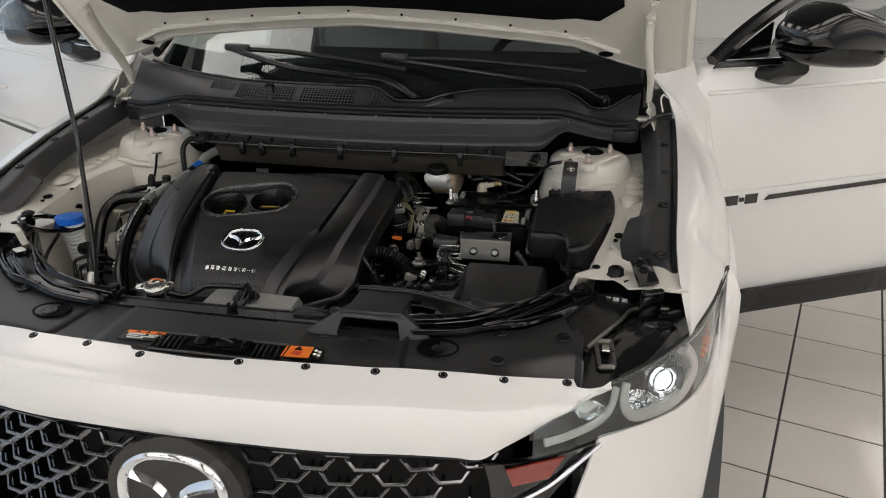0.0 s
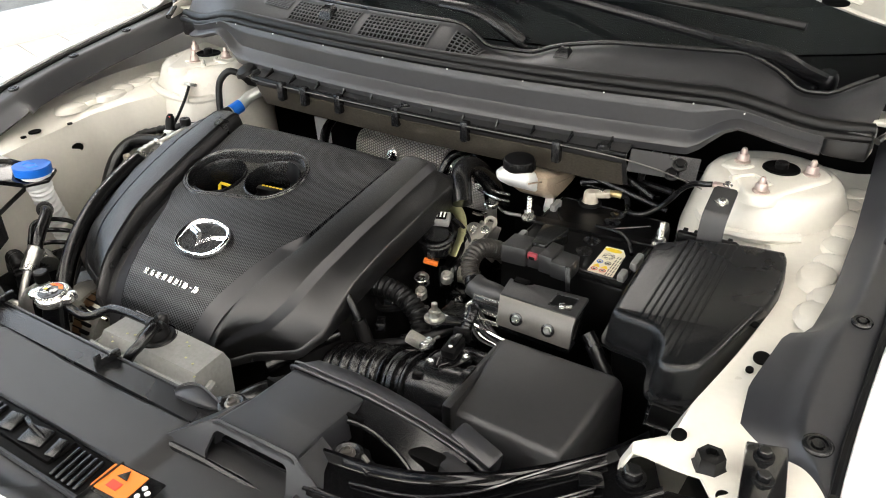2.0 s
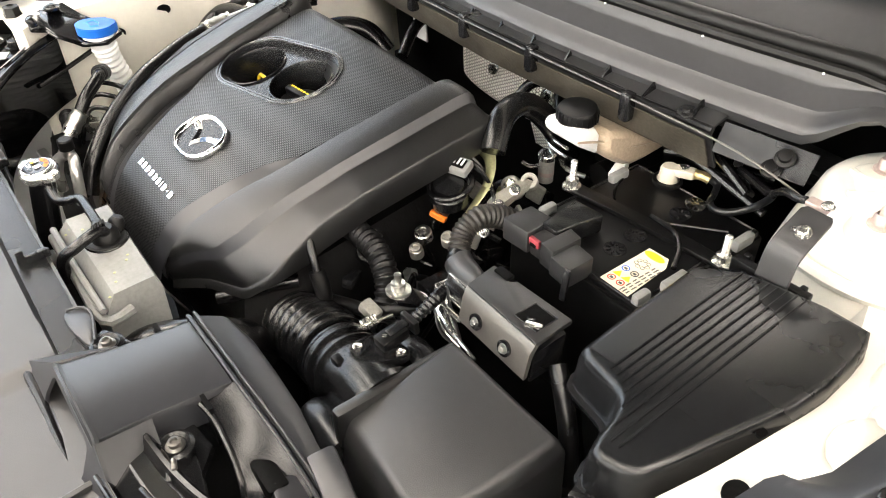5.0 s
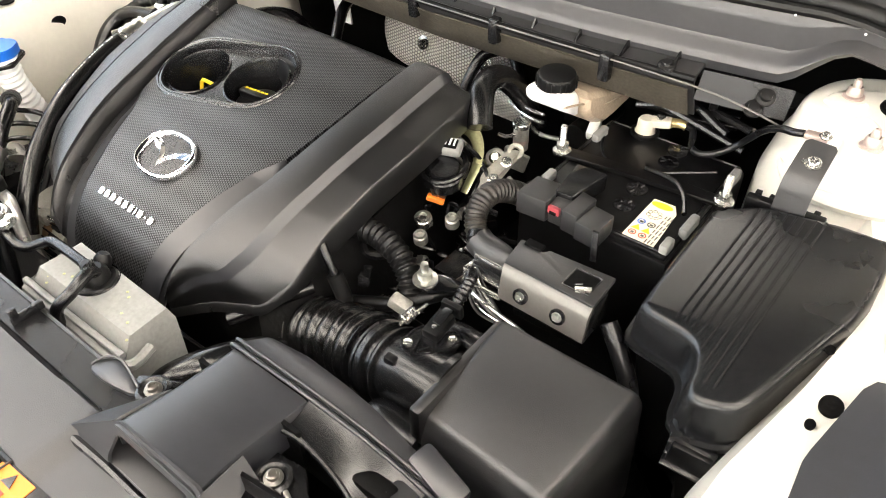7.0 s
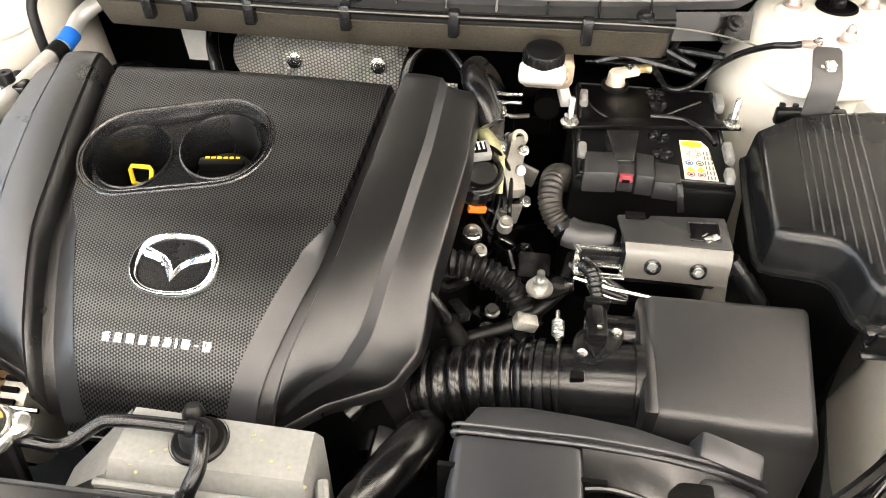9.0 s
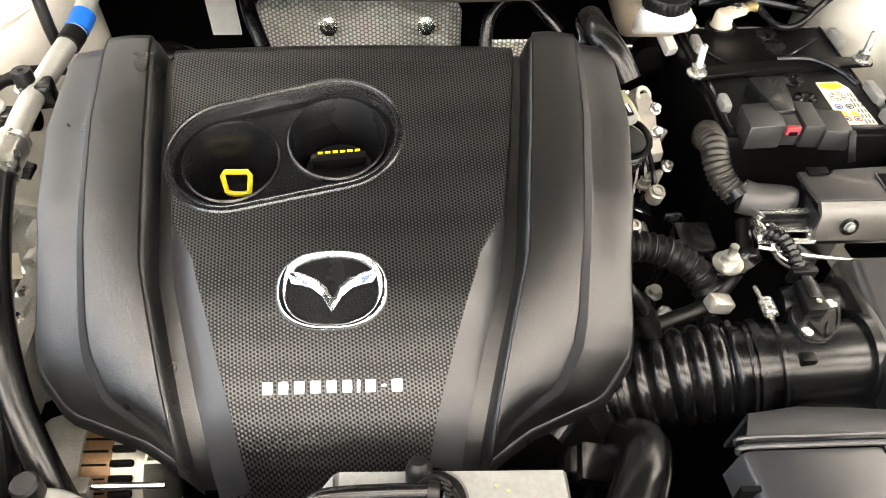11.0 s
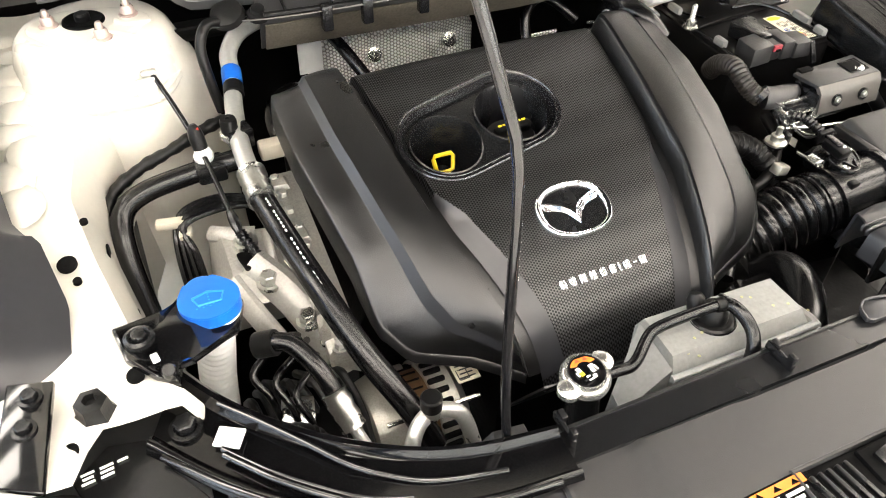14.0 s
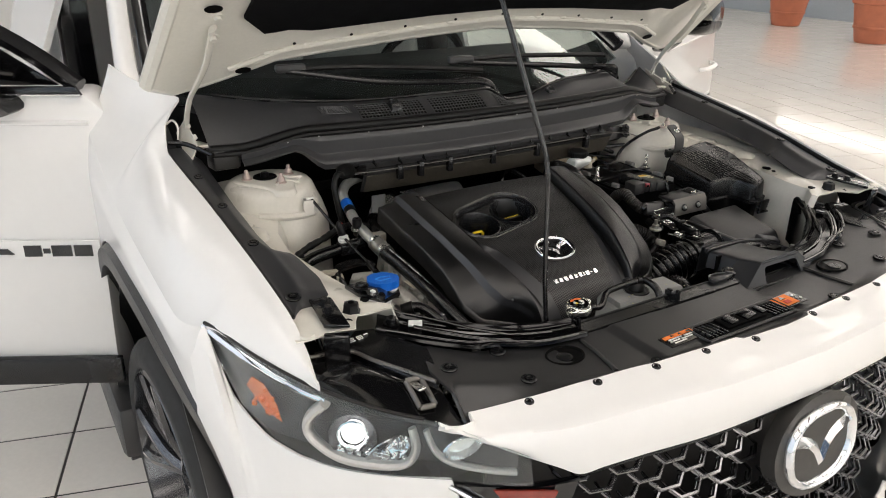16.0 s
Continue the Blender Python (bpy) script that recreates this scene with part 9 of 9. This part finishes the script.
part("winding", lathe([(0.054, -0.013), (0.0555, -0.012), (0.0555, 0.012), (0.054, 0.013)], AC, (-1, -0.05, 0.05), 40), BLADE, alt, "brown copper winding")
part("housing_end", lathe([(0.053, -0.0125), (AR, -0.013), (AR, -0.040), (0.045, -0.052), (0, -0.054)], AC, (-1, -0.05, 0.05), 40), PALEALU, alt)
for k in range(30):
    q = 2 * math.pi * k / 30
    d = Vector((0, math.cos(q), math.sin(q)))
    # dark boxes on the surface paint the shade in slots and winding gaps
    part("slot", box(tuple(AC + d * AR + Vector((0.026, 0, 0))), (0.020, 0.0062, 0.006), 0.002, (math.degrees(q) + 90, 0, 0)), DARK, alt)
    part("winding_gap", box(tuple(AC + d * 0.0555), (0.022, 0.0016, 0.003), 0, (math.degrees(q) + 90, 0, 0)), DARK, alt)
for y, z in ((1.300, 0.845), (1.232, 0.853)):
    part("through_bolt", tube([(-0.375, y, z), (-0.27, y, z - 0.003)], 0.003, 8, 1), BRIGHTPL, alt)
    part("bolt_lug", box((-0.342, y, z - 0.006), (0.022, 0.016, 0.018), 0.003), PALEALU, alt)
part("rating_plate", prism([(-0.288, 1.246), (-0.262, 1.246), (-0.262, 1.284), (-0.288, 1.284)], 0.8605, 0.862), STICKER, alt, "pale printed rating plate")
for k in range(6):
    part("print_bar", box((-0.275, 1.251 + 0.0055 * k, 0.8622), (0.018 - 0.003 * (k % 3), 0.0016, 0.0004)), GREYPL, alt)
part("plate_mark", add_tube(bmesh.new(), [(-0.285, 1.249, 0.8625), (-0.274, 1.249, 0.8625), (-0.274, 1.262, 0.8625), (-0.285, 1.262, 0.8625), (-0.285, 1.249, 0.8625)], 0.0006, 4, 1, cap=False), GREYPL, alt)

comp = part("compressor_loom", tube([(-0.50, 1.24, 0.80), (-0.495, 1.235, 0.87), (-0.475, 1.228, 0.90), (-0.450, 1.222, 0.885), (-0.440, 1.21, 0.83)], ribbed(26, 0.0125, 0.0012), 12, 14), RUBBER, car, "corrugated black loom low beside the lamp")
for pts in ([(-0.432, 1.345, 0.90), (-0.45, 1.315, 0.935), (-0.488, 1.285, 0.935), (-0.478, 1.262, 0.915), (-0.47, 1.24, 0.86)], [(-0.425, 1.335, 0.90), (-0.44, 1.302, 0.925), (-0.470, 1.275, 0.925), (-0.462, 1.252, 0.905), (-0.455, 1.23, 0.85)], [(-0.42, 1.32, 0.89), (-0.43, 1.288, 0.912), (-0.455, 1.262, 0.912), (-0.448, 1.242, 0.89), (-0.44, 1.22, 0.84)], [(-0.555, 1.33, 0.97), (-0.545, 1.28, 0.955), (-0.525, 1.24, 0.95), (-0.49, 1.205, 0.955)]):
    part("cable", tube(pts, 0.0038, 10, 6), HOSE, comp)
part("abs_unit", box((-0.465, 1.235, 0.835), (0.09, 0.07, 0.06), 0.006, (0, 0, 10)), DARK, comp)
part("pump_motor", tube([(-0.445, 1.255, 0.87), (-0.475, 1.262, 0.875)], 0.026, 20, 2), STEEL, comp)
part("bright_strip", box((-0.435, 1.175, 0.86), (0.07, 0.014, 0.012), 0.003, (0, 0, 4)), STEEL, comp)
for k in range(8):
    part("cable", tube([(-0.50 + 0.012 * k, 1.34 + 0.01 * (k % 3), 0.82), (-0.495 + 0.013 * k, 1.30, 0.865 + 0.006 * (k % 4)), (-0.49 + 0.014 * k, 1.25 + 0.006 * (k % 2), 0.85), (-0.48 + 0.012 * k, 1.20, 0.80)], 0.005, 8, 5), RUBBER, comp)
tub = part("crossover_hose", tube([(-0.30, 1.72, 0.93), (-0.33, 1.70, 0.965), (-0.36, 1.66, 0.97), (-0.36, 1.62, 0.955), (-0.33, 1.60, 0.93)], 0.019, 14, 7), HOSE, car, "black hose behind the engine cover")
part("white_bracket", thick(grid(lambda u, v: (-0.300 + 0.035 * u, 1.785 - 0.004 * v, 0.945 + 0.05 * v), 4, 4), 0.003), CLEARW, tub)
part("cable", tube([(-0.25, 1.775, 1.0), (-0.24, 1.74, 0.99), (-0.22, 1.70, 0.96)], 0.009, 10, 5), HOSE, tub)
for x0, r in ((0.03, 0.008),):
    part("cable", tube([(x0, 1.70, 0.95), (x0 + 0.01, 1.735, 1.0), (x0 + 0.05, 1.75, 1.01), (x0 + 0.09, 1.72, 0.98)], r, 10, 6), HOSE, tub)

# ---------------------------------------------------------------- pots
def pot(at):
    base = new("plant_pot")
    base.location = at
    tagged(base, "large terracotta plant pot standing on the tiles", "plant pot", "terracotta pots by the wall")
    part("pot", lathe([(0, 0.02), (0.22, 0.0), (0.235, 0.01), (0.28, 0.22), (0.315, 0.42), (0.34, 0.56), (0.365, 0.57), (0.37, 0.64), (0.345, 0.645), (0.33, 0.60), (0.32, 0.56)], at, (0, 0, 1), 40), TERRA, base)
    part("soil", lathe([(0.325, 0.58), (0, 0.60)], at, (0, 0, 1), 32), SOIL, base)
    part("band", lathe([(0.283, 0.20), (0.292, 0.21), (0.296, 0.24), (0.290, 0.25)], at, (0, 0, 1), 40), TERRA, base)
    return base


pot((11.5, 9.1, 0))
pot((10.75, 7.05, 0))

# ---------------------------------------------------------------- floor tiles
PITCH, GAP = 0.3215, 0.008
ta, tb = Vector((0.2797, 0.9601)), Vector((0.9601, -0.2797))
origin = Vector((1.347, 2.678))
half = (PITCH - GAP) / 2
tile_me = None
near = []
far_v, far_f = [], []
for i in range(-46, 47):
    for j in range(-46, 47):
        c = origin + ta * PITCH * (i + 0.5) + tb * PITCH * (j + 0.5)
        if not (X0 - 0.12 < c.x < X1 + 0.12 and Y0 - 0.12 < c.y < Y1 + 0.12):
            continue
        score = min((c - Vector((1.45, 2.6))).length, (c - Vector((-1.15, 2.6))).length)
        near.append((score, c.x, c.y))
near.sort()
b0 = bmesh.new()
add_prism(b0, [(-half, -half), (half, -half), (half, half), (-half, half)], -0.012, 0.0, 0.0015, None, 1)
ang = math.atan2(tb.y, tb.x)
for k, (d, x, y) in enumerate(near):
    if k < 300:
        if tile_me is None:
            ob = part("tile", b0, TILE, floor, smooth=False)
            tile_me = ob.data
        else:
            ob = new("tile", tile_me)
            ob.parent = floor
        ob.location, ob.rotation_euler = (x, y, 0.0), (0, 0, ang)
    else:
        n = len(far_v)
        for sx, sy in ((-1, -1), (1, -1), (1, 1), (-1, 1)):
            p = Vector((x, y)) + tb * (sx * half) + ta * (sy * half)
            far_v.append((p.x, p.y, 0.0))
        for sx, sy in ((-1, -1), (1, -1), (1, 1), (-1, 1)):
            p = Vector((x, y)) + tb * (sx * (half + 0.001)) + ta * (sy * (half + 0.001))
            far_v.append((p.x, p.y, -0.012))
        far_f += [(n, n + 1, n + 2, n + 3), (n, n + 4, n + 5, n + 1), (n + 1, n + 5, n + 6, n + 2), (n + 2, n + 6, n + 7, n + 3), (n + 3, n + 7, n + 4, n)]
me = bpy.data.meshes.new("floor_tiles")
me.from_pydata(far_v, [], far_f)
me.materials.append(TILE)
ft = new("floor_tiles", me)
ft.parent = floor
ft["kind"] = "stuff"
